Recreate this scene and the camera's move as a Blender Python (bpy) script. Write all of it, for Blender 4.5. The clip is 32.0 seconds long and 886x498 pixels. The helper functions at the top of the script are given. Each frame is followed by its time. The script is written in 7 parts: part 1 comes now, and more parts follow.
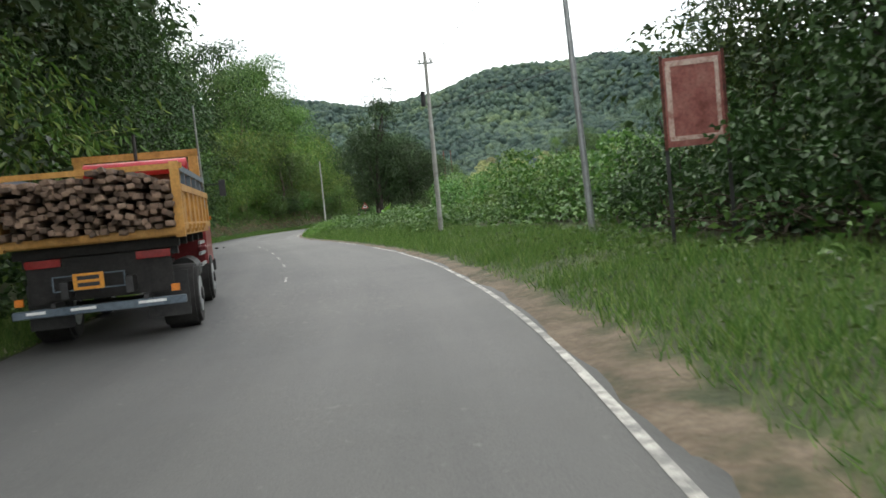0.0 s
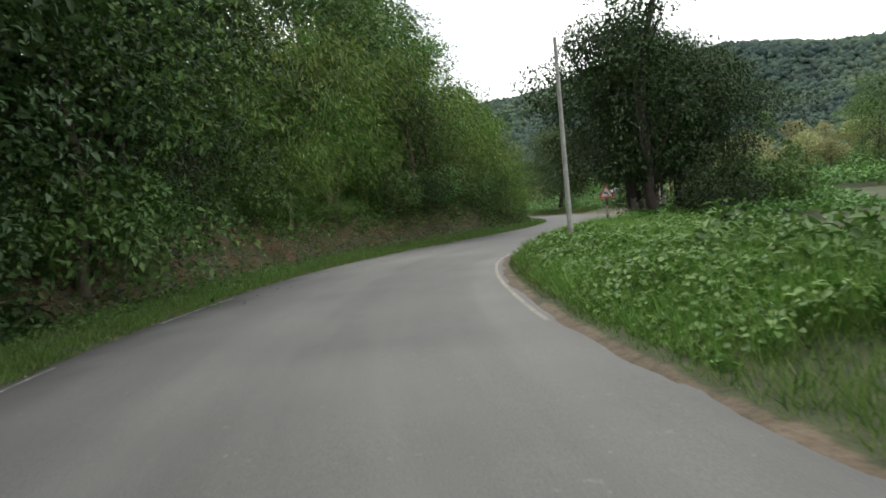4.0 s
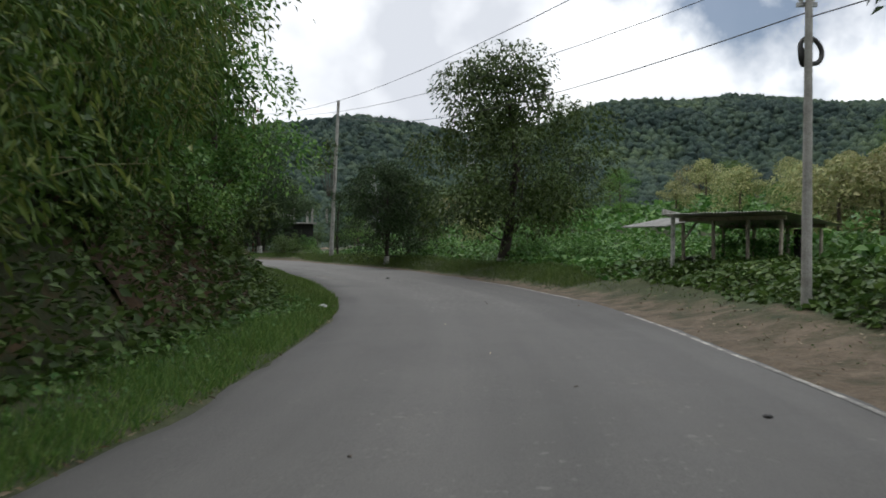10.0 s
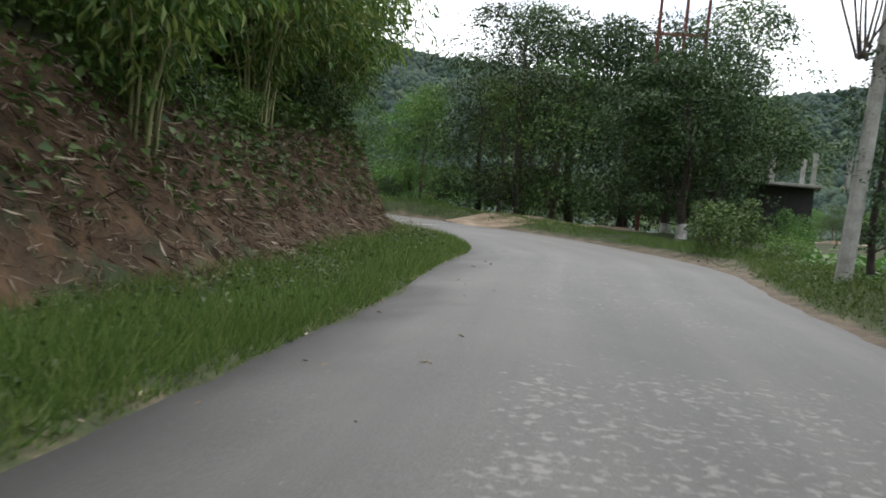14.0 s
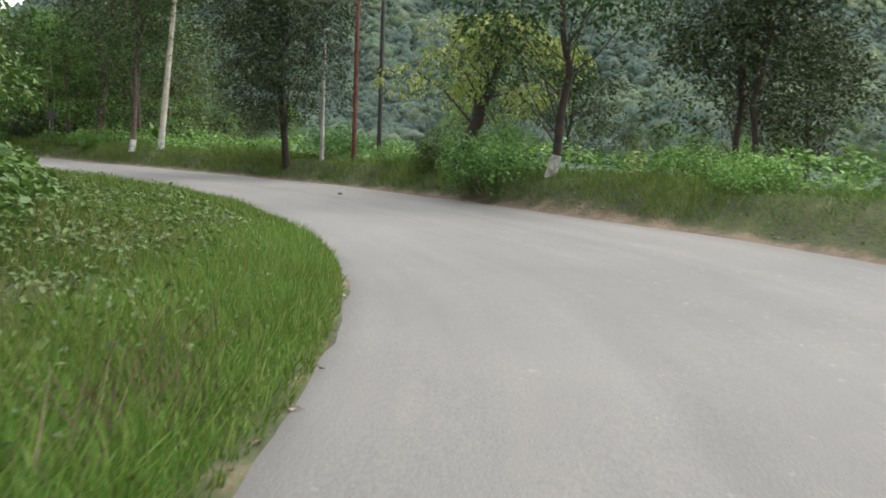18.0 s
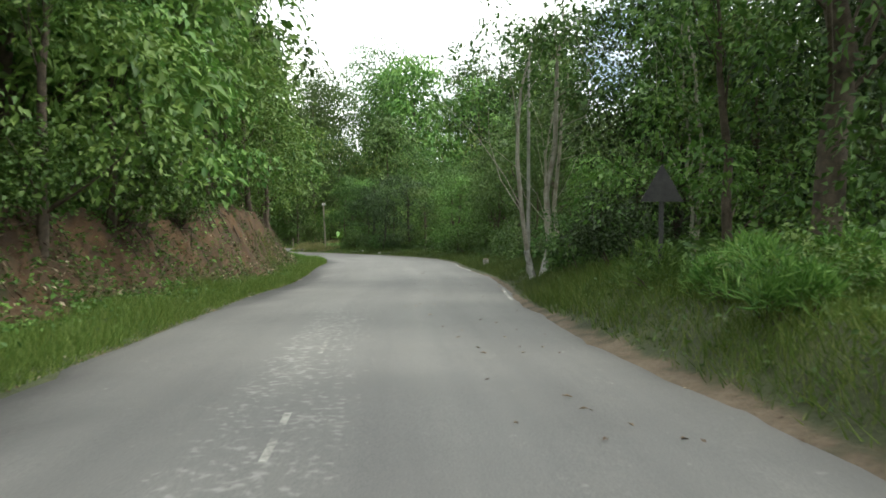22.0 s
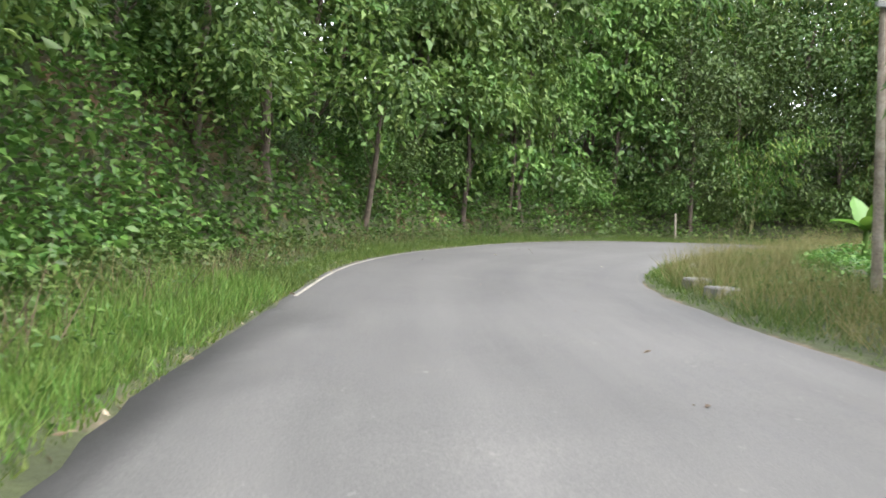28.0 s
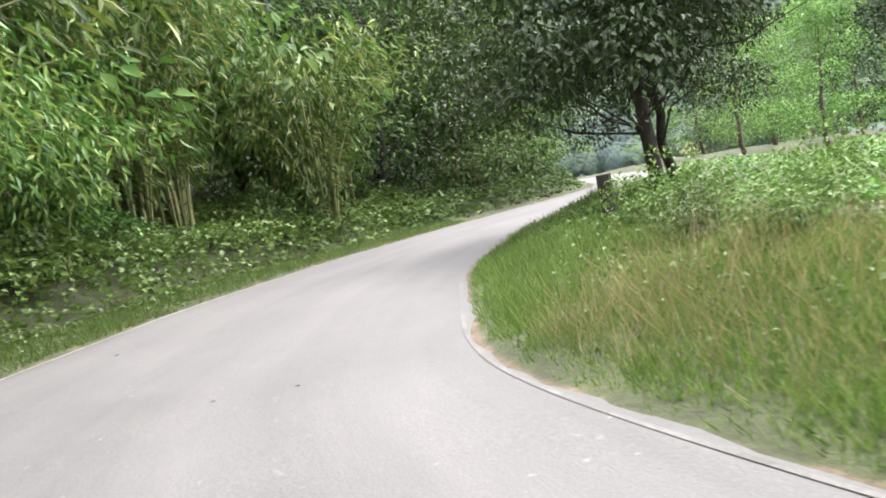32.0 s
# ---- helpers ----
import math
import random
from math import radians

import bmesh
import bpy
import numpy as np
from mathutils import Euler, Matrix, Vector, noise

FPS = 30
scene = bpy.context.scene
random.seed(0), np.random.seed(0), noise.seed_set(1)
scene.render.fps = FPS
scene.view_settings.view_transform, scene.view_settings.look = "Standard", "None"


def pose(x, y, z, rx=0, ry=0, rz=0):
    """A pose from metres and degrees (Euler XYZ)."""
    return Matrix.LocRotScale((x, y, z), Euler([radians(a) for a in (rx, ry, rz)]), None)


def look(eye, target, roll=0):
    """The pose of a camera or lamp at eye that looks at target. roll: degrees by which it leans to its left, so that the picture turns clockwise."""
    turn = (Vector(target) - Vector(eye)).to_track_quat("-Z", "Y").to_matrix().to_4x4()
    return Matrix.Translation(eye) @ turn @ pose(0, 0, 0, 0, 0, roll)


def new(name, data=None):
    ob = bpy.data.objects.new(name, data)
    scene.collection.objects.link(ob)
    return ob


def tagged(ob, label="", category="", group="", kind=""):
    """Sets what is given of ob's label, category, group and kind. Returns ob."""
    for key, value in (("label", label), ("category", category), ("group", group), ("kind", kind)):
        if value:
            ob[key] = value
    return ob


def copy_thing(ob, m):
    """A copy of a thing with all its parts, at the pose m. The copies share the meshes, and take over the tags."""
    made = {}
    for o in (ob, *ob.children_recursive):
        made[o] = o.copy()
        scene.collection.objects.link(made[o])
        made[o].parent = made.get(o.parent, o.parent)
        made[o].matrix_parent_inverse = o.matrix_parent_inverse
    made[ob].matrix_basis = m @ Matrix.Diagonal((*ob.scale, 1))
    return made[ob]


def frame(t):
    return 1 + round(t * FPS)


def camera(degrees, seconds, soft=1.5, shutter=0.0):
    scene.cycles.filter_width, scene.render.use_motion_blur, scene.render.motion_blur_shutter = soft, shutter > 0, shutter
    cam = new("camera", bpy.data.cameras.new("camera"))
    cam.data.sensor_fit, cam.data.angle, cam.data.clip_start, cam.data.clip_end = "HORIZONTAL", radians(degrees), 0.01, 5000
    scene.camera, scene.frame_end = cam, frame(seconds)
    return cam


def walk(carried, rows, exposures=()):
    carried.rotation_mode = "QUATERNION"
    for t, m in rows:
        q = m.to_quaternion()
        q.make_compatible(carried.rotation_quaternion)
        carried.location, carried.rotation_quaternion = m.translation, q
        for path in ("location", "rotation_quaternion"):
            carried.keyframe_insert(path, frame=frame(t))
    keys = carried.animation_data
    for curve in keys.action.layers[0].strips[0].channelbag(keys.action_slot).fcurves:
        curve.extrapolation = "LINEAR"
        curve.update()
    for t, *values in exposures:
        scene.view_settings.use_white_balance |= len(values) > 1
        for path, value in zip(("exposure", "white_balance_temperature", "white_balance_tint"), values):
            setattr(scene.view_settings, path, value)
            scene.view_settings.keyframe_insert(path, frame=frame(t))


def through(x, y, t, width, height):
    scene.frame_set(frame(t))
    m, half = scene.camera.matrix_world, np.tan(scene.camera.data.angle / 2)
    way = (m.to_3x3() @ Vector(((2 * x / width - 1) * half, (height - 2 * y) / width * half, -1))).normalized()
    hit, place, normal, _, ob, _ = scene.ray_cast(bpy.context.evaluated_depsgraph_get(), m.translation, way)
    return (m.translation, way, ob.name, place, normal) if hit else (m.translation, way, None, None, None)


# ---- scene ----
cam = camera(56.7, 32.0, soft=1.7, shutter=0.12)
PATH = [
    (0, (5.132, 2.519, 1.449), -3.19, -3.27, -5.42),
    (0.5, (5.179, 8.365, 1.402), -0.71, -1.36, -0.99),
    (1, (4.882, 14.258, 1.508), 3.32, -0.25, 3.21),
    (1.5, (4.174, 20.172, 1.576), 3.66, 1.11, 4.63),
    (2, (3.116, 25.903, 1.514), 6.00, 0.94, 3.49),
    (2.5, (1.825, 31.472, 1.501), 9.28, -0.80, -0.31),
    (4.5, (-2.895, 53.308, 1.546), 1.33, -2.69, -7.84),
    (5, (-3.356, 58.815, 1.495), -1.77, -1.86, -11.40),
    (5.5, (-3.396, 64.130, 1.523), -5.27, -4.84, -15.35),
    (6, (-3.038, 69.380, 1.487), -10.25, -4.39, -15.38),
    (6.5, (-2.313, 74.613, 1.439), -13.60, -2.92, -9.73),
    (7, (-1.416, 79.681, 1.398), -15.19, -3.59, -6.61),
    (7.5, (-0.453, 84.645, 1.502), -8.85, -2.48, -3.80),
    (8, (0.770, 89.530, 1.489), -5.50, -3.36, -0.74),
    (8.5, (1.935, 94.452, 1.485), -4.91, -1.89, -2.69),
    (9, (2.980, 99.385, 1.510), -3.07, -2.74, -0.18),
    (9.5, (3.901, 104.383, 1.557), -0.63, -0.79, 0.24),
    (10, (4.445, 109.389, 1.525), 2.87, -0.45, 0.31),
    (10.5, (4.799, 114.512, 1.527), 5.86, -1.69, 2.80),
    (11, (4.677, 119.754, 1.521), 10.87, -3.65, 2.80),
    (11.5, (4.224, 125.106, 1.487), 12.30, -4.56, 2.45),
    (12, (3.310, 130.500, 1.477), 18.65, -2.34, 5.70),
    (12.5, (2.018, 135.787, 1.443), 22.88, -1.74, 7.47),
    (13, (0.412, 141.010, 1.462), 30.54, -0.45, 3.03),
    (13.5, (-1.373, 146.186, 1.498), 32.03, -1.28, 3.81),
    (14, (-3.318, 151.184, 1.468), 36.95, -3.89, 5.46),
    (14.5, (-5.488, 155.927, 1.499), 43.88, -5.68, 8.04),
    (16.5, (-15.841, 172.817, 1.559), 63.98, -7.48, 4.84),
    (17, (-19.664, 175.338, 1.495), 72.88, -6.24, 3.81),
    (17.5, (-23.810, 177.135, 1.496), 83.07, -6.94, 2.63),
    (18, (-28.174, 178.199, 1.502), 93.61, -7.14, 2.43),
    (18.5, (-32.662, 178.602, 1.511), 103.60, -3.53, 2.77),
    (19, (-37.109, 178.217, 1.474), 112.65, -2.61, 2.85),
    (19.5, (-41.343, 177.036, 1.471), 121.32, -2.90, 1.37),
    (20, (-45.404, 175.085, 1.462), 129.08, -0.28, 3.48),
    (20.5, (-49.421, 172.470, 1.483), 133.50, -0.93, 3.83),
    (21, (-53.357, 169.252, 1.492), 134.86, -1.74, 3.85),
    (21.5, (-57.175, 165.590, 1.442), 139.49, -0.74, 1.26),
    (22, (-60.886, 161.587, 1.502), 139.98, -0.88, 0.13),
    (22.5, (-64.513, 157.355, 1.510), 140.17, -0.80, -0.62),
    (23, (-68.031, 152.991, 1.479), 140.47, -1.30, -1.19),
    (23.5, (-71.457, 148.581, 1.456), 141.12, -2.49, -1.16),
    (24, (-74.795, 144.106, 1.546), 141.68, -2.66, -0.24),
    (24.5, (-77.953, 139.431, 1.504), 143.88, -2.06, -0.73),
    (26.5, (-88.853, 119.986, 1.534), 155.87, -3.35, 3.89),
    (27, (-90.861, 114.977, 1.483), 160.67, -3.31, 2.93),
    (27.5, (-92.435, 109.899, 1.493), 164.38, -4.16, 4.04),
    (28, (-93.638, 104.790, 1.477), 166.52, -3.57, 2.86),
    (28.5, (-94.735, 99.832, 1.455), 167.44, -3.64, -0.98),
    (29, (-95.861, 95.129, 1.499), 162.76, -5.17, -8.13),
    (29.5, (-97.344, 90.702, 1.503), 145.33, -4.95, -9.03),
    (30, (-99.469, 86.613, 1.487), 123.29, -2.83, -7.48),
    (30.5, (-102.245, 83.008, 1.502), 108.92, -2.01, -7.73),
    (31, (-105.524, 80.064, 1.507), 96.44, -1.96, -9.12),
    (31.5, (-109.260, 77.937, 1.499), 85.12, -2.14, -9.80),
    (32, (-113.382, 76.706, 1.492), 74.68, -4.07, -10.60),
]


def heading(eye, yaw, pitch, roll):
    a, b = radians(yaw), radians(pitch)
    return look(eye, (eye[0] - math.sin(a) * math.cos(b), eye[1] + math.cos(a) * math.cos(b), eye[2] + math.sin(b)), roll)


EXPOSURES = [
    (0.0, 0.28, 6350, 7), (0.5, -0.3, 6300, 9), (1.0, -0.85, 6200, 10), (2.0, -1.3, 6350, 12), (2.5, -0.75, 6300, 10), (4.5, -0.02, 6450, 8), (5.2, 0.08, 6450, 8), (6.0, 0.47, 6450, 7), (7.0, 0.32, 6400, 4), (8.0, -0.22, 6450, 6),
    (9.5, -0.65, 6250, 10), (10.0, -0.8, 6250, 10), (11.0, -0.8, 6250, 10), (12.0, -0.7, 6200, 10), (13.0, -0.9, 6250, 11), (14.0, -0.08, 6200, 10), (14.5, 0.25, 6200, 9), (16.5, 0.75, 6400, 11), (19.0, 0.6, 6500, 11), (20.5, 0.45, 6500, 8), (22.0, 0.55, 6500, 3), (23.0, 0.5, 6450, 2),
    (24.5, 0.75, 6200, 8), (26.5, 1.25, 5950, 11), (28.0, 1.4, 6200, 13), (29.0, 1.6, 6300, 13), (29.5, 1.64, 6350, 13), (31.0, 1.8, 6300, 17), (32.0, 1.9, 6350, 17),
]
walk(cam, [(t, heading(eye, yaw, pitch, roll)) for t, eye, yaw, pitch, roll in PATH], EXPOSURES)

# ---------------------------------------------------------------- sky and sun
world = bpy.data.worlds.new("world")
scene.world = world
world.use_nodes = True
wn = world.node_tree.nodes
wl = world.node_tree.links
back = wn["Background"]
sky = wn.new("ShaderNodeTexSky")
sky.sky_type = "NISHITA"
sky.sun_disc = False
sky.sun_elevation = radians(56)
sky.sun_rotation = radians(325)
cloud = wn.new("ShaderNodeTexNoise")
cloud.inputs["Scale"].default_value = 3.2
cloud.inputs["Detail"].default_value = 7
cloud.inputs["Roughness"].default_value = 0.55
ramp = wn.new("ShaderNodeValToRGB")
ramp.color_ramp.elements[0].position, ramp.color_ramp.elements[0].color = 0.36, (0.1, 0.1, 0.1, 1)
ramp.color_ramp.elements[1].position, ramp.color_ramp.elements[1].color = 0.47, (1, 1, 1, 1)
cover = wn.new("ShaderNodeMix")
cover.data_type = "RGBA"
shade = wn.new("ShaderNodeTexNoise")
shade.inputs["Scale"].default_value = 5.0
shade.inputs["Detail"].default_value = 5
grey = wn.new("ShaderNodeValToRGB")
grey.color_ramp.elements[0].position, grey.color_ramp.elements[0].color = 0.36, (12.0, 12.3, 12.9, 1)
grey.color_ramp.elements[1].position, grey.color_ramp.elements[1].color = 0.60, (22.0, 22.0, 21.7, 1)
aim, turned = wn.new("ShaderNodeTexCoord"), wn.new("ShaderNodeMapping")
turned.inputs["Rotation"].default_value = (0, 0, radians(24))
wl.new(aim.outputs["Generated"], turned.inputs["Vector"])
for t_ in (cloud, shade):
    wl.new(turned.outputs["Vector"], t_.inputs["Vector"])
wl.new(cloud.outputs["Fac"], ramp.inputs["Fac"])
wl.new(shade.outputs["Fac"], grey.inputs["Fac"])
wl.new(ramp.outputs["Color"], cover.inputs["Factor"])
wl.new(sky.outputs["Color"], cover.inputs["A"])
wl.new(grey.outputs["Color"], cover.inputs["B"])
wl.new(cover.outputs["Result"], back.inputs["Color"])
back.inputs["Strength"].default_value = 0.11
sun = new("sun", bpy.data.lights.new("sun", "SUN"))
sun.data.energy = 1.7
sun.data.angle = radians(18)
sun.data.color = (1.0, 0.95, 0.86)
sun.matrix_world = look((0, 0, 60), (22, -32, 0))


# ---------------------------------------------------------------- materials
def base_material(name, rough=0.8):
    m = bpy.data.materials.new(name)
    m.use_nodes = True
    b = m.node_tree.nodes["Principled BSDF"]
    b.inputs["Roughness"].default_value = rough
    return m, m.node_tree.nodes, m.node_tree.links, b


def noise_node(n, scale, detail=4.0, rough=0.6):
    t = n.new("ShaderNodeTexNoise")
    t.inputs["Scale"].default_value = scale
    t.inputs["Detail"].default_value = detail
    t.inputs["Roughness"].default_value = rough
    return t


def ramp_node(n, stops):
    r = n.new("ShaderNodeValToRGB")
    e = r.color_ramp.elements
    while len(e) < len(stops):
        e.new(0.5)
    for k, (p, c) in enumerate(stops):
        e[k].position, e[k].color = p, (*c, 1)
    return r


def mix_node(n, blend="MIX", fac=0.5):
    m = n.new("ShaderNodeMix")
    m.data_type, m.blend_type = "RGBA", blend
    m.inputs["Factor"].default_value = fac
    return m


def surface(name, colours, scale=6.0, rough=0.85, bump=0.3, fine=40.0, metal=0.0, spread=0.0):
    """A mottled surface: colours over a coarse noise, a finer grain over it, and relief."""
    m, n, l, b = base_material(name, rough)
    tc = n.new("ShaderNodeTexCoord")
    a, g = noise_node(n, scale, 6, 0.65), noise_node(n, fine, 5, 0.7)
    l.new(tc.outputs["Object"], a.inputs["Vector"])
    l.new(tc.outputs["Object"], g.inputs["Vector"])
    k = len(colours)
    r = ramp_node(n, [(0.3 + 0.4 * i / max(1, k - 1), c) for i, c in enumerate(colours)])
    l.new(a.outputs["Fac"], r.inputs["Fac"])
    gr = ramp_node(n, [(0.3, (0.6, 0.6, 0.6)), (0.7, (1.25, 1.25, 1.25))])
    l.new(g.outputs["Fac"], gr.inputs["Fac"])
    mx = mix_node(n, "MULTIPLY", 0.8)
    l.new(r.outputs["Color"], mx.inputs["A"])
    l.new(gr.outputs["Color"], mx.inputs["B"])
    last = mx.outputs["Result"]
    if spread:
        oi = n.new("ShaderNodeObjectInfo")
        hv = n.new("ShaderNodeHueSaturation")
        mr = n.new("ShaderNodeMapRange")
        mr.inputs["To Min"].default_value, mr.inputs["To Max"].default_value = 1 - spread, 1 + spread
        l.new(oi.outputs["Random"], mr.inputs["Value"])
        l.new(mr.outputs["Result"], hv.inputs["Value"])
        l.new(last, hv.inputs["Color"])
        last = hv.outputs["Color"]
    l.new(last, b.inputs["Base Color"])
    bp = n.new("ShaderNodeBump")
    bp.inputs["Strength"].default_value, bp.inputs["Distance"].default_value = bump, 0.02
    l.new(g.outputs["Fac"], bp.inputs["Height"])
    l.new(bp.outputs["Normal"], b.inputs["Normal"])
    b.inputs["Metallic"].default_value = metal
    return m


def leaf_material(name, dark, mid, light, rough=0.45, through=0.3):
    """Leaves: each its own tone, each plant a little apart, light passing through."""
    m, n, l, b = base_material(name, rough)
    geo, oi = n.new("ShaderNodeNewGeometry"), n.new("ShaderNodeObjectInfo")
    r = ramp_node(n, [(0.0, dark), (0.55, mid), (1.0, light)])
    l.new(geo.outputs["Random Per Island"], r.inputs["Fac"])
    hv = n.new("ShaderNodeHueSaturation")
    mr = n.new("ShaderNodeMapRange")
    mr.inputs["To Min"].default_value, mr.inputs["To Max"].default_value = 0.7, 1.3
    mh = n.new("ShaderNodeMapRange")
    mh.inputs["To Min"].default_value, mh.inputs["To Max"].default_value = 0.485, 0.52
    l.new(oi.outputs["Random"], mr.inputs["Value"])
    l.new(oi.outputs["Random"], mh.inputs["Value"])
    l.new(mr.outputs["Result"], hv.inputs["Value"])
    l.new(mh.outputs["Result"], hv.inputs["Hue"])
    l.new(r.outputs["Color"], hv.inputs["Color"])
    l.new(hv.outputs["Color"], b.inputs["Base Color"])
    b.inputs["Specular IOR Level"].default_value = 0.38
    tr = n.new("ShaderNodeBsdfTranslucent")
    l.new(hv.outputs["Color"], tr.inputs["Color"])
    ms = n.new("ShaderNodeMixShader")
    ms.inputs["Fac"].default_value = through
    out = n["Material Output"]
    l.new(b.outputs["BSDF"], ms.inputs[1])
    l.new(tr.outputs["BSDF"], ms.inputs[2])
    l.new(ms.outputs["Shader"], out.inputs["Surface"])
    return m


LEAF_DARK = leaf_material("leaf_dark", (0.017, 0.036, 0.009), (0.031, 0.062, 0.014), (0.054, 0.094, 0.025), 0.58, 0.18)
LEAF_MID = leaf_material("leaf_mid", (0.036, 0.076, 0.015), (0.072, 0.132, 0.026), (0.122, 0.188, 0.046), 0.55, 0.24)
LEAF_LIGHT = leaf_material("leaf_light", (0.054, 0.124, 0.020), (0.112, 0.205, 0.038), (0.186, 0.282, 0.066), 0.52, 0.3)
LEAF_BAMBOO = leaf_material("leaf_bamboo", (0.040, 0.095, 0.014), (0.095, 0.180, 0.028), (0.23, 0.28, 0.06), 0.5, 0.32)
LEAF_YELLOW = leaf_material("leaf_yellow", (0.13, 0.20, 0.03), (0.25, 0.30, 0.05), (0.38, 0.38, 0.12))
LEAF_PALE = leaf_material("leaf_pale", (0.16, 0.19, 0.06), (0.30, 0.31, 0.13), (0.45, 0.42, 0.22))
LEAF_VINE = leaf_material("leaf_vine", (0.042, 0.105, 0.020), (0.086, 0.168, 0.034), (0.142, 0.232, 0.052), 0.5, 0.28)
GRASS = leaf_material("grass_blade", (0.045, 0.095, 0.016), (0.098, 0.165, 0.030), (0.20, 0.245, 0.07), 0.6, 0.32)
GRASS_SUN = leaf_material("grass_yellow_green", (0.062, 0.128, 0.018), (0.122, 0.212, 0.034), (0.235, 0.300, 0.08), 0.6, 0.35)
GRASS_DRY = leaf_material("grass_dry", (0.14, 0.15, 0.05), (0.24, 0.22, 0.09), (0.36, 0.30, 0.15), 0.7)
STALK = leaf_material("dry_stalk", (0.06, 0.045, 0.028), (0.12, 0.09, 0.055), (0.2, 0.155, 0.1), 0.8, 0.12)
LITTER = leaf_material("dry_leaf", (0.07, 0.045, 0.028), (0.21, 0.15, 0.095), (0.56, 0.48, 0.35), 0.8, 0.1)
# Pale bluish base colours: distance haze is painted into the far crowns.
WOODS_HAZED = leaf_material("far_crown_hazed", (0.078, 0.130, 0.104), (0.112, 0.176, 0.128), (0.150, 0.212, 0.132), 0.85, 0.3)
wf, wfl = WOODS_HAZED.node_tree.nodes, WOODS_HAZED.node_tree.links
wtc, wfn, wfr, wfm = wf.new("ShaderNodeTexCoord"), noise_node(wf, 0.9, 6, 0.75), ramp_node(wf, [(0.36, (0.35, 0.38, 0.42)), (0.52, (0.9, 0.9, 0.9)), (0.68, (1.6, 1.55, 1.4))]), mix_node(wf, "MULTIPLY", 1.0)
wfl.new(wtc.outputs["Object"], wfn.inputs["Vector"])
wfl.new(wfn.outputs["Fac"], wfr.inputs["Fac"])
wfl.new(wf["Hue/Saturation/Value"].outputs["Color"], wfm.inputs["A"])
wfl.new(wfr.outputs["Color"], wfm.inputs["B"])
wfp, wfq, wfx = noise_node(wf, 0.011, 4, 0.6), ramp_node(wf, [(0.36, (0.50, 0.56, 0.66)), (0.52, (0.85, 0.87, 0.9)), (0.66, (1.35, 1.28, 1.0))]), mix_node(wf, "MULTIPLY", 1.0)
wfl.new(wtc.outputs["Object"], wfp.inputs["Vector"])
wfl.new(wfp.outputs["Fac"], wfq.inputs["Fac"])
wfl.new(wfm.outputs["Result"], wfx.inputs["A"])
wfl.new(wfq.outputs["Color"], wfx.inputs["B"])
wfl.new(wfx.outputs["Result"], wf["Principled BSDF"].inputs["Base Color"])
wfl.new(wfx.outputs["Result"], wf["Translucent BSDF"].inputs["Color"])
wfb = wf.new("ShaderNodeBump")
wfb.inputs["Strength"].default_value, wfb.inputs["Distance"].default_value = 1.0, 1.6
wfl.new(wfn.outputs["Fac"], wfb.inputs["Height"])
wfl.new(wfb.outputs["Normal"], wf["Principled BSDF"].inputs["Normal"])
BARK = surface("bark_brown", [(0.035, 0.026, 0.019), (0.09, 0.068, 0.05), (0.15, 0.118, 0.09)], 5, 0.9, 0.6, 30, spread=0.2)
BARK_DARK = surface("bark_dark", [(0.022, 0.017, 0.014), (0.06, 0.045, 0.036)], 5, 0.9, 0.6, 30)
BARK_PALE = surface("bark_pale", [(0.22, 0.19, 0.15), (0.38, 0.35, 0.29), (0.5, 0.47, 0.4)], 4, 0.85, 0.4, 25, spread=0.15)
LIME_OLD = surface("faded_lime_wash", [(0.07, 0.058, 0.045), (0.15, 0.135, 0.11), (0.34, 0.32, 0.28)], 7, 0.9, 0.4, 40)
LIME = surface("lime_wash", [(0.14, 0.125, 0.105), (0.42, 0.41, 0.38), (0.66, 0.655, 0.62)], 5, 0.9, 0.4, 40)
SOIL_RED = surface("soil_red", [(0.12, 0.05, 0.025), (0.24, 0.115, 0.06), (0.34, 0.19, 0.11)], 1.5, 0.95, 0.8, 12)
DIRT = surface("dirt", [(0.16, 0.11, 0.07), (0.30, 0.22, 0.15), (0.42, 0.33, 0.24)], 1.2, 0.95, 0.6, 18)
CONCRETE = surface("concrete", [(0.22, 0.21, 0.19), (0.36, 0.35, 0.32), (0.46, 0.45, 0.42)], 3, 0.85, 0.3, 40, spread=0.12)
STEEL_GREY = surface("galvanised_steel", [(0.30, 0.31, 0.31), (0.45, 0.46, 0.46)], 4, 0.5, 0.1, 30, 0.6)
IRON_RUST = surface("rust_red_paint", [(0.05, 0.016, 0.012), (0.12, 0.034, 0.022), (0.18, 0.07, 0.045)], 5, 0.75, 0.3, 40, 0.1)
BLACK_IRON = surface("black_iron", [(0.012, 0.012, 0.013), (0.04, 0.038, 0.036)], 6, 0.6, 0.2, 40)
RED_PAINT = surface("red_paint", [(0.42, 0.02, 0.03), (0.55, 0.03, 0.05)], 5, 0.4, 0.05, 40)
WHITE_PAINT = surface("white_paint", [(0.66, 0.66, 0.63), (0.80, 0.80, 0.78)], 4, 0.5, 0.05, 50)
TIN = surface("tin_sheet", [(0.32, 0.30, 0.27), (0.50, 0.49, 0.46), (0.62, 0.61, 0.58)], 2, 0.5, 0.15, 25, 0.4)
TIN_DULL = surface("dull_tin", [(0.15, 0.148, 0.14), (0.24, 0.238, 0.225), (0.32, 0.315, 0.30)], 2, 0.9, 0.15, 25)
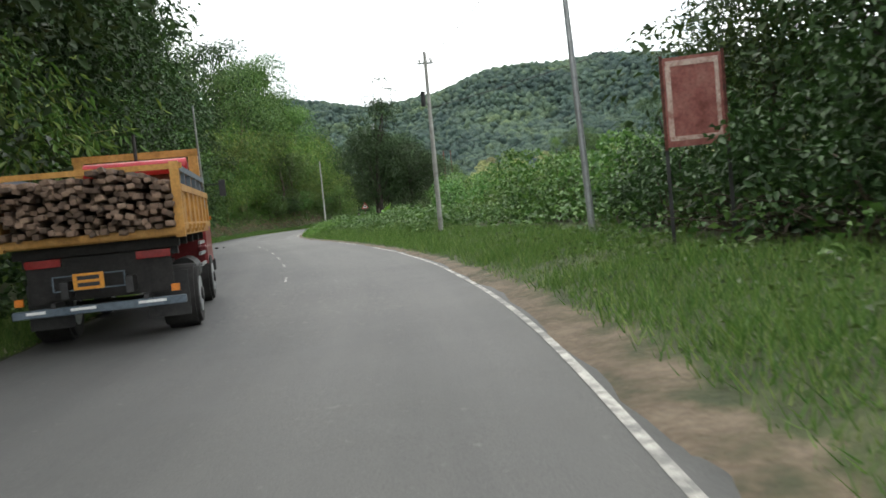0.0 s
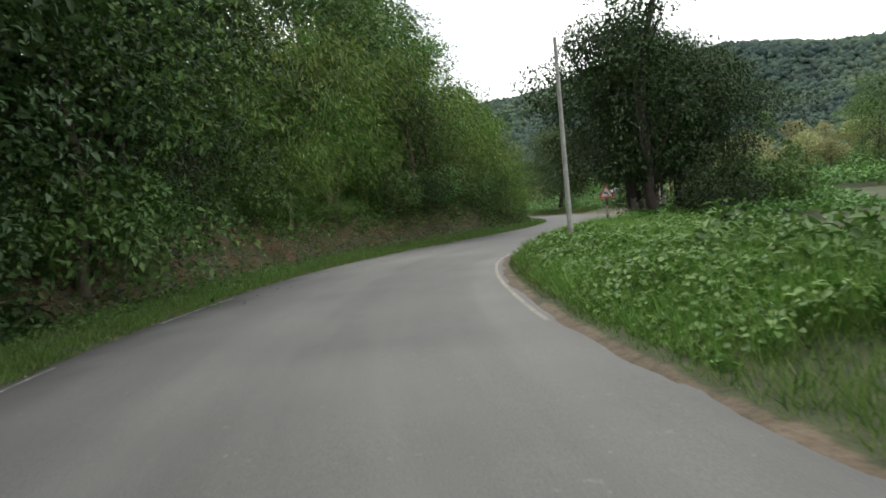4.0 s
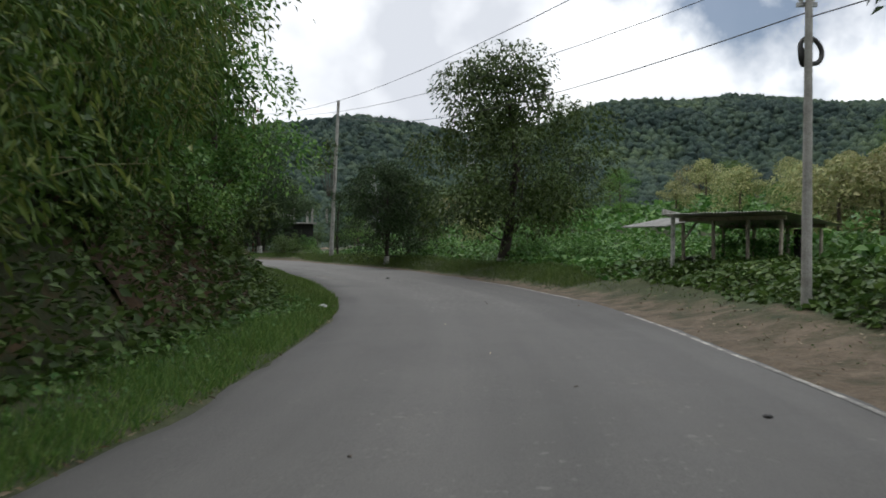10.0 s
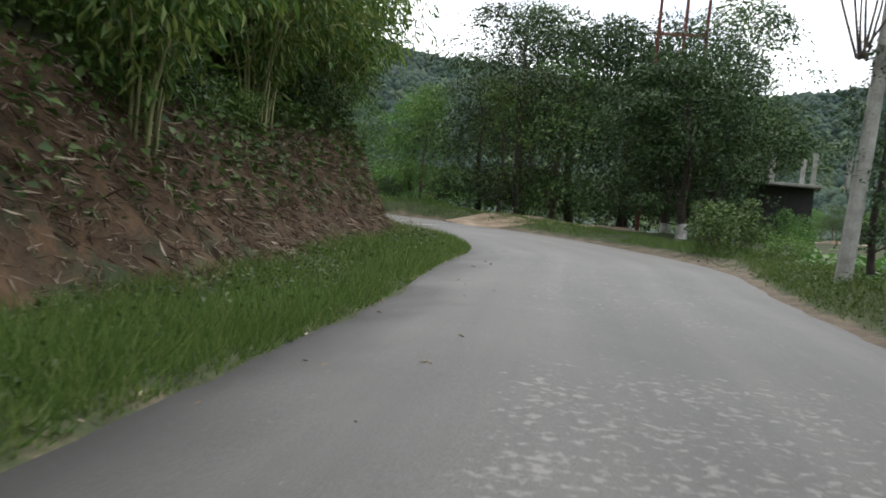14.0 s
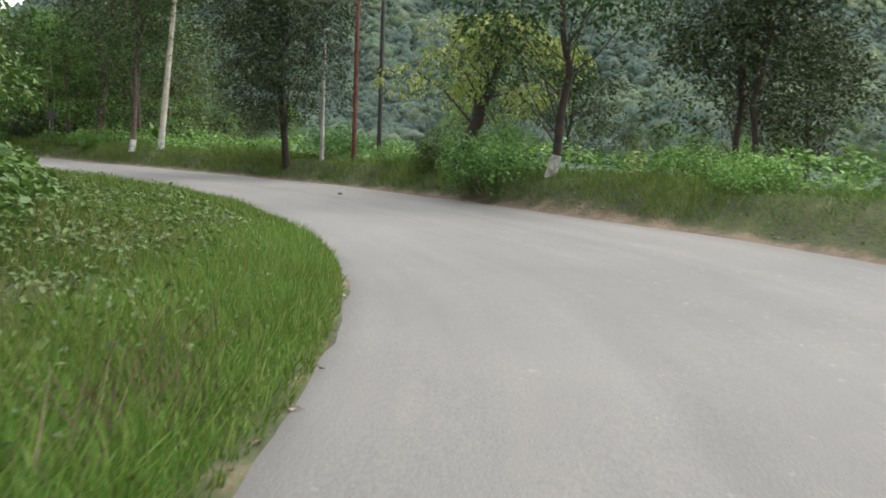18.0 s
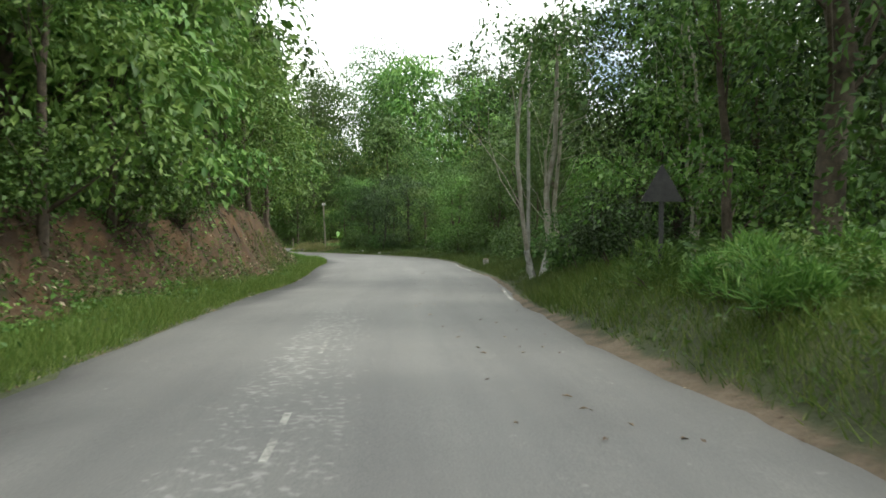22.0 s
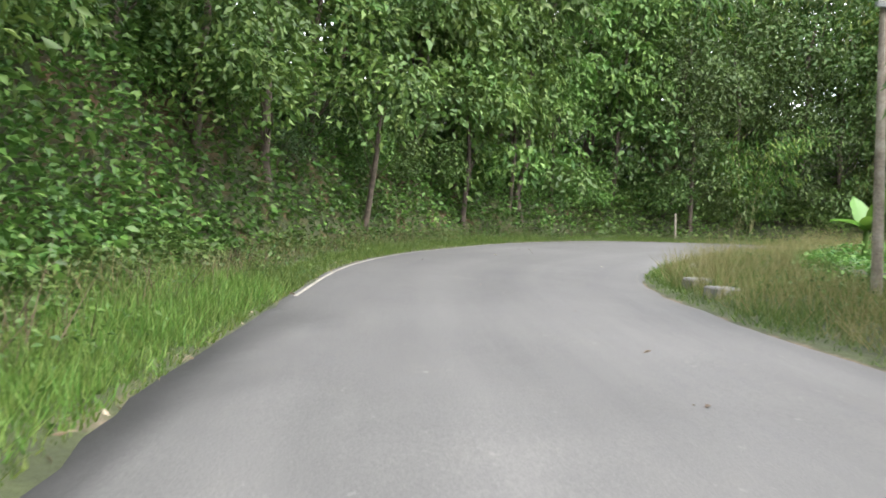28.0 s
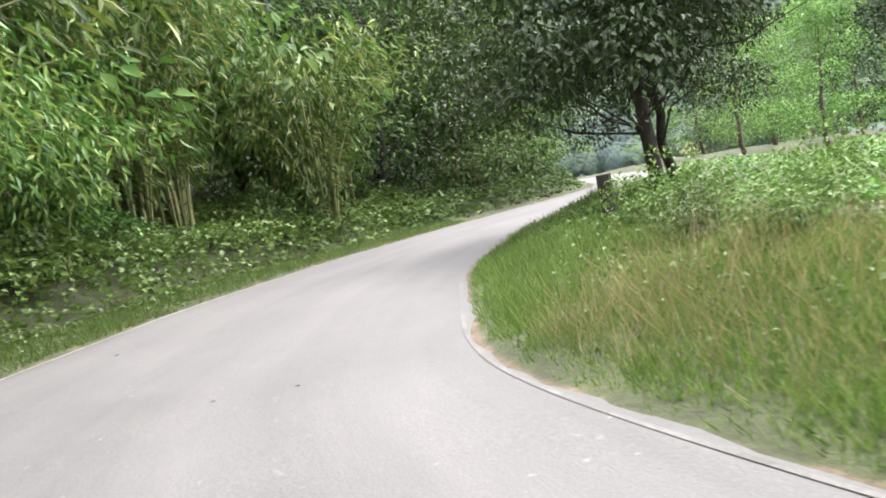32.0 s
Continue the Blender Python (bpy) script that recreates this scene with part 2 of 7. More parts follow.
OLD_WOOD = surface("weathered_wood", [(0.16, 0.13, 0.10), (0.30, 0.26, 0.21), (0.40, 0.36, 0.30)], 4, 0.9, 0.5, 30, spread=0.25)


# ---------------------------------------------------------------- the line of the road: x, y, width
LEG_NORTH = [
    (3, -37.5, 6.4), (3.1, -17.5, 6.4), (3.3, 2.5, 6.4), (3.4, 12.4, 6.7),
    (2.6, 22.2, 7.1), (1, 32.1, 7.3), (-1, 41.9, 6.9), (-3.5, 51.6, 6.8),
    (-4.8, 59.7, 6.8), (-5.2, 67.9, 6.5), (-4.8, 74, 6.4), (-3.5, 79.9, 6.8),
    (-1.8, 85.8, 6.9), (-0, 91.6, 6.7), (2.1, 99.2, 6.7), (4, 107, 7),
    (4.9, 114.9, 6.6), (4.8, 122, 6.5), (4.2, 129, 6.6), (2.4, 136.8, 6.9),
    (-0.4, 145.4, 7.2), (-3.3, 153, 7.2),
]
LEG_WEST = [
    (-7, 160.1, 6.8), (-10.5, 166.2, 6.9), (-14, 172.6, 7.4), (-19.7, 177.6, 7.8),
    (-25.6, 180.4, 8.5), (-32.1, 181.5, 9), (-38.7, 180.5, 8.7), (-44.5, 177.6, 7.5),
    (-49.7, 173.9, 6.9), (-54.1, 169.7, 7.3), (-58.5, 164.2, 7.2), (-62.7, 158.6, 7.1),
    (-67.4, 152.1, 6.6), (-72.2, 145.8, 6.7), (-76.1, 141.2, 6.8), (-79.7, 136.4, 7),
    (-84.3, 129.8, 7.2), (-89.6, 122.4, 7.5),
]
LEG_SOUTH = [
    (-93.1, 114.9, 8.2), (-95, 108, 8), (-96.2, 100, 7.1), (-97.1, 94.1, 6.2),
    (-98.7, 88.4, 6.2), (-101.9, 83.4, 6.7), (-107, 78.4, 7.8), (-112.6, 75.7, 8.2),
    (-119.5, 75.2, 7.4), (-125, 76.6, 7), (-130.3, 78.8, 6.6), (-135.5, 82, 6.4),
    (-141, 86.5, 6.2), (-147, 92, 6), (-153, 98, 6), (-160, 103, 6),
    (-170, 107, 6), (-185, 110, 6),
]
KNOTS = np.array(LEG_NORTH + LEG_WEST + LEG_SOUTH, float)


def spline(k, n=14):
    """A smooth line through the knots."""
    p = np.vstack([2 * k[0] - k[1], k, 2 * k[-1] - k[-2]])
    out = []
    for i in range(1, len(p) - 2):
        a, b, c, d = p[i - 1], p[i], p[i + 1], p[i + 2]
        for t in np.arange(n) / n:
            out.append(0.5 * (2 * b + (c - a) * t + (2 * a - 5 * b + 4 * c - d) * t**2 + (3 * b - a - 3 * c + d) * t**3))
    out.append(k[-1])
    return np.array(out)


ROAD = spline(KNOTS)
STEP = np.linalg.norm(np.diff(ROAD[:, :2], axis=0), axis=1)
RS = np.r_[0, np.cumsum(STEP)]
RS -= RS[np.argmin(((ROAD[:, :2] - (3.3, 2.5)) ** 2).sum(1))]
even = np.arange(RS[0], RS[-1], 0.5)
ROAD = np.stack([np.interp(even, RS, ROAD[:, k]) for k in range(3)], 1)
RS = even
TAN = np.gradient(ROAD[:, :2], axis=0)
TAN /= np.linalg.norm(TAN, axis=1)[:, None]
LEFT = np.stack([-TAN[:, 1], TAN[:, 0]], 1)
N_ROAD = len(ROAD)


def spot(s, off):
    """The place at station s, off metres to the left of the road's middle."""
    i = int(np.clip(np.searchsorted(RS, s), 0, N_ROAD - 1))
    p = ROAD[i, :2] + LEFT[i] * off
    return float(p[0]), float(p[1])


def left_of(s, u):
    """u metres beyond the left edge at station s."""
    i = int(np.clip(np.searchsorted(RS, s), 0, N_ROAD - 1))
    return spot(s, ROAD[i, 2] / 2 + u)


def right_of(s, u):
    i = int(np.clip(np.searchsorted(RS, s), 0, N_ROAD - 1))
    return spot(s, -ROAD[i, 2] / 2 - u)


def lay(x, y):
    """For places: station, side (+1 left), metres beyond the road's edge."""
    x, y = np.atleast_1d(x).astype(float), np.atleast_1d(y).astype(float)
    idx = np.zeros(len(x), int)
    for a in range(0, len(x), 20000):
        d = (x[a : a + 20000, None] - ROAD[None, ::2, 0]) ** 2 + (y[a : a + 20000, None] - ROAD[None, ::2, 1]) ** 2
        idx[a : a + 20000] = d.argmin(1) * 2
    off = (x - ROAD[idx, 0]) * LEFT[idx, 0] + (y - ROAD[idx, 1]) * LEFT[idx, 1]
    far = np.hypot(x - ROAD[idx, 0], y - ROAD[idx, 1])
    return RS[idx], np.sign(off + 1e-9), far - ROAD[idx, 2] / 2


# Along the road: station, verge width, bank height, bank run, hill slope on the left; rise and fall on the right.
S_TAB = np.array([-40, 0, 30, 50, 62, 80, 96, 104, 112, 130, 150, 170, 182, 190, 198, 212, 225, 236, 250, 262, 272, 282, 292, 302, 318, 334, 345, 360, 460.0])
VERGE = np.array([1.6, 1.6, 1.8, 1.6, 1.6, 1.4, 1.6, 1.4, 1.4, 1.6, 2.0, 2.0, 2.2, 2.4, 3.4, 4.6, 3.6, 2.2, 1.8, 1.1, 0.9, 2.2, 4.4, 4.4, 1.9, 1.5, 1.6, 2.0, 2.0])
BANK = np.array([0.8, 0.8, 1, 1.2, 1.5, 1.6, 1.7, 2, 2.2, 2.4, 2.5, 2.4, 3, 3.3, 1.8, 1.6, 1.8, 1.6, 1.7, 2.1, 2.2, 2.0, 2.0, 2.8, 3.0, 1.2, 0.8, 0.8, 0.8])
RUN = np.array([2.0, 2.0, 2.0, 1.9, 1.8, 1.8, 1.9, 1.9, 2.0, 2.1, 2.2, 2.2, 1.5, 1.3, 3.0, 3.0, 2.4, 1.8, 1.6, 1.5, 1.6, 1.8, 1.8, 1.4, 1.3, 1.8, 2.0, 2.0, 2.0])
SLOPE = np.array([0.4, 0.4, 0.42, 0.45, 0.5, 0.5, 0.5, 0.5, 0.55, 0.55, 0.5, 0.45, 0.4, 0.4, 0.4, 0.4, 0.4, 0.45, 0.45, 0.45, 0.45, 0.45, 0.5, 0.6, 0.6, 0.35, 0.3, 0.3, 0.3])
R_RISE = np.array([0.3, 0.3, 0.3, 0.25, 0.3, 0.3, 0.3, 0.4, 0.45, 0.5, 0.5, 0.5, 0.35, 0.4, 0.75, 0.85, 0.75, 0.75, 0.6, 0.4, 0.35, 0.3, 0.3, 0.3, 0.3, 0.3, 0.4, 0.4, 0.4])
R_RUN = np.array([2.2, 2.2, 2.2, 2.0, 2.0, 2.0, 2.0, 3.5, 4.0, 2.6, 1.6, 1.6, 2.6, 2.6, 1.5, 1.3, 1.3, 1.3, 1.4, 1.6, 2, 2, 2, 2, 2, 2, 2, 2, 2.0])
R_FALL = np.array([0.05, 0.05, 0.06, 0.08, 0.06, 0.03, -0.02, -0.03, -0.04, -0.05, -0.08, -0.12, -0.08, 0.02, 0.12, 0.2, 0.2, 0.2, 0.12, 0.06, 0.04, 0.04, 0.03, 0.03, 0, -0.04, 0.02, 0.05, 0.05])


def smooth(t):
    t = np.clip(t, 0, 1)
    return t * t * (3 - 2 * t)


def wavy(x, y, size, seed=0.0):
    """Cheap rolling noise between about -1 and 1."""
    a = np.sin(x / size * 1.7 + seed) + np.sin(y / size * 1.9 + 1.3 + seed * 2) + np.sin((x + y) / size * 1.1 + 2.1 + seed)
    b = np.sin((x - 0.6 * y) / size * 2.9 + 0.5 + seed) + np.sin((0.7 * x + y) / size * 3.3 + seed * 3)
    return (a + 0.6 * b) / 4.2


# The ring of hills round the valley: bearing to the left of north, ridge distance, ridge height.
RING_A = np.array([-180, -120, -60, -26, -19, -12.5, -9, -5.5, 0, 3.5, 8.5, 15, 24, 40, 50, 65, 80, 90, 100, 105, 110, 120, 150, 180.0])
RING_D = np.array([1250, 1250, 1250, 1250, 1250, 1250, 1250, 1300, 1400, 1400, 1350, 1300, 1200, 1050, 950, 860, 820, 800, 800, 800, 800, 900, 1100, 1250.0])
RING_E = np.array([3, 4, 7, 8.0, 8.9, 8.8, 8.7, 7.8, 6.8, 7.4, 8.3, 7.5, 7.7, 9, 10.8, 12.4, 13.2, 12.8, 13.4, 11.6, 10, 6, 4, 3.0])
RING_H = RING_D * np.tan(np.radians(RING_E))
MIDDLE = (-20.0, 120.0)


def height(x, y, under=True):
    """The lie of the land."""
    x, y = np.atleast_1d(x).astype(float), np.atleast_1d(y).astype(float)
    s, side, u = lay(x, y)
    uu = np.maximum(u, 0)
    verge, bank, run = np.interp(s, S_TAB, VERGE), np.interp(s, S_TAB, BANK), np.interp(s, S_TAB, RUN)
    slope = np.interp(s, S_TAB, SLOPE)
    rough = wavy(x, y, 1.3) * 0.15 + wavy(x, y, 0.5, 2.0) * 0.09
    bank = bank * (1 + 0.22 * wavy(x, y, 6.0, 1.0))
    zl = 0.03 + 0.07 * np.minimum(uu, verge) + bank * smooth((uu - verge) / run)
    zl = zl + 24 * (1 - np.exp(-np.maximum(0, uu - verge - run) * slope / 24)) + rough * smooth((uu - 0.6) / 1.5)
    rise, fall = np.interp(s, S_TAB, R_RISE), np.interp(s, S_TAB, R_FALL)
    zr = 0.02 + rise * smooth(uu / np.interp(s, S_TAB, R_RUN)) - 9 * (1 - np.exp(-np.maximum(0, uu - 5) * fall / 9)) + rough * smooth((uu - 0.6) / 1.5)
    z = np.where(side > 0, zl, zr)
    if under:
        z = z - 0.22 * (1 - smooth((u - 1.5) / 0.7))
    dx, dy = x - MIDDLE[0], y - MIDDLE[1]
    dist, bearing = np.hypot(dx, dy), np.degrees(np.arctan2(-dx, dy))
    ridge, top = np.interp(bearing, RING_A, RING_D), np.interp(bearing, RING_A, RING_H)
    foot = ridge * 0.30
    climb = smooth((dist - foot) / (ridge - foot))
    folds = 1 + 1.1 * climb * (1 - climb) * wavy(x, y, 170, 3.0) + 0.03 * wavy(x, y, 45, 1.0)
    keep = smooth((dist - 150) / 120)
    away = smooth((uu - 48) / 60)
    valley = z * (1 - away) - 3.0 * away
    return valley * (1 - keep) + keep * -3.0 + climb * top * folds


def ground_at(x, y):
    return float(height(x, y, False)[0])


def mesh_from(name, verts, faces, material=None, smooth_shade=False):
    me = bpy.data.meshes.new(name)
    me.from_pydata([tuple(v) for v in verts], [], [tuple(f) for f in faces])
    if material:
        me.materials.append(material)
    if smooth_shade:
        me.polygons.foreach_set("use_smooth", np.ones(len(me.polygons), bool))
    me.update()
    return me


def fast_mesh(name, verts, faces, material, smooth_shade=False):
    """A mesh of faces that all have the same number of corners, from arrays."""
    verts, faces = np.asarray(verts, np.float32), np.asarray(faces, np.int32)
    me = bpy.data.meshes.new(name)
    me.vertices.add(len(verts))
    me.vertices.foreach_set("co", verts.ravel())
    k = faces.shape[1]
    me.loops.add(faces.size)
    me.loops.foreach_set("vertex_index", faces.ravel())
    me.polygons.add(len(faces))
    me.polygons.foreach_set("loop_start", np.arange(0, faces.size, k, dtype=np.int32))
    me.polygons.foreach_set("loop_total", np.full(len(faces), k, np.int32))
    if smooth_shade:
        me.polygons.foreach_set("use_smooth", np.ones(len(faces), bool))
    me.materials.append(material)
    me.update(calc_edges=True)
    me.validate()
    return me


def part(name, bm, material, parent, label=""):
    me = bpy.data.meshes.new(name)
    bm.to_mesh(me)
    bm.free()
    me.materials.append(material)
    ob = new(name, me)
    ob.parent = parent
    return tagged(ob, label)


def mesh_part(name, me, parent, label=""):
    ob = new(name, me)
    ob.parent = parent
    return tagged(ob, label)


def empty(name, x, y, z=0.0, turn=0.0):
    ob = new(name)
    ob.empty_display_size = 0.2
    ob.matrix_basis = pose(x, y, z, 0, 0, turn)
    return ob


# ---------------------------------------------------------------- the ground
def axis_steps(lo, hi, fine, far_lo, far_hi):
    out, step, v = list(np.arange(lo, hi + fine / 2, fine)), fine, hi
    while v < far_hi:
        step *= 1.13
        v += min(step, 40)
        out.append(v)
    step, v = fine, lo
    while v > far_lo:
        step *= 1.13
        v -= min(step, 40)
        out.insert(0, v)
    return np.array(out)


GX, GY = axis_steps(-150, 24, 0.8, -2300, 2300), axis_steps(-6, 196, 0.8, -2300, 2300)
gx, gy = np.meshgrid(GX, GY)
gz = height(gx.ravel(), gy.ravel())
nx, ny = len(GX), len(GY)
ids = np.arange(nx * ny).reshape(ny, nx)
quads = np.stack([ids[:-1, :-1], ids[:-1, 1:], ids[1:, 1:], ids[1:, :-1]], -1).reshape(-1, 4)


def ground_material():
    m, n, l, b = base_material("ground_cover", 0.95)
    tc = n.new("ShaderNodeTexCoord")
    big, mid, fine = noise_node(n, 0.25, 5), noise_node(n, 1.6, 6), noise_node(n, 14, 5)
    for t in (big, mid, fine):
        l.new(tc.outputs["Object"], t.inputs["Vector"])
    green = ramp_node(n, [(0.3, (0.030, 0.036, 0.014)), (0.55, (0.052, 0.064, 0.022)), (0.75, (0.085, 0.088, 0.038))])
    l.new(mid.outputs["Fac"], green.inputs["Fac"])
    soil = ramp_node(n, [(0.28, (0.034, 0.020, 0.010)), (0.5, (0.068, 0.038, 0.017)), (0.72, (0.122, 0.070, 0.032))])
    l.new(mid.outputs["Fac"], soil.inputs["Fac"])
    dirt = ramp_node(n, [(0.28, (0.070, 0.052, 0.034)), (0.5, (0.112, 0.083, 0.054)), (0.72, (0.165, 0.128, 0.088))])
    l.new(mid.outputs["Fac"], dirt.inputs["Fac"])
    at_soil, at_dirt = n.new("ShaderNodeAttribute"), n.new("ShaderNodeAttribute")
    at_soil.attribute_name, at_dirt.attribute_name = "bare_soil", "bare_dirt"
    m1, m2, m3 = mix_node(n), mix_node(n), mix_node(n, "MULTIPLY", 0.7)
    for at, mx in ((at_soil, m1), (at_dirt, m2)):
        edge = n.new("ShaderNodeMath")
        edge.operation = "MULTIPLY_ADD"
        l.new(mid.outputs["Fac"], edge.inputs[0])
        edge.inputs[1].default_value = 1.6
        l.new(at.outputs["Fac"], edge.inputs[2])
        cut = n.new("ShaderNodeMapRange")
        cut.inputs["From Min"].default_value, cut.inputs["From Max"].default_value = 1.15, 1.5
        l.new(edge.outputs[0], cut.inputs["Value"])
        l.new(cut.outputs["Result"], mx.inputs["Factor"])
    l.new(green.outputs["Color"], m1.inputs["A"])
    l.new(soil.outputs["Color"], m1.inputs["B"])
    l.new(m1.outputs["Result"], m2.inputs["A"])
    l.new(dirt.outputs["Color"], m2.inputs["B"])
    # Far ground is darkened to match the shaded parts of the crowns above it.
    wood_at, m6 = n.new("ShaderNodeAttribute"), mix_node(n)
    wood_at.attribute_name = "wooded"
    crown_gap_shade = ramp_node(n, [(0.35, (0.010, 0.024, 0.016)), (0.55, (0.022, 0.048, 0.030)), (0.72, (0.045, 0.08, 0.045))])
    l.new(mid.outputs["Fac"], crown_gap_shade.inputs["Fac"])
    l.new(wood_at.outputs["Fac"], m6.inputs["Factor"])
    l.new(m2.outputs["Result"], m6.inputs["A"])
    l.new(crown_gap_shade.outputs["Color"], m6.inputs["B"])
    gr = ramp_node(n, [(0.3, (0.6, 0.6, 0.6)), (0.7, (1.3, 1.3, 1.3))])
    l.new(fine.outputs["Fac"], gr.inputs["Fac"])
    l.new(m6.outputs["Result"], m3.inputs["A"])
    l.new(gr.outputs["Color"], m3.inputs["B"])
    l.new(m3.outputs["Result"], b.inputs["Base Color"])
    bp = n.new("ShaderNodeBump")
    bp.inputs["Strength"].default_value, bp.inputs["Distance"].default_value = 0.7, 0.05
    l.new(fine.outputs["Fac"], bp.inputs["Height"])
    l.new(bp.outputs["Normal"], b.inputs["Normal"])
    return m


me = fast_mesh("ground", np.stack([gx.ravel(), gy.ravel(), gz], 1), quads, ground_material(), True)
gs, gside, gu = lay(gx.ravel(), gy.ravel())
bank_here = (gside > 0) & (gu > np.interp(gs, S_TAB, VERGE) - 0.3) & (gu < np.interp(gs, S_TAB, VERGE) + np.interp(gs, S_TAB, RUN) + 0.8)
BARE_S, BARE_V = ([0, 44, 52, 60, 68, 96, 104, 122, 130, 172, 176, 190, 196, 226, 236, 246, 250, 272, 284, 296, 300, 330, 335], [0, 0, 0.3, 0.5, 0.55, 0.5, 0.4, 0.6, 0.8, 0.85, 1.0, 1.0, 0.3, 0.3, 0.7, 0.9, 1.0, 1.0, 0.8, 0.3, 0.4, 0.4, 0])
bare = np.interp(gs, BARE_S, BARE_V)
a = me.attributes.new("bare_soil", "FLOAT", "POINT")
a.data.foreach_set("value", (bank_here * bare * 0.75).astype(np.float32))
STRIP_S, STRIP_V = ([-40, 0, 22, 30, 80, 84, 95, 102, 107, 126, 134, 150, 174, 178, 196, 206, 212, 222, 236, 246, 250, 280], [0.7, 0.6, 0.35, 0.12, 0.12, 0.18, 0.4, 0.9, 4.2, 1.7, 0.8, 0.25, 0.4, 1.3, 0.5, 0.25, 0.6, 0.15, 0.2, 0.4, 0.12, 0.08])
strip = np.interp(gs, STRIP_S, STRIP_V)
yard = (gside < 0) & (gu < strip) & (gu > -0.5)
edge_dirt = (gside > 0) & (gu < 0.35) & (gu > -0.5)
d = me.attributes.new("bare_dirt", "FLOAT", "POINT")
d.data.foreach_set("value", (yard * 0.75 + edge_dirt * 0.1).astype(np.float32))
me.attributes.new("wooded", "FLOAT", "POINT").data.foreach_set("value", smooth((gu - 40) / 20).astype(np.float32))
tagged(new("ground", me), "grassy valley ground with bare red earth banks and wooded hills", "ground", kind="structure")


# ---------------------------------------------------------------- the road
def asphalt_material():
    m, n, l, b = base_material("asphalt", 0.8)
    tc = n.new("ShaderNodeTexCoord")
    mp = n.new("ShaderNodeMapping")
    big, mid, fine = noise_node(n, 0.22, 5), noise_node(n, 1.5, 6), noise_node(n, 60, 4)
    chips = n.new("ShaderNodeTexVoronoi")
    chips.inputs["Scale"].default_value = 2.6
    for t in (big, mid, fine, chips):
        l.new(tc.outputs["Object"], t.inputs["Vector"])
    c = ramp_node(n, [(0.3, (0.116, 0.113, 0.108)), (0.5, (0.133, 0.130, 0.124)), (0.7, (0.150, 0.146, 0.139))])
    l.new(big.outputs["Fac"], c.inputs["Fac"])
    patch = ramp_node(n, [(0.36, (0.92, 0.92, 0.92)), (0.6, (1.04, 1.04, 1.04)), (0.68, (1.09, 1.085, 1.07))])
    l.new(mid.outputs["Fac"], patch.inputs["Fac"])
    m1 = mix_node(n, "MULTIPLY", 0.8)
    l.new(c.outputs["Color"], m1.inputs["A"])
    l.new(patch.outputs["Color"], m1.inputs["B"])
    grain = ramp_node(n, [(0.25, (0.6, 0.6, 0.6)), (0.5, (1, 1, 1)), (0.78, (1.5, 1.5, 1.45))])
    l.new(fine.outputs["Fac"], grain.inputs["Fac"])
    m2 = mix_node(n, "MULTIPLY", 0.8)
    l.new(m1.outputs["Result"], m2.inputs["A"])
    l.new(grain.outputs["Color"], m2.inputs["B"])
    lane, streak = n.new("ShaderNodeAttribute"), noise_node(n, 1.5, 6, 0.65)
    lane.attribute_name = "lane"
    l.new(lane.outputs["Vector"], streak.inputs["Vector"])
    worn = ramp_node(n, [(0.32, (0.72, 0.72, 0.73)), (0.5, (0.98, 0.98, 0.98)), (0.7, (1.2, 1.19, 1.16))])
    l.new(streak.outputs["Fac"], worn.inputs["Fac"])
    m4 = mix_node(n, "MULTIPLY", 0.42)
    l.new(m2.outputs["Result"], m4.inputs["A"])
    l.new(worn.outputs["Color"], m4.inputs["B"])
    marks, wear = n.new("ShaderNodeVectorMath"), n.new("ShaderNodeAttribute")
    marks.operation = "MULTIPLY"
    marks.inputs[1].default_value = (8.5, 190.0, 1.0)
    wear.attribute_name = "wear"
    l.new(lane.outputs["Vector"], marks.inputs[0])
    spots = noise_node(n, 1.0, 3, 0.55)
    l.new(marks.outputs["Vector"], spots.inputs["Vector"])
    add = n.new("ShaderNodeMath")
    add.operation = "MULTIPLY_ADD"
    add.inputs[1].default_value = 0.14
    l.new(wear.outputs["Fac"], add.inputs[0])
    blend = n.new("ShaderNodeMath")
    blend.operation = "MULTIPLY_ADD"
    blend.inputs[1].default_value = 0.45
    l.new(mid.outputs["Fac"], blend.inputs[0])
    l.new(spots.outputs["Fac"], blend.inputs[2])
    l.new(blend.outputs[0], add.inputs[2])
    cut = n.new("ShaderNodeMapRange")
    cut.inputs["From Min"].default_value, cut.inputs["From Max"].default_value, cut.inputs["To Max"].default_value = 0.90, 1.01, 0.68
    l.new(add.outputs[0], cut.inputs["Value"])
    m5 = mix_node(n)
    l.new(cut.outputs["Result"], m5.inputs["Factor"])
    l.new(m4.outputs["Result"], m5.inputs["A"])
    m5.inputs["B"].default_value = (0.27, 0.263, 0.248, 1)
    road_tone, m7 = n.new("ShaderNodeAttribute"), mix_node(n, "MULTIPLY", 1.0)
    road_tone.attribute_name = "road_tone"
    l.new(m5.outputs["Result"], m7.inputs["A"])
    l.new(road_tone.outputs["Color"], m7.inputs["B"])
    l.new(m7.outputs["Result"], b.inputs["Base Color"])
    rr = n.new("ShaderNodeMapRange")
    rr.inputs["To Min"].default_value, rr.inputs["To Max"].default_value = 0.62, 0.95
    l.new(mid.outputs["Fac"], rr.inputs["Value"])
    l.new(rr.outputs["Result"], b.inputs["Roughness"])
    bp = n.new("ShaderNodeBump")
    bp.inputs["Strength"].default_value, bp.inputs["Distance"].default_value = 0.35, 0.01
    l.new(fine.outputs["Fac"], bp.inputs["Height"])
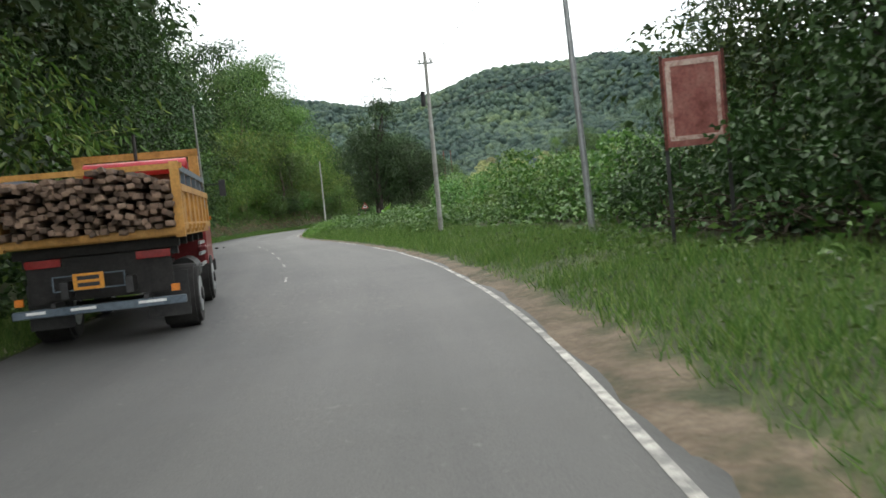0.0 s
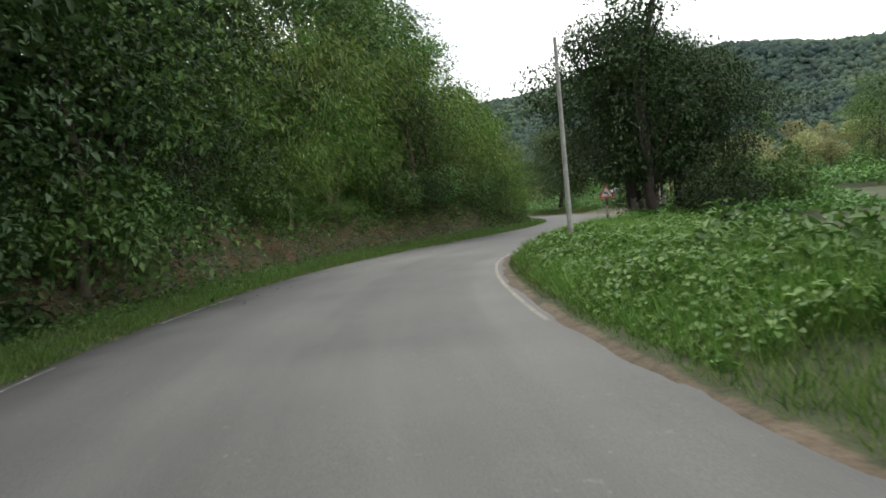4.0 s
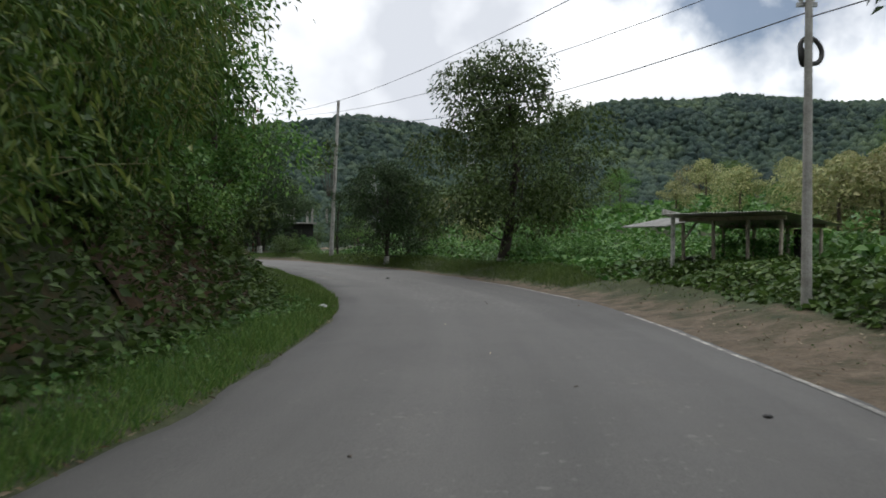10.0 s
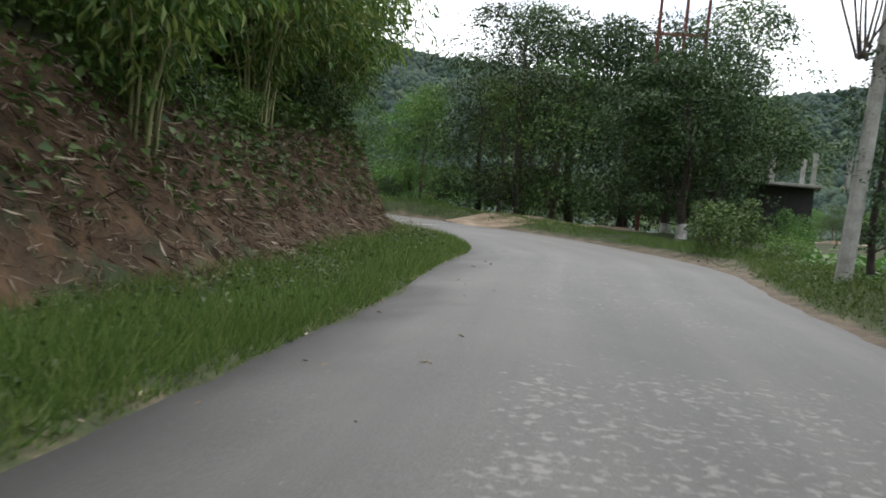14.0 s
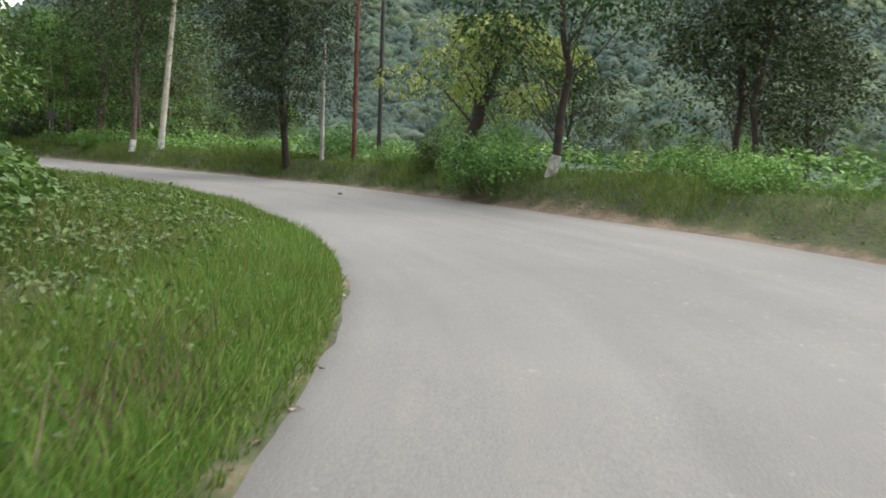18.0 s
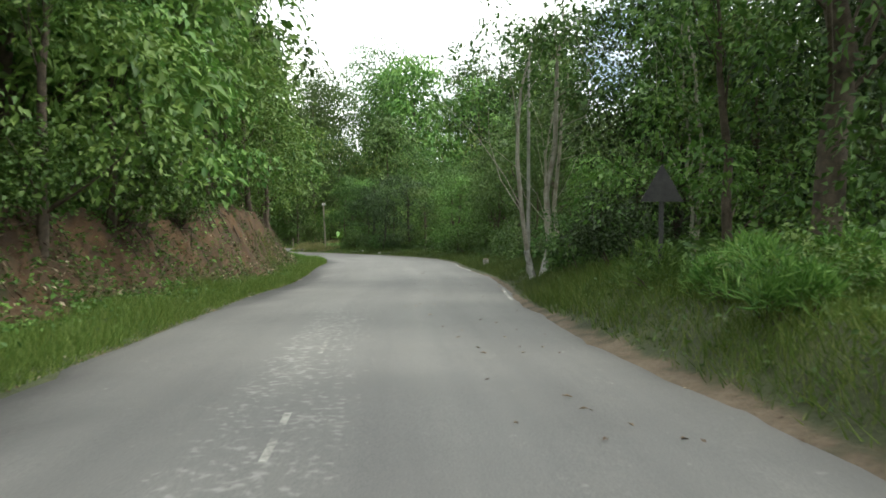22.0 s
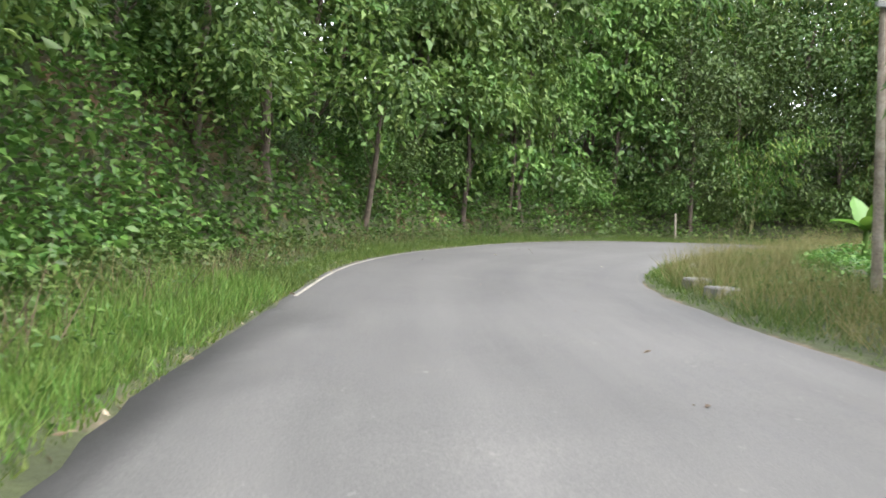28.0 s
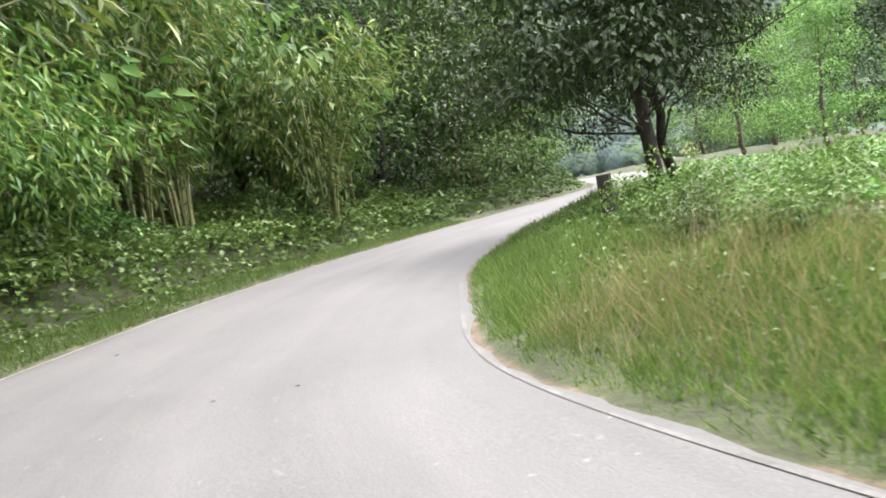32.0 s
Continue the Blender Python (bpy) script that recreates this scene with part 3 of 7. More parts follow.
    l.new(bp.outputs["Normal"], b.inputs["Normal"])
    return m


ASPHALT = asphalt_material()
rng = np.random.default_rng(5)
CROSS = np.r_[-1.0, -0.97, np.linspace(-0.92, 0.92, 24), 0.97, 1.0]
jag = lambda k: 0.05 * np.sin(RS * 0.8 + k) + 0.04 * np.sin(RS * 2.1 + 2 * k) + 0.025 * rng.standard_normal(N_ROAD)  # noqa: E731
jl, jr = jag(0.0), jag(1.7)
rv, lane_at = [], []
for i in range(N_ROAD):
    half = ROAD[i, 2] / 2
    for c in CROSS:
        off = c * half + (jl[i] if c > 0.9 else jr[i] if c < -0.9 else 0)
        z = 0.035 * (1 - c * c) + 0.006 * math.sin(RS[i] * 0.9 + c * 3) - (0.10 if abs(c) == 1 else 0)
        lane_at += [off * 1.1, RS[i] * 0.05, 0.0]
        rv.append((*(ROAD[i, :2] + LEFT[i] * off), z))
kc = len(CROSS)
rid = np.arange(N_ROAD * kc).reshape(N_ROAD, kc)
rq = np.stack([rid[:-1, :-1], rid[1:, :-1], rid[1:, 1:], rid[:-1, 1:]], -1).reshape(-1, 4)[:, ::-1]
road = new("road", fast_mesh("road", rv, rq, ASPHALT, True))
road.data.attributes.new("lane", "FLOAT_VECTOR", "POINT").data.foreach_set("vector", np.array(lane_at, np.float32))
TONE_S = [-40, 38, 48, 57, 76, 84, 92, 130, 145, 158, 176, 235, 246, 285, 300, 318, 330]
TONE_V = [0.62, 0.62, 0.78, 0.95, 0.95, 0.8, 0.68, 0.68, 0.78, 0.9, 0.97, 1.0, 1.08, 1.0, 0.76, 0.70, 0.76]
WEAR = ((8, 34, -1.9, 1.2, 0.7), (34, 46, -1.8, 0.4, 0.7), (92, 122, -1.7, 1.7, 0.3), (124, 162, -1.9, 1.4, 1), (160, 176, -2, 1.6, 0.6), (190, 212, -3, 1, 0.3), (232, 252, 0.0, 1.0, 1), (258, 286, -0.6, 0.9, 0.3))
worn_at = np.zeros(len(lane_at) // 3, np.float32)
across, along = np.array(lane_at[0::3]) / 1.1, np.array(lane_at[1::3]) / 0.05
for s0, s1, o0, o1, strong in WEAR:
    worn_at = np.maximum(worn_at, strong * smooth((along - s0) / 4) * smooth((s1 - along) / 4) * ((across > o0) & (across < o1)))
road.data.attributes.new("wear", "FLOAT", "POINT").data.foreach_set("value", worn_at.astype(np.float32))
# lengths of darker and lighter asphalt, a darker lane patch, tyre lines and soiled edges
road_tone = np.interp(along, TONE_S, TONE_V)
half_at = np.interp(along, RS, ROAD[:, 2]) / 2
inside = half_at - np.abs(across)
road_tone *= 1 - 0.22 * np.exp(-inside / 0.35) * (0.6 + 0.4 * wavy(along, across, 1.1, 4.0))
for o in (-2.5, -0.95, 0.9, 2.4):
    road_tone *= 1 + 0.09 * np.exp(-(((across - o - 0.15 * np.sin(along * 0.05)) / 0.3) ** 2))
bite = 0.35 * wavy(along, across, 1.6, 1.0)
road_tone *= 1 - 0.24 * smooth((along - 54) / 2) * smooth((75 - along) / 2) * smooth((0.1 + bite - across) / 0.35) * smooth((across + 2.7 + bite) / 0.5)
road_tone *= 1 - 0.20 * smooth((along - 122) / 3) * smooth((146 - along) / 6) * smooth((-0.9 + bite * 0.5 - across) / 0.5)
for s_, wide_, long_ in ((63, 0.9, 9), (88, 1.7, 7), (104, 0.6, 8), (146, 1.3, 11), (166, 0.8, 9), (221, 0.9, 7), (234, 1.2, 9), (259, 1.2, 10), (284, 0.9, 8), (302, 0.9, 8)):
    wet = np.exp(-(((along - s_) / long_) ** 4)) * smooth(1.2 - (half_at - across) / wide_ + 0.5 * wavy(along, across * 2, 1.2, s_) + 0.35 * wavy(along * 2.3, across * 4, 1.0, s_ + 3))
    road_tone *= 1 - 0.52 * wet
for s0, s1 in ((128, 164), (214, 244), (250, 288), (298, 312)):
    road_tone *= 1 - 0.42 * smooth((along - s0) / 4) * smooth((s1 - along) / 4) * smooth((0.62 + 0.12 * wavy(along, across, 1.5, s0) - half_at + across) / 0.2)
road_tone *= 1 + 0.05 * wavy(along, across * 3, 4.0, 2.0) + 0.04 * wavy(along, across * 2, 1.3, 5.0)
road.data.attributes.new("road_tone", "FLOAT", "POINT").data.foreach_set("value", road_tone.astype(np.float32))
tagged(road, "worn grey asphalt country road with ragged edges", "road", kind="structure")


# ---------------------------------------------------------------- verges, from the asphalt's edge outwards
def verge_strip(side, name, label):
    steps = np.array([-0.6, -0.12, 0.0, 0.15, 0.4, 0.7, 1.1, 1.5, 1.9, 2.3, 2.6])
    pts = []
    for i in range(N_ROAD):
        for u in steps:
            pts.append(ROAD[i, :2] + LEFT[i] * side * (ROAD[i, 2] / 2 + u))
    pts = np.array(pts)
    z = height(pts[:, 0], pts[:, 1], False).reshape(N_ROAD, -1)
    rr = np.random.default_rng(3)
    z[:, 1:-2] += 0.012 * rr.standard_normal(z[:, 1:-2].shape)
    z[:, 0], z[:, 1], z[:, -1] = -0.04, -0.005, z[:, -1] - 0.3
    k = len(steps)
    idv = np.arange(N_ROAD * k).reshape(N_ROAD, k)
    q = np.stack([idv[:-1, :-1], idv[1:, :-1], idv[1:, 1:], idv[:-1, 1:]], -1).reshape(-1, 4)
    if side > 0:
        q = q[:, ::-1]
    me = fast_mesh(name, np.c_[pts, z.ravel()], q, bpy.data.materials["ground_cover"], True)
    st = np.repeat(RS, k)
    uu = np.tile(steps, N_ROAD)
    soil = np.where((side > 0) & (uu > np.interp(st, S_TAB, VERGE) - 0.3), np.interp(st, BARE_S, BARE_V) * 0.75, 0)
    wide = np.interp(st, STRIP_S, STRIP_V) if side < 0 else np.full(len(st), -0.05)
    wide = np.where(wide < 0.1, -0.05, wide)
    dirt = np.where(uu < wide, 0.75 - 0.3 * np.clip(uu / np.maximum(wide, 0.05), 0, 1), 0)
    dirt = np.where((side > 0) & (uu < 0.15), 0.32, dirt)
    for nm, v in (("bare_soil", soil), ("bare_dirt", dirt)):
        me.attributes.new(nm, "FLOAT", "POINT").data.foreach_set("value", v.astype(np.float32))
    tagged(new(name, me), label, "verge", kind="structure")


verge_strip(1, "verge_left", "grassy earth verge beside the road")
verge_strip(-1, "verge_right", "sandy earth verge with worn grass")


def cut_bank(s0, s1, low, seed):
    """The raw earth face of a road cutting, with runnels and clods."""
    st = np.arange(s0, s1, 0.22)
    k = 22
    mid, out = (np.stack([np.interp(st, RS, v[:, j]) for j in range(v.shape[1])], 1) for v in (ROAD, LEFT))
    va, ru = np.interp(st, S_TAB, VERGE), np.interp(st, S_TAB, RUN)
    t = np.linspace(0, 1, k)
    u = (va - 0.25)[:, None] + (ru + 0.75)[:, None] * t[None]
    p = mid[:, None, :2] + out[:, None] * (mid[:, 2:3] / 2 + u)[..., None]
    q = p.reshape(-1, 2)
    z = height(q[:, 0], q[:, 1], False).reshape(u.shape)
    sg = np.repeat(st, k).reshape(u.shape)
    face = np.sin(np.pi * t)[None] ** 0.6
    rr = np.random.default_rng(seed)
    runnel = 0.16 * wavy(sg, u * 0.25, 0.55, seed) + 0.08 * wavy(sg * 2.2, u, 0.4, seed + 2) + (0.05 if low < 1 else 0.10) * rr.standard_normal(u.shape) + (0 if low < 1 else 0.10) * np.abs(wavy(sg * 1.3, u * 3, 0.7, seed + 5))
    z = z + face * (0.07 + runnel)
    z[:, 0] -= 0.3
    z[:, -1] -= 0.4
    idv = np.arange(u.size).reshape(u.shape)
    f = np.stack([idv[:-1, :-1], idv[:-1, 1:], idv[1:, 1:], idv[1:, :-1]], -1).reshape(-1, 4)
    me = fast_mesh("cut_bank", np.c_[q, z.ravel()], f, bpy.data.materials["ground_cover"], True)
    bare_v = low * (0.62 + 0.5 * np.clip(0.5 + 0.6 * wavy(sg, u, 1.5, seed), 0, 1)).ravel()
    me.attributes.new("bare_soil", "FLOAT", "POINT").data.foreach_set("value", bare_v.astype(np.float32))
    return tagged(new("cut_bank", me), "raw red-brown earth face of the road cutting", "earth bank", kind="structure")


cut_bank(52, 100, 0.7, 1)
cut_bank(120, 200, 0.95, 2)
cut_bank(236, 304, 1.1, 3)
cut_bank(304, 336, 0.5, 4)


# ---------------------------------------------------------------- paint on the road
def paint_material():
    m, n, l, b = base_material("worn_road_paint", 0.75)
    tc = n.new("ShaderNodeTexCoord")
    a, g = noise_node(n, 2.2, 6, 0.75), noise_node(n, 30, 4)
    l.new(tc.outputs["Object"], a.inputs["Vector"])
    l.new(tc.outputs["Object"], g.inputs["Vector"])
    r = ramp_node(n, [(0.44, (0.16, 0.157, 0.147)), (0.55, (0.36, 0.345, 0.31)), (0.68, (0.58, 0.56, 0.51))])
    l.new(a.outputs["Fac"], r.inputs["Fac"])
    mx = mix_node(n, "MULTIPLY", 0.5)
    l.new(r.outputs["Color"], mx.inputs["A"])
    gr = ramp_node(n, [(0.3, (0.6, 0.6, 0.6)), (0.7, (1.2, 1.2, 1.2))])
    l.new(g.outputs["Fac"], gr.inputs["Fac"])
    l.new(gr.outputs["Color"], mx.inputs["B"])
    l.new(mx.outputs["Result"], b.inputs["Base Color"])
    return m


PAINT = paint_material()
WORN_KERB = surface("worn_kerb_paint", [(0.08, 0.078, 0.07), (0.12, 0.117, 0.107), (0.17, 0.166, 0.153)], 1.6, 0.85, 0.1, 40)
CREAM_BRIGHT = surface("pale_cream_road_paint", [(0.2, 0.19, 0.165), (0.33, 0.31, 0.26), (0.43, 0.40, 0.34)], 2.2, 0.8, 0.1, 40)
CREAM = surface("cream_road_paint", [(0.13, 0.122, 0.105), (0.24, 0.22, 0.18), (0.36, 0.335, 0.275)], 2.2, 0.8, 0.1, 40)


def ribbon(name, s0, s1, off0, wide, material, lift=0.006, frac=None):
    """A flat strip along the road from s0 to s1; off0 metres left of the middle, or frac of the half width."""
    i0, i1 = int(np.searchsorted(RS, s0)), int(np.searchsorted(RS, s1))
    v = []
    for i in range(i0, i1 + 1):
        half = ROAD[i, 2] / 2
        o = off0 if frac is None else frac * (half - off0)
        for e in (-wide / 2, wide / 2):
            c = (o + e) / half
            v.append((*(ROAD[i, :2] + LEFT[i] * (o + e)), 0.035 * (1 - c * c) + 0.006 * math.sin(RS[i] * 0.9 + c * 3) + lift))
    n = i1 - i0
    f = [(2 * k, 2 * k + 1, 2 * k + 3, 2 * k + 2) for k in range(n)]
    return mesh_from(name, v, [q[::-1] for q in f], material)


for s0, s1 in ((-12, 30), (34, 38), (108, 126), (130, 140), (214, 224), (226, 234), (252, 256), (268, 276), (284, 290)):
    tagged(new("edge_line", ribbon("edge_line", s0, s1, 0.22, 0.085, PAINT, frac=-1)), "worn white edge line on the asphalt", "road marking", kind="structure")
tagged(new("edge_line", ribbon("edge_line", 312, 352, 0.2, 0.05, WORN_KERB, frac=-1)), "worn grey-white line along the kerb", "road marking", kind="structure")
for s0, s1 in ((56, 77),):
    tagged(new("edge_line", ribbon("edge_line", s0, s1, 0.25, 0.08, CREAM, frac=-1)), "dull cream edge line on the asphalt", "road marking", kind="structure")
for s0, s1 in ((311, 372),):
    tagged(new("edge_line", ribbon("edge_line", s0, s1, 0.2, 0.06, CREAM_BRIGHT, frac=1)), "dull cream edge line on the asphalt", "road marking", kind="structure")
for s0, s1 in ((34, 56), (60, 64)):
    tagged(new("edge_line", ribbon("edge_line", s0, s1, 0.22, 0.06, PAINT, frac=1)), "worn white edge line on the asphalt", "road marking", kind="structure")
for s0 in (17.5, 23.0, 27.5, 32.0, 36.5, 41.0, 238.0, 243.0):
    tagged(new("centre_dash", ribbon("centre_dash", s0, s0 + 1.6, 0.15 if s0 < 60 else 0.5, 0.06, PAINT)), "faded white centre dash on the asphalt", "road marking", kind="structure")


def dirt_track(points, wide):
    """An unpaved track, a little hollow between its wheel lines."""
    p = spline(np.array(points, float), 10)
    d = np.gradient(p[:, :2], axis=0)
    d /= np.linalg.norm(d, axis=1)[:, None]
    side = np.stack([-d[:, 1], d[:, 0]], 1)
    cross = np.linspace(-1, 1, 13)
    rr = np.random.default_rng(8)
    v = []
    for i in range(len(p)):
        for c in cross:
            q = p[i, :2] + side[i] * c * wide / 2 * (1 + 0.08 * math.sin(i * 0.9))
            rut = -0.04 * math.exp(-(((abs(c) - 0.45) / 0.16) ** 2))
            v.append((*q, ground_at(*q) + 0.05 + rut + 0.01 * rr.normal() - (0.3 if abs(c) > 0.99 else 0)))
    k = len(cross)
    idv = np.arange(len(v)).reshape(-1, k)
    f = np.stack([idv[:-1, :-1], idv[1:, :-1], idv[1:, 1:], idv[:-1, 1:]], -1).reshape(-1, 4)[:, ::-1]
    return tagged(new("dirt_track", fast_mesh("dirt_track", v, f, DIRT, True)), "pale unpaved track leaving the asphalt road", "track", kind="structure")


dirt_track([(-28.0, 184.6, 0), (-25.5, 188.0, 0), (-23.0, 191.8, 0), (-18.5, 196.5, 0), (-11.0, 200.0, 0), (-2.0, 202.0, 0)], 4.2)

# ---------------------------------------------------------------- plants
def leaf_mesh(name, at, way, face, long, wide, material, fold=0.25, shape="pointed"):
    """Pointed, broad or blade leaves: at their stalks, along way, facing face."""
    at, way, face = (np.asarray(v, float) for v in (at, way, face))
    way /= np.linalg.norm(way, axis=1)[:, None] + 1e-9
    across = np.cross(way, face)
    across /= np.linalg.norm(across, axis=1)[:, None] + 1e-9
    up = np.cross(across, way)
    lg, wd = np.asarray(long)[:, None], np.asarray(wide)[:, None]
    if shape == "blade":
        v = np.stack([at - across * wd / 2, at + across * wd / 2, at + way * lg], 1).reshape(-1, 3)
        return fast_mesh(name, v, np.arange(len(v)).reshape(-1, 3), material)
    if shape == "broad":
        tip, drop = at + way * lg - up * lg * 0.18, up * lg * 0.03
        rim = [at + way * lg * p - drop * k + across * wd * q + up * wd * fold * abs(q) for p, q, k in ((0.22, 0.42, 0), (0.62, 0.40, 1), (0.62, -0.40, 1), (0.22, -0.42, 0))]
        v = np.stack([at, rim[0], rim[1], tip, rim[2], rim[3]], 1).reshape(-1, 3)
        k = np.arange(len(at)) * 6
        f = np.stack([np.stack([k, k + 1, k + 2, k + 3], 1), np.stack([k, k + 3, k + 4, k + 5], 1)], 1).reshape(-1, 4)
        return fast_mesh(name, v, f, material)
    a = at
    b = at + way * lg * 0.45 + across * wd / 2 + up * wd * fold
    c = at + way * lg - up * lg * 0.12
    d = at + way * lg * 0.45 - across * wd / 2 + up * wd * fold
    v = np.stack([a, b, c, d], 1).reshape(-1, 3)
    k = np.arange(len(at)) * 4
    f = np.stack([np.stack([k, k + 1, k + 2], 1), np.stack([k, k + 2, k + 3], 1)], 1).reshape(-1, 3)
    return fast_mesh(name, v, f, material)


def tube(points, radii, sides=7, verts=None, faces=None):
    """A tapered, bent stem, added to lists of corners and faces."""
    verts, faces = ([], []) if verts is None else (verts, faces)
    pts = np.asarray(points, float)
    base = len(verts)
    tang = np.gradient(pts, axis=0)
    for i, (p, t, r) in enumerate(zip(pts, tang, radii)):
        t = t / (np.linalg.norm(t) + 1e-9)
        ref = np.array([1.0, 0, 0]) if abs(t[0]) < 0.8 else np.array([0, 1.0, 0])
        e1 = np.cross(t, ref)
        e1 /= np.linalg.norm(e1)
        e2 = np.cross(t, e1)
        for k in range(sides):
            g = 2 * math.pi * k / sides
            verts.append(tuple(p + r * (math.cos(g) * e1 + math.sin(g) * e2)))
    for i in range(len(pts) - 1):
        for k in range(sides):
            a, b = base + i * sides + k, base + i * sides + (k + 1) % sides
            faces.append((a, b, b + sides, a + sides))
    return verts, faces


def bent(rg, a, b, n=5, sag=0.1):
    """Points from a to b with a natural wobble."""
    a, b = np.asarray(a, float), np.asarray(b, float)
    t = np.linspace(0, 1, n)[:, None]
    w = rg.standard_normal(3) * np.linalg.norm(b - a) * sag
    return a + (b - a) * t + w * np.sin(t * math.pi) + rg.standard_normal((n, 3)) * 0.01 * np.linalg.norm(b - a)


def puff_leaves(rg, centre, radius, count, flat=0.75, droop=0.5):
    """Stalk places, ways and faces of leaves round a clump."""
    g = rg.standard_normal((count, 3))
    g /= np.linalg.norm(g, axis=1)[:, None]
    g[:, 2] = np.where((g[:, 2] < -0.3) & (rg.random(count) < 0.5), -g[:, 2], g[:, 2])
    r = radius * (0.55 + 0.5 * rg.random(count) ** 0.6)
    at = np.asarray(centre) + g * r[:, None] * (1, 1, flat)
    way = g * (1, 1, 0.4) + rg.standard_normal((count, 3)) * 0.6
    way[:, 2] -= droop
    face = g * 1.1 + rg.standard_normal((count, 3)) * 0.33 + (0, 0, 0.45)
    return at, way, face


TREE_SEED = [100]


def make_tree(name, label, tall, trunk_r, bare, spread, puffs, per_puff, puff_r, leaf, leaf_mat, bark, lean=(0, 0), stems=1, flat=0.7,
              droop=0.5, top_heavy=0.6, lime=0.0, category="tree", fine=1.9, wash=LIME):
    """One tree at the origin: tapered trunk with limbs, and a crown of leaves in uneven clumps."""
    TREE_SEED[0] += 1
    rg = np.random.default_rng(TREE_SEED[0])
    root = empty(name, 0, 0)
    tv, tf = [], []
    tops, centres = [], []
    for k in range(stems):
        ang = rg.random() * 6.28
        foot = np.array([math.cos(ang), math.sin(ang), 0]) * (0.0 if stems == 1 else trunk_r * 2.2)
        top = foot + np.array([lean[0] + rg.normal() * 0.03 * tall, lean[1] + rg.normal() * 0.03 * tall, tall * (0.86 if k == 0 else 0.7 + 0.15 * rg.random())])
        if stems > 1:
            top[:2] += foot[:2] * 2.2
        line = bent(rg, foot - (0, 0, 0.25), top, 8, 0.035)
        rr = trunk_r * (1 if k == 0 else 0.75) * np.array([1.35, 1.0, 0.92, 0.83, 0.72, 0.55, 0.36, 0.12])
        tube(line, rr, 8, tv, tf)
        tops.append(line)
    for k in range(puffs):
        h = bare + (1 - bare) * rg.random() ** top_heavy
        ang = rg.random() * 6.28
        out = spread * math.sqrt(rg.random()) * (1.0 - 0.75 * max(0, (h - 0.7) / 0.3) ** 1.5) * (0.75 + 0.5 * rg.random())
        line = tops[k % stems]
        axis = line[int(np.clip(h * 7, 0, 7))]
        c = np.array([axis[0] + math.cos(ang) * out, axis[1] + math.sin(ang) * out, tall * min(h, 0.98) - 0.15 * puff_r])
        centres.append(c)
        if k < puffs * 0.6 and out > 0.4:
            j = np.clip(h * 7 - 1.5 - 0.5 * math.cos(3 * ang), 1.2, 6)
            limb = bent(rg, [np.interp(j, np.arange(8), line[:, q]) for q in range(3)], c, 4, 0.12)
            if h < bare + 0.13 or k > puffs * 0.42:
                continue
            tube(limb, np.array([0.24, 0.18, 0.12, 0.05]) * trunk_r * (1.2 - h * 0.6), 5, tv, tf)
    ats, ways, faces = [], [], []
    for c in centres:
        a_, w_, f_ = puff_leaves(rg, c, puff_r * (0.65 + 0.7 * rg.random()), int(fine * per_puff * (0.7 + 0.6 * rg.random())), flat, droop)
        ats.append(a_), ways.append(w_), faces.append(f_)
    ats, ways, faces = np.vstack(ats), np.vstack(ways), np.vstack(faces)
    size = leaf / fine**0.42 * (0.6 + 0.8 * rg.random(len(ats)))
    mesh_part("trunk", fast_mesh("trunk", tv, tf, bark, True), root)
    if lime:
        for k, line in enumerate(tops):
            r_, up = trunk_r * (1 if k == 0 else 0.75), line[1] - line[0]
            high = lime * (0.85 + 0.3 * rg.random())
            lv, lf = tube(line[0] + up * np.linspace(0.1, 1, 4)[:, None] * high / max(0.1, up[2]), np.array([1.33, 1.22, 1.12, 1.06]) * r_ * 1.06 + 0.008, 8)
            mesh_part("lime_band", fast_mesh("lime_band", lv, lf, wash, True), root, "flaking white lime wash" if wash is LIME else "faded greyish lime wash")
    mesh_part("crown", leaf_mesh("crown", ats, ways, faces, size, size * 0.5, leaf_mat), root)
    return tagged(root, label, category)


def make_shrub(name, label, tall, wide, puffs, per_puff, puff_r, leaf, leaf_mat, droop=0.4, slim=0.55, category="shrub"):
    TREE_SEED[0] += 1
    rg = np.random.default_rng(TREE_SEED[0])
    root = empty(name, 0, 0)
    sv, sf = [], []
    ats, ways, faces = [], [], []
    for k in range(puffs):
        ang, rad = rg.random() * 6.28, wide * math.sqrt(rg.random())
        c = np.array([math.cos(ang) * rad, math.sin(ang) * rad, tall * (0.18 + 0.75 * rg.random() * (1 - 0.5 * (rad / wide) ** 2))])
        a_, w_, f_ = puff_leaves(rg, c, puff_r * (0.6 + 0.8 * rg.random()), int(2.4 * per_puff * (0.7 + 0.6 * rg.random())), 0.8, droop)
        a_[:, 2] = np.maximum(a_[:, 2], 0.03)
        ats.append(a_), ways.append(w_), faces.append(f_)
        if k < 7:
            tube(bent(rg, (c[0] * 0.15, c[1] * 0.15, -0.15), c, 4, 0.1), [0.03, 0.024, 0.018, 0.006], 5, sv, sf)
    ats, ways, faces = np.vstack(ats), np.vstack(ways), np.vstack(faces)
    size = leaf * 0.68 * (0.6 + 0.8 * rg.random(len(ats)))
    tagged(mesh_part("stem", fast_mesh("stem", sv, sf, BARK, True), root), kind="stuff")
    mesh_part("foliage", leaf_mesh("foliage", ats, ways, faces, size, size * slim, leaf_mat), root)
    return tagged(root, label, category)


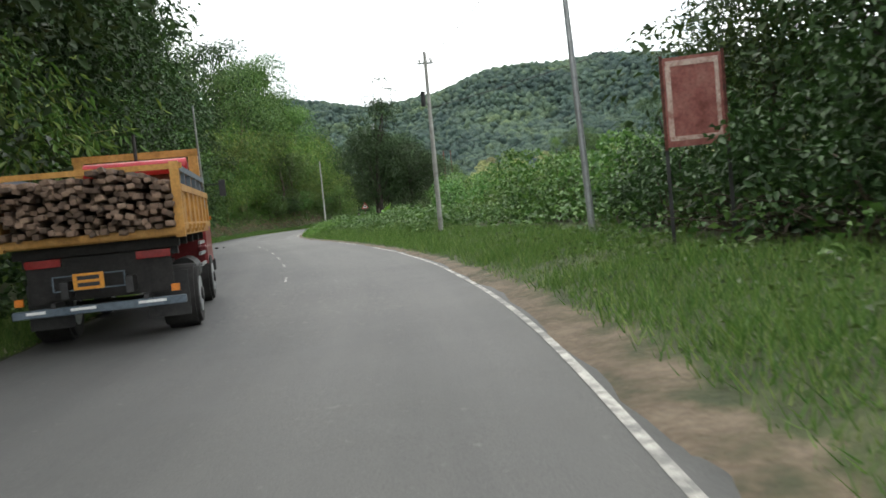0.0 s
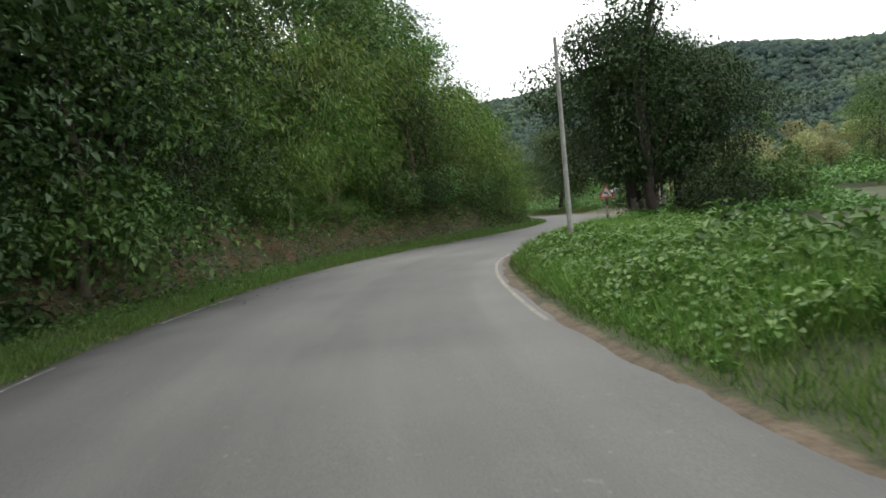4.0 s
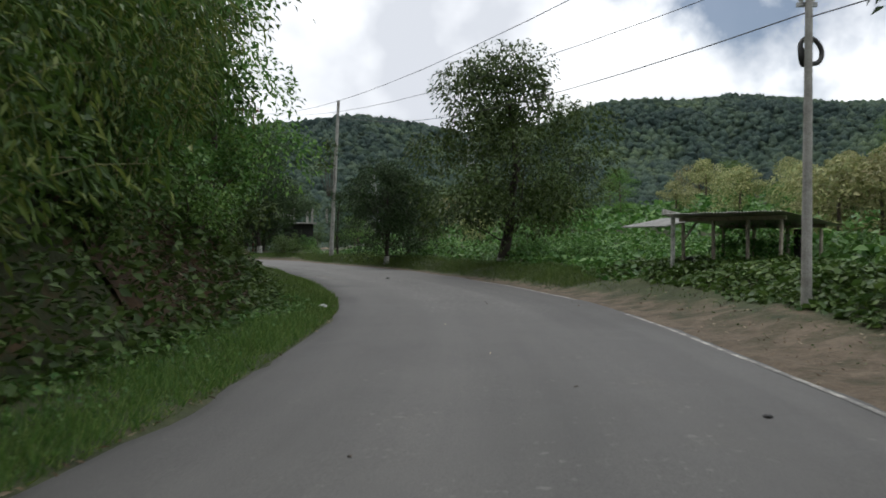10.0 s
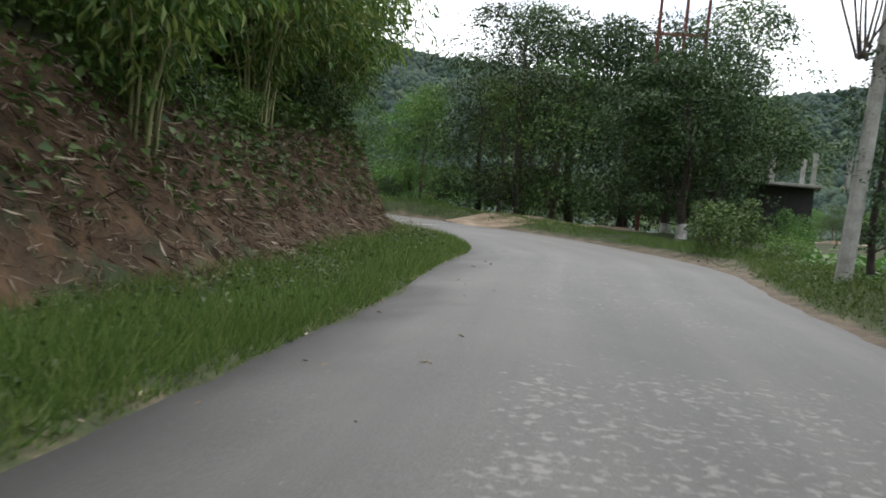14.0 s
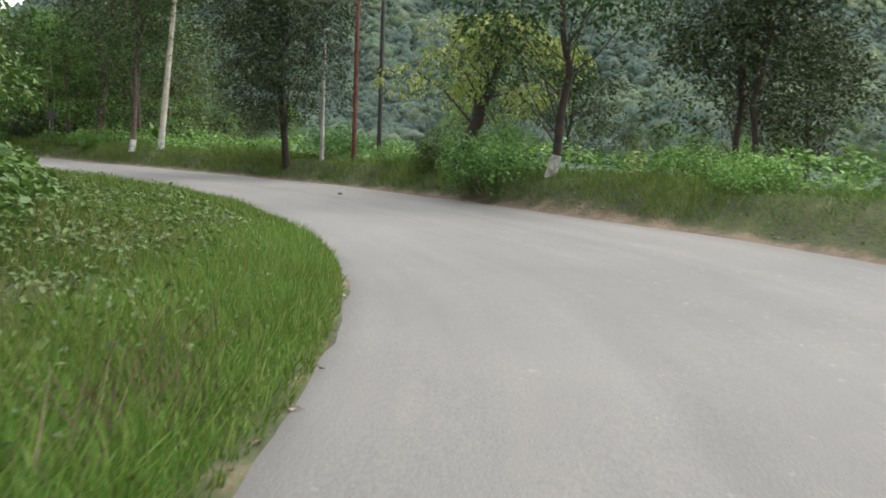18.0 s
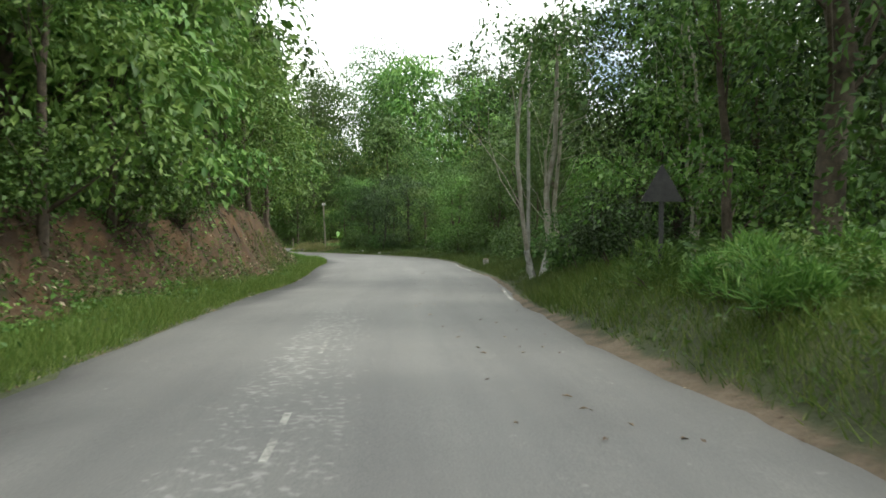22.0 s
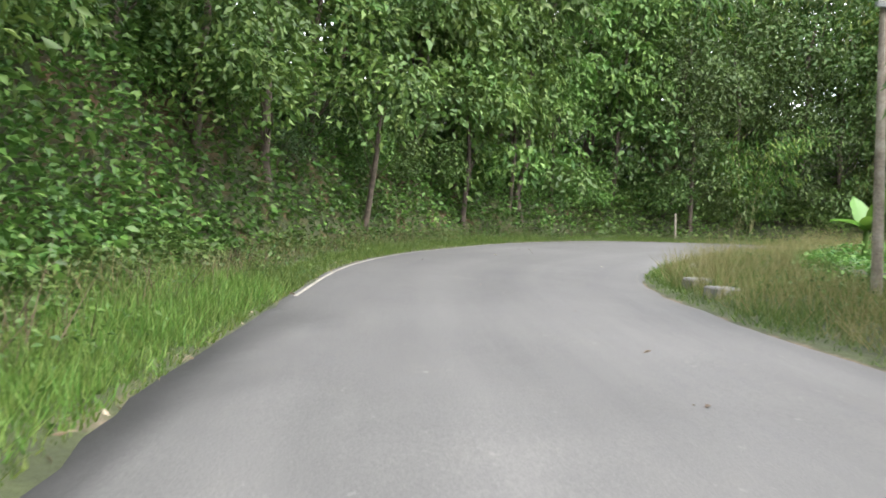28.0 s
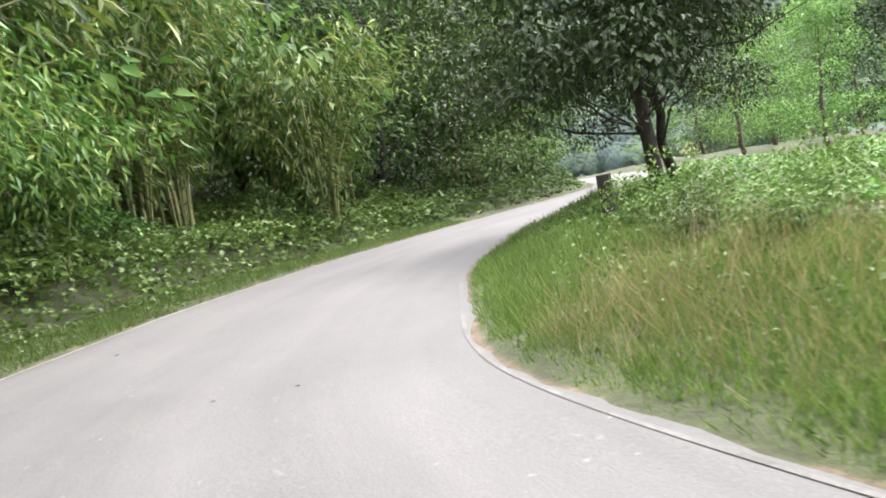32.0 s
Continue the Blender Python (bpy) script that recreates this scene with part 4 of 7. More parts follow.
def make_bamboo(name, label, tall, culms, reach, per_culm, dry=False):
    """A clump of arching culms with hanging sprays of narrow leaves."""
    TREE_SEED[0] += 1
    rg = np.random.default_rng(TREE_SEED[0])
    root = empty(name, 0, 0)
    cv, cf, ats, ways, faces = [], [], [], [], []
    for k in range(culms):
        ang = rg.random() * 6.28
        d = np.array([math.cos(ang), math.sin(ang), 0])
        t = np.linspace(0, 1, 9)[:, None]
        h, r = tall * (0.65 + 0.45 * rg.random()), reach * (0.5 + 0.8 * rg.random())
        line = d * rg.random() * 0.5 + d * r * t**2.2 + np.array([0, 0, 1.0]) * h * (t - 0.30 * t**3.5) - (0, 0, 0.15)
        tube(line, 0.045 * (1 - 0.85 * t[:, 0]) * (0.7 + 0.5 * rg.random()), 5, cv, cf)
        q = 0.22 + 0.78 * rg.random(per_culm) ** 0.8
        p = np.stack([np.interp(q, t[:, 0], line[:, j]) for j in range(3)], 1) + rg.standard_normal((per_culm, 3)) * (0.38, 0.38, 0.25) * (0.5 + q[:, None])
        w = rg.standard_normal((per_culm, 3)) * 0.5 + d * 0.5
        w[:, 2] -= 0.8
        ats.append(p), ways.append(w), faces.append(rg.standard_normal((per_culm, 3)) * 0.6 + (0, 0, 0.8))
    ats, ways, faces = np.vstack(ats), np.vstack(ways), np.vstack(faces)
    size = 0.33 * (0.6 + 0.8 * rg.random(len(ats)))
    tagged(mesh_part("culm", fast_mesh("culm", cv, cf, BAMBOO_CULM, True), root), kind="stuff")
    mesh_part("foliage", leaf_mesh("foliage", ats, ways, faces, size, size * 0.22, LEAF_BAMBOO), root)
    return tagged(root, label, "bamboo")


BAMBOO_CULM = surface("bamboo_culm", [(0.10, 0.13, 0.04), (0.22, 0.22, 0.09), (0.33, 0.29, 0.15)], 3, 0.6, 0.1, 20)

# patterns, each then copied
FOREST = [
    make_tree("forest_tree", "tall dark green forest tree on the wooded slope", 11.5, 0.18, 0.08, 3.3, 30, 128, 1.55, 0.27, LEAF_DARK, BARK_DARK, top_heavy=0.8),
    make_tree("broadleaf_tree", "broad mid-green forest tree with uneven crown", 9.5, 0.16, 0.06, 3.2, 26, 124, 1.5, 0.27, LEAF_MID, BARK, top_heavy=0.8),
    make_tree("slender_tree", "slender forest tree with light green crown", 12.5, 0.13, 0.18, 2.4, 26, 112, 1.3, 0.25, LEAF_MID, BARK),
    make_tree("young_tree", "leafy young forest tree with fresh green leaves", 7.5, 0.12, 0.05, 2.5, 22, 118, 1.2, 0.235, LEAF_LIGHT, BARK),
]
TEAK = [
    make_tree("teak_tree", "slim teak tree with large drooping leaves", 10.5, 0.11, 0.10, 2.2, 26, 92, 1.15, 0.36, LEAF_LIGHT, BARK, droop=0.9, fine=1.4),
    make_tree("teak_tree", "teak tree with big dark leaves and pale stem", 12.0, 0.12, 0.12, 2.4, 28, 92, 1.2, 0.36, LEAF_MID, BARK, droop=0.9, fine=1.4),
]
SHRUBS = [
    make_shrub("shrub", "dense mid-green shrub on the roadside", 1.9, 1.2, 16, 60, 0.5, 0.16, LEAF_MID),
    make_shrub("shrub", "dark leafy shrub under the trees", 2.4, 1.3, 18, 60, 0.55, 0.17, LEAF_DARK),
    make_shrub("shrub", "bright green low shrub by the road", 1.3, 1.1, 15, 60, 0.42, 0.14, LEAF_LIGHT),
    make_shrub("shrub", "bush covered in green creeper leaves", 2.8, 1.7, 22, 60, 0.62, 0.18, LEAF_VINE, slim=0.85),
]
BAMBOO = [
    make_bamboo("bamboo_clump", "tall arching bamboo clump on the bank", 8.5, 17, 3.0, 190),
    make_bamboo("bamboo_clump", "leaning bamboo clump with hanging leaves", 6.5, 15, 2.6, 190),
]
STOCK = [*FOREST, *TEAK, *SHRUBS, *BAMBOO]


def plant(kind, x, y, size=1.0, rg=None, sink=0.0, turn=None, lean=(0.0, 0.0), group=""):
    """A copy of a pattern, on the ground."""
    turn = rg.random() * 360 if turn is None else turn
    ob = copy_thing(kind, pose(x, y, ground_at(x, y) - sink, lean[0], lean[1], turn))
    ob.scale = (size, size, size * (0.92 + 0.16 * (rg.random() if rg is not None else 0.5)))
    if group:
        tagged(ob, group=group)
    return ob


rg = np.random.default_rng(11)


def pick(kinds, weights):
    return kinds[int(rg.choice(len(kinds), p=np.array(weights) / sum(weights)))]


# woods on the left slope, row behind row
rows_left = [(0.2, 3.4, 0.6, 0.85), (2.8, 3.8, 0.95, 1.2), (6.0, 4.6, 1.1, 1.4), (11.0, 6.4, 1.15, 1.5), (18.0, 9.0, 1.2, 1.5), (27.0, 8.0, 1.3, 1.6), (-0.9, 2.9, 0.42, 0.62)]
for back_off, gap, lo, hi in rows_left:
    s = -6.0
    while s < 425:
        s += gap * (0.7 + 0.6 * rg.random())
        verge, run = float(np.interp(s, S_TAB, VERGE)), float(np.interp(s, S_TAB, RUN))
        x, y = left_of(s, verge + run + back_off + rg.normal() * 0.6)
        ss, side, u = lay(x, y)
        if side[0] < 0 or u[0] < verge + run - 1.6:
            continue
        if s > 372 and back_off > 4:
            continue
        if back_off > 16 and 20 < s < 270 or back_off > 20 and s < 270:
            continue
        if back_off < 0 and (66 < s < 100 or 124 < s < 192 or 232 < s < 290 or s > 352):
            continue
        if 74 < s < 204 and back_off < 8:
            kind = pick([BAMBOO[0], BAMBOO[1], FOREST[3], FOREST[1]], [4, 4, 1, 1])
        elif 336 < s < 372 and back_off < 8:
            kind = pick([TEAK[0], BAMBOO[0], FOREST[1], BAMBOO[1]], [2, 3, 2, 3])
        elif 196 < s < 345:
            kind = pick([TEAK[0], TEAK[1], FOREST[1], FOREST[3]], [3, 2, 2, 3])
        elif s < 74:
            kind = pick([FOREST[0], FOREST[1], BAMBOO[1]], [4, 1.5, 1])
        else:
            kind = pick(FOREST + TEAK, [3, 3, 2, 2, 1, 1])
        grow = 1.35 if s < 74 else 1.45 if s > 286 else 1.35 if s > 236 else 1.25 if s > 196 else 1.05
        grow = 1.75 if s > 320 and kind in BAMBOO else 1.75 if s > 300 and back_off > 5 else grow
        plant(kind, x, y, (lo + (hi - lo) * rg.random()) * grow, rg, 0.1)


def bank_roots(s0, s1, n, seed):
    """Bare roots that hang and creep down the cut face."""
    rr = np.random.default_rng(seed)
    v, f = [], []
    for _ in range(n):
        s, drop = rr.uniform(s0, s1), 0.35 + 0.6 * rr.random()
        verge, run = float(np.interp(s, S_TAB, VERGE)), float(np.interp(s, S_TAB, RUN))
        slip, pts = rr.normal() * 0.5, []
        for t in np.linspace(0, 1, 9):
            x, y = left_of(s + slip * t + 0.12 * rr.normal(), verge + run * (0.98 - drop * t))
            pts.append((x, y, float(height(np.array([x]), np.array([y]), False)[0]) + 0.17 + 0.05 * rr.random()))
        tube(pts, (0.012 + 0.022 * rr.random()) * np.linspace(1, 0.25, 9), 5, v, f)
    tagged(new("bank_roots", fast_mesh("bank_roots", v, f, BARK, True)), "bare roots hanging down the raw earth cutting", "roots", kind="stuff")


bank_roots(236, 290, 60, 61)

# shrubs along the left bank
for back_off, gap, a, b in ((-0.5, 3.4, -4, 60), (0.4, 4.0, -4, 372), (-0.4, 3.0, 96, 126), (-0.6, 2.6, 202, 236), (0.0, 2.2, 308, 345)):
    s = float(a)
    while s < b:
        s += gap * (0.6 + 0.8 * rg.random())
        if 258 < s < 284 or 176 < s < 202:
            continue
        verge, run = float(np.interp(s, S_TAB, VERGE)), float(np.interp(s, S_TAB, RUN))
        x, y = left_of(s, verge + run * 0.8 + back_off + rg.normal() * 0.3)
        plant(pick(SHRUBS, [3, 2, 2, 3]), x, y, 0.55 + 0.5 * rg.random(), rg, 0.1)


def scatter(n, s0, s1, u0, u1, side, rr, power=1.0):
    """Random places beside the road, with their stations."""
    s = rr.uniform(s0, s1, n)
    u = u0 + (u1 - u0) * rr.random(n) ** power
    mid, out = (np.stack([np.interp(s, RS, v[:, j]) for j in range(v.shape[1])], 1) for v in (ROAD, LEFT))
    p = mid[:, :2] + out * (side * (mid[:, 2] / 2 + u))[:, None]
    ss, sd, uu = lay(p[:, 0], p[:, 1])
    ok = uu > u0 - 0.1
    return p[ok], ss[ok], uu[ok]


def foliage_cover(name, label, n, s0, s1, u0, u1, side, low, high, leaf, material, slim=0.6, seed=1, droop=0.2, lumps=1.6, category="undergrowth"):
    """Leaves over the ground in rolling heaps."""
    rr = np.random.default_rng(seed)
    p, ss, uu = scatter(n, s0, s1, u0, u1, side, rr)
    z = height(p[:, 0], p[:, 1], False)
    heap = 0.5 + 0.5 * wavy(p[:, 0], p[:, 1], lumps, seed) + 0.25 * wavy(p[:, 0], p[:, 1], lumps * 0.35, seed + 2)
    edge = np.clip((uu - u0) / 0.8, 0.15, 1) * np.clip((u1 - uu) / 0.8 + 0.3, 0.3, 1)
    top = (low + (high - low) * np.clip(heap, 0, 1.2)) * edge
    at = np.c_[p, z + top * (1 - 0.55 * rr.random(len(p)) ** 2.2)]
    way = rr.standard_normal((len(p), 3)) * (1, 1, 0.35) - (0, 0, droop)
    face = rr.standard_normal((len(p), 3)) * (0.9 if "litter" in name else 0.45) + (0, 0, 0.4 if "litter" in name else 1)
    size = leaf * (0.55 + 0.9 * rr.random(len(p)))
    return tagged(new(name, leaf_mesh(name, at, way, face, size, size * slim, material, 0.2, "broad" if slim > 0.7 else "pointed")), label, category, kind="stuff")


def grass_strip(name, label, per_m2, s0, s1, u0, u1, side, tall, material, seed, category="grass", wide=0.010):
    rr = np.random.default_rng(seed)
    n = int(per_m2 * 1.9 * (s1 - s0) * (u1 - u0))
    p, ss, uu = scatter(n, s0, s1, u0, u1, side, rr)
    if side < 0:
        bare_w = np.interp(ss, STRIP_S, STRIP_V)
        keep = rr.random(len(p)) < np.clip((uu - bare_w + 0.2) / 0.4, 0.0, 1)
        p, uu = p[keep], uu[keep]
    clump = np.clip(0.65 + 0.5 * wavy(p[:, 0], p[:, 1], 0.9, seed), 0.3, 1.2)
    keep = rr.random(len(p)) < clump + 0.25
    p, uu, clump = p[keep], uu[keep], clump[keep]
    h = tall * (0.85 + 0.5 * wavy(p[:, 0], p[:, 1], 2.6, seed + 1)) * (0.4 + 0.75 * rr.random(len(p))) * (0.45 + 0.6 * clump) * np.clip(0.55 + (uu - u0) / 0.7, 0.55, 1)
    z = height(p[:, 0], p[:, 1], False)
    way = rr.standard_normal((len(p), 3)) * 0.5
    way[:, 2] = 1.0
    face = rr.standard_normal((len(p), 3))
    face[:, 2] *= 0.2
    me = leaf_mesh(name, np.c_[p, z - 0.02], way, face, h, wide * (1 + rr.random(len(p))), material, 0.0, "blade")
    return tagged(new(name, me), label, category, kind="stuff")


# undergrowth on the left slope
for k, (s0, s1, u0, u1, n, lo, hi, leaf, mat) in enumerate((
    (-8, 60, 1.3, 6.0, 40000, 0.3, 1.5, 0.19, LEAF_DARK), (55, 104, 2.4, 6.0, 30000, 0.3, 1.2, 0.15, LEAF_LIGHT), (48, 100, 0.9, 3.2, 9000, 0.08, 0.5, 0.11, LEAF_VINE), (236, 260, 1.2, 4.0, 5000, 0.06, 0.5, 0.12, LEAF_LIGHT), (258, 284, 2.2, 4.8, 5000, 0.03, 0.5, 0.13, LEAF_VINE), (282, 300, 1.2, 4.0, 4000, 0.06, 0.5, 0.12, LEAF_LIGHT), (184, 216, 0.7, 4.4, 4500, 0.1, 0.5, 0.08, LEAF_VINE), (98, 130, 1.1, 6.0, 26000, 0.3, 1.2, 0.16, LEAF_MID),
    (128, 176, 2.7, 6.5, 20000, 0.3, 1.1, 0.17, LEAF_MID), (174, 198, 3.2, 6.5, 12000, 0.2, 1.0, 0.17, LEAF_MID), (176, 240, 3.4, 9.0, 32000, 0.3, 1.2, 0.18, LEAF_VINE), (236, 284, 3.7, 8.0, 24000, 0.3, 1.2, 0.19, LEAF_VINE),
    (282, 299, 2.4, 8.0, 12000, 0.3, 1.3, 0.15, LEAF_LIGHT), (308, 340, 1.9, 8.0, 26000, 0.4, 1.6, 0.17, LEAF_LIGHT), (298, 334, 2.2, 4.6, 30000, 1.2, 3.4, 0.16, LEAF_VINE), (334, 375, 1.3, 7.0, 28000, 0.4, 1.6, 0.19, LEAF_LIGHT), (370, 430, 0.6, 16.0, 20000, 0.3, 1.4, 0.3, LEAF_MID), (300, 337, 1.3, 3.3, 16000, 0.08, 0.7, 0.12, LEAF_VINE))):
    foliage_cover("undergrowth", "tangled green undergrowth on the wooded slope", n, s0, s1, u0, u1, 1, lo, hi, leaf, mat, 0.6, 20 + k)

# dry bamboo leaves and straw on the cut banks
for k, (s0, s1, u0, u1, n, size) in enumerate(((50, 98, 1.5, 3.4, 9000, 0.20), (122, 178, 1.7, 4.4, 42000, 0.24), (176, 198, 2.0, 4.6, 14000, 0.22), (214, 250, 2.0, 4.2, 1600, 0.24), (300, 328, 2.0, 3.4, 900, 0.26))):
    foliage_cover("leaf_litter", "dry pale bamboo leaves lying on the bank", n, s0, s1, u0, u1, 1, 0.12, 0.36, size, LITTER, 0.09, 40 + k, 0.5, category="leaf litter")

# grass on the verges
for k, (s0, s1, u0, u1, side, n, tall, mat) in enumerate((
    (-6, 60, -0.06, 1.9, 1, 289, 0.40, GRASS), (60, 128, -0.06, 1.6, 1, 323, 0.34, GRASS), (128, 184, -0.06, 2.1, 1, 306, 0.38, GRASS),
    (180, 240, -0.06, 5.2, 1, 250, 0.42, GRASS_SUN), (236, 282, -0.06, 1.9, 1, 323, 0.38, GRASS_SUN), (276, 312, -0.06, 5.0, 1, 187, 0.46, GRASS_SUN), (306, 372, -0.06, 1.8, 1, 289, 0.30, GRASS),
    (-6, 58, 0.1, 4.0, -1, 221, 0.46, GRASS), (52, 84, 0.25, 3.6, -1, 170, 0.75, GRASS_SUN), (58, 104, 0.1, 2.6, -1, 238, 0.46, GRASS), (104, 136, 0.3, 6.0, -1, 30, 0.20, GRASS), (134, 178, 0.1, 2.6, -1, 272, 0.40, GRASS),
    (178, 214, 0.4, 3.5, -1, 204, 0.36, GRASS), (208, 252, 0.1, 2.6, -1, 289, 0.50, GRASS_SUN), (250, 302, 0.1, 2.4, -1, 289, 0.38, GRASS), (298, 372, -0.05, 3.6, -1, 221, 0.34, GRASS), (318, 354, -0.05, 2.6, -1, 420, 0.30, GRASS_SUN),
    (-6, 180, -0.1, 0.6, 1, 420, 0.24, GRASS), (180, 345, -0.1, 0.6, 1, 460, 0.24, GRASS_SUN), (186, 208, 0.0, 1.8, 1, 420, 0.34, GRASS_SUN), (212, 246, 0.1, 1.6, 1, 300, 0.32, GRASS_SUN), (286, 312, 0.1, 1.6, 1, 340, 0.38, GRASS_SUN), (128, 162, 0.1, 1.4, 1, 300, 0.28, GRASS))):
    grass_strip("verge_grass", "fresh green grass on the road verge", n, s0, s1, u0, u1, side, tall, mat, 60 + k)
for k, (s0, s1, u0, u1, side, n, tall) in enumerate(((176, 206, 0.5, 3.5, 1, 22, 0.75), (292, 326, 0.8, 3.6, 1, 45, 0.8), (308, 345, 0.3, 2.8, -1, 90, 0.95), (92, 104, 0.8, 2.0, 1, 25, 0.6), (172, 198, 2.2, 4.6, 1, 90, 0.55))):
    grass_strip("seeding_grass", "tall pale seeding grass stalks", n, s0, s1, u0, u1, side, tall, GRASS_DRY, 90 + k, wide=0.006)

# creeper and low growth on the right
for k, (s0, s1, u0, u1, n, lo, hi, leaf, mat, slim) in enumerate((
    (-4, 36, 3.0, 10, 9000, 0.3, 1.4, 0.16, LEAF_MID, 0.6), (30, 58, 1.6, 10, 16000, 0.3, 1.2, 0.17, LEAF_MID, 0.5), (52, 82, 0.3, 6, 46000, 0.10, 0.62, 0.078, LEAF_LIGHT, 0.95), (300, 372, 0.6, 4, 9000, 0.04, 0.36, 0.07, LEAF_MID, 0.6),
    (78, 106, 1.9, 12, 9000, 0.2, 0.8, 0.17, LEAF_VINE, 0.8), (104, 134, 5.2, 26, 22000, 0.5, 1.3, 0.26, LEAF_VINE, 0.85), (132, 176, 1.8, 18, 26000, 0.15, 0.75, 0.20, LEAF_VINE, 0.85), (118, 136, 2.0, 6.5, 22000, 0.2, 0.7, 0.13, LEAF_VINE, 0.85), (90, 185, 17, 46, 26000, 0.4, 1.3, 0.42, LEAF_VINE, 0.85),
    (196, 244, 1.8, 12, 14000, 0.3, 1.1, 0.18, LEAF_LIGHT, 0.6), (242, 304, 1.6, 8, 16000, 0.3, 1.2, 0.18, LEAF_MID, 0.6), (302, 372, 2.6, 12, 16000, 0.12, 0.6, 0.13, LEAF_LIGHT, 0.6))):
    foliage_cover("creeper", "rolling green creeper and weeds beside the road", n, s0, s1, u0, u1, -1, lo, hi, leaf, mat, slim, 120 + k, category="creeper")

# low weeds through the verge grass
for k, (s0, s1, u0, u1, side, n) in enumerate(((-6, 60, 0.1, 2.0, 1, 5000), (60, 130, 0.05, 1.6, 1, 6000), (130, 184, 0.1, 2.0, 1, 4500), (182, 240, 0.05, 4.5, 1, 7000), (238, 300, 0.1, 3.0, 1, 7000), (300, 372, 0.05, 1.8, 1, 6000),
                                              (-6, 58, 0.8, 4.0, -1, 6000), (84, 104, 1.0, 2.6, -1, 1500), (134, 180, 0.3, 2.6, -1, 5000), (196, 300, 0.2, 2.4, -1, 9000))):
    foliage_cover("weeds", "low leafy weeds in the verge grass", n, s0, s1, u0, u1, side, 0.05, 0.34, 0.075, LEAF_VINE if k % 2 else LEAF_MID, 0.6, 150 + k, 0.1, 0.7, category="weeds")


def face_cover(name, label, n, s0, s1, leaf, material, seed, patch, category):
    """Small plants or litter that cling in patches to the cut face."""
    rr = np.random.default_rng(seed)
    st, t = rr.uniform(s0, s1, n), rr.random(n)
    keep = 0.5 * wavy(st, t * 4, 1.3, seed) + 0.5 * wavy(st * 2.5, t * 6, 1.0, seed + 1) + 0.45 * (0.5 - t) > patch
    st, t = st[keep], t[keep]
    mid, out = (np.stack([np.interp(st, RS, v[:, j]) for j in range(v.shape[1])], 1) for v in (ROAD, LEFT))
    u = np.interp(st, S_TAB, VERGE) - 0.1 + np.interp(st, S_TAB, RUN) * t
    p = mid[:, :2] + out * (mid[:, 2] / 2 + u)[:, None]
    z = height(p[:, 0], p[:, 1], False) + 0.10 + 0.28 * rr.random(len(t))
    way = rr.standard_normal((len(t), 3)) * 0.7 - np.c_[out * 0.6, np.full(len(t), 0.3)]
    face = rr.standard_normal((len(t), 3)) * 0.5 + np.c_[-out, np.full(len(t), 0.7)]
    size = leaf * (0.5 + rr.random(len(t)))
    tagged(new(name, leaf_mesh(name, np.c_[p, z], way, face, size, size * 0.45, material)), label, category, kind="stuff")


face_cover("bank_weeds", "small ferns and moss clinging to the earth cutting", 16000, 238, 300, 0.08, LEAF_MID, 71, 0.1, "weeds")
face_cover("bank_litter", "dry leaves caught on the earth cutting", 4000, 238, 300, 0.09, LITTER, 72, 0.05, "leaf litter")
grass_strip("dry_stalks", "brown seeding stalks along the road edge", 16, 298, 346, 0.6, 1.6, 1, 0.9, STALK, 73, "weeds", 0.009)
grass_strip("dry_stalks", "brown seeding stalks on the grassy corner", 45, 194.5, 199, 0.25, 0.9, 1, 0.9, STALK, 74, "weeds", 0.012)
foliage_cover("leaf_litter", "dry leaves and clippings along the road edge", 5200, -6, 345, -0.12, 0.28, 1, 0.005, 0.03, 0.085, LITTER, 0.22, 75, 0.2, category="leaf litter")
DRY_SHRUB = make_shrub("dry_bush", "withered brown bush hanging over the bank", 1.35, 0.75, 30, 130, 0.4, 0.11, STALK, 0.9, 0.25)
bush_rng = np.random.default_rng(76)
for st, u, size in ((187.4, 2.7, 0.85), (189.2, 2.9, 0.8)):
    plant(DRY_SHRUB, *left_of(st, u), size, bush_rng, 0.1)
for st, u, k, size in ((191.0, 2.6, 1, 0.5), (188.4, 2.2, 2, 0.35), (190.0, 2.3, 1, 0.4), (192.8, 3.0, 3, 0.5)):
    plant(SHRUBS[k], *left_of(st, u), size, bush_rng, 0.1)
STOCK.append(DRY_SHRUB)
foliage_cover("weeds", "low weeds on the trodden earth of the yard", 2600, 98, 130, 0.8, 5.5, -1, 0.03, 0.2, 0.05, LEAF_MID, 0.5, 190, 0.1, 0.5, category="weeds")
foliage_cover("leaf_litter", "dry leaves lying on the trodden earth", 1500, 96, 130, 0.1, 5.5, -1, 0.01, 0.03, 0.07, LITTER, 0.4, 191, 0.3, category="leaf litter")


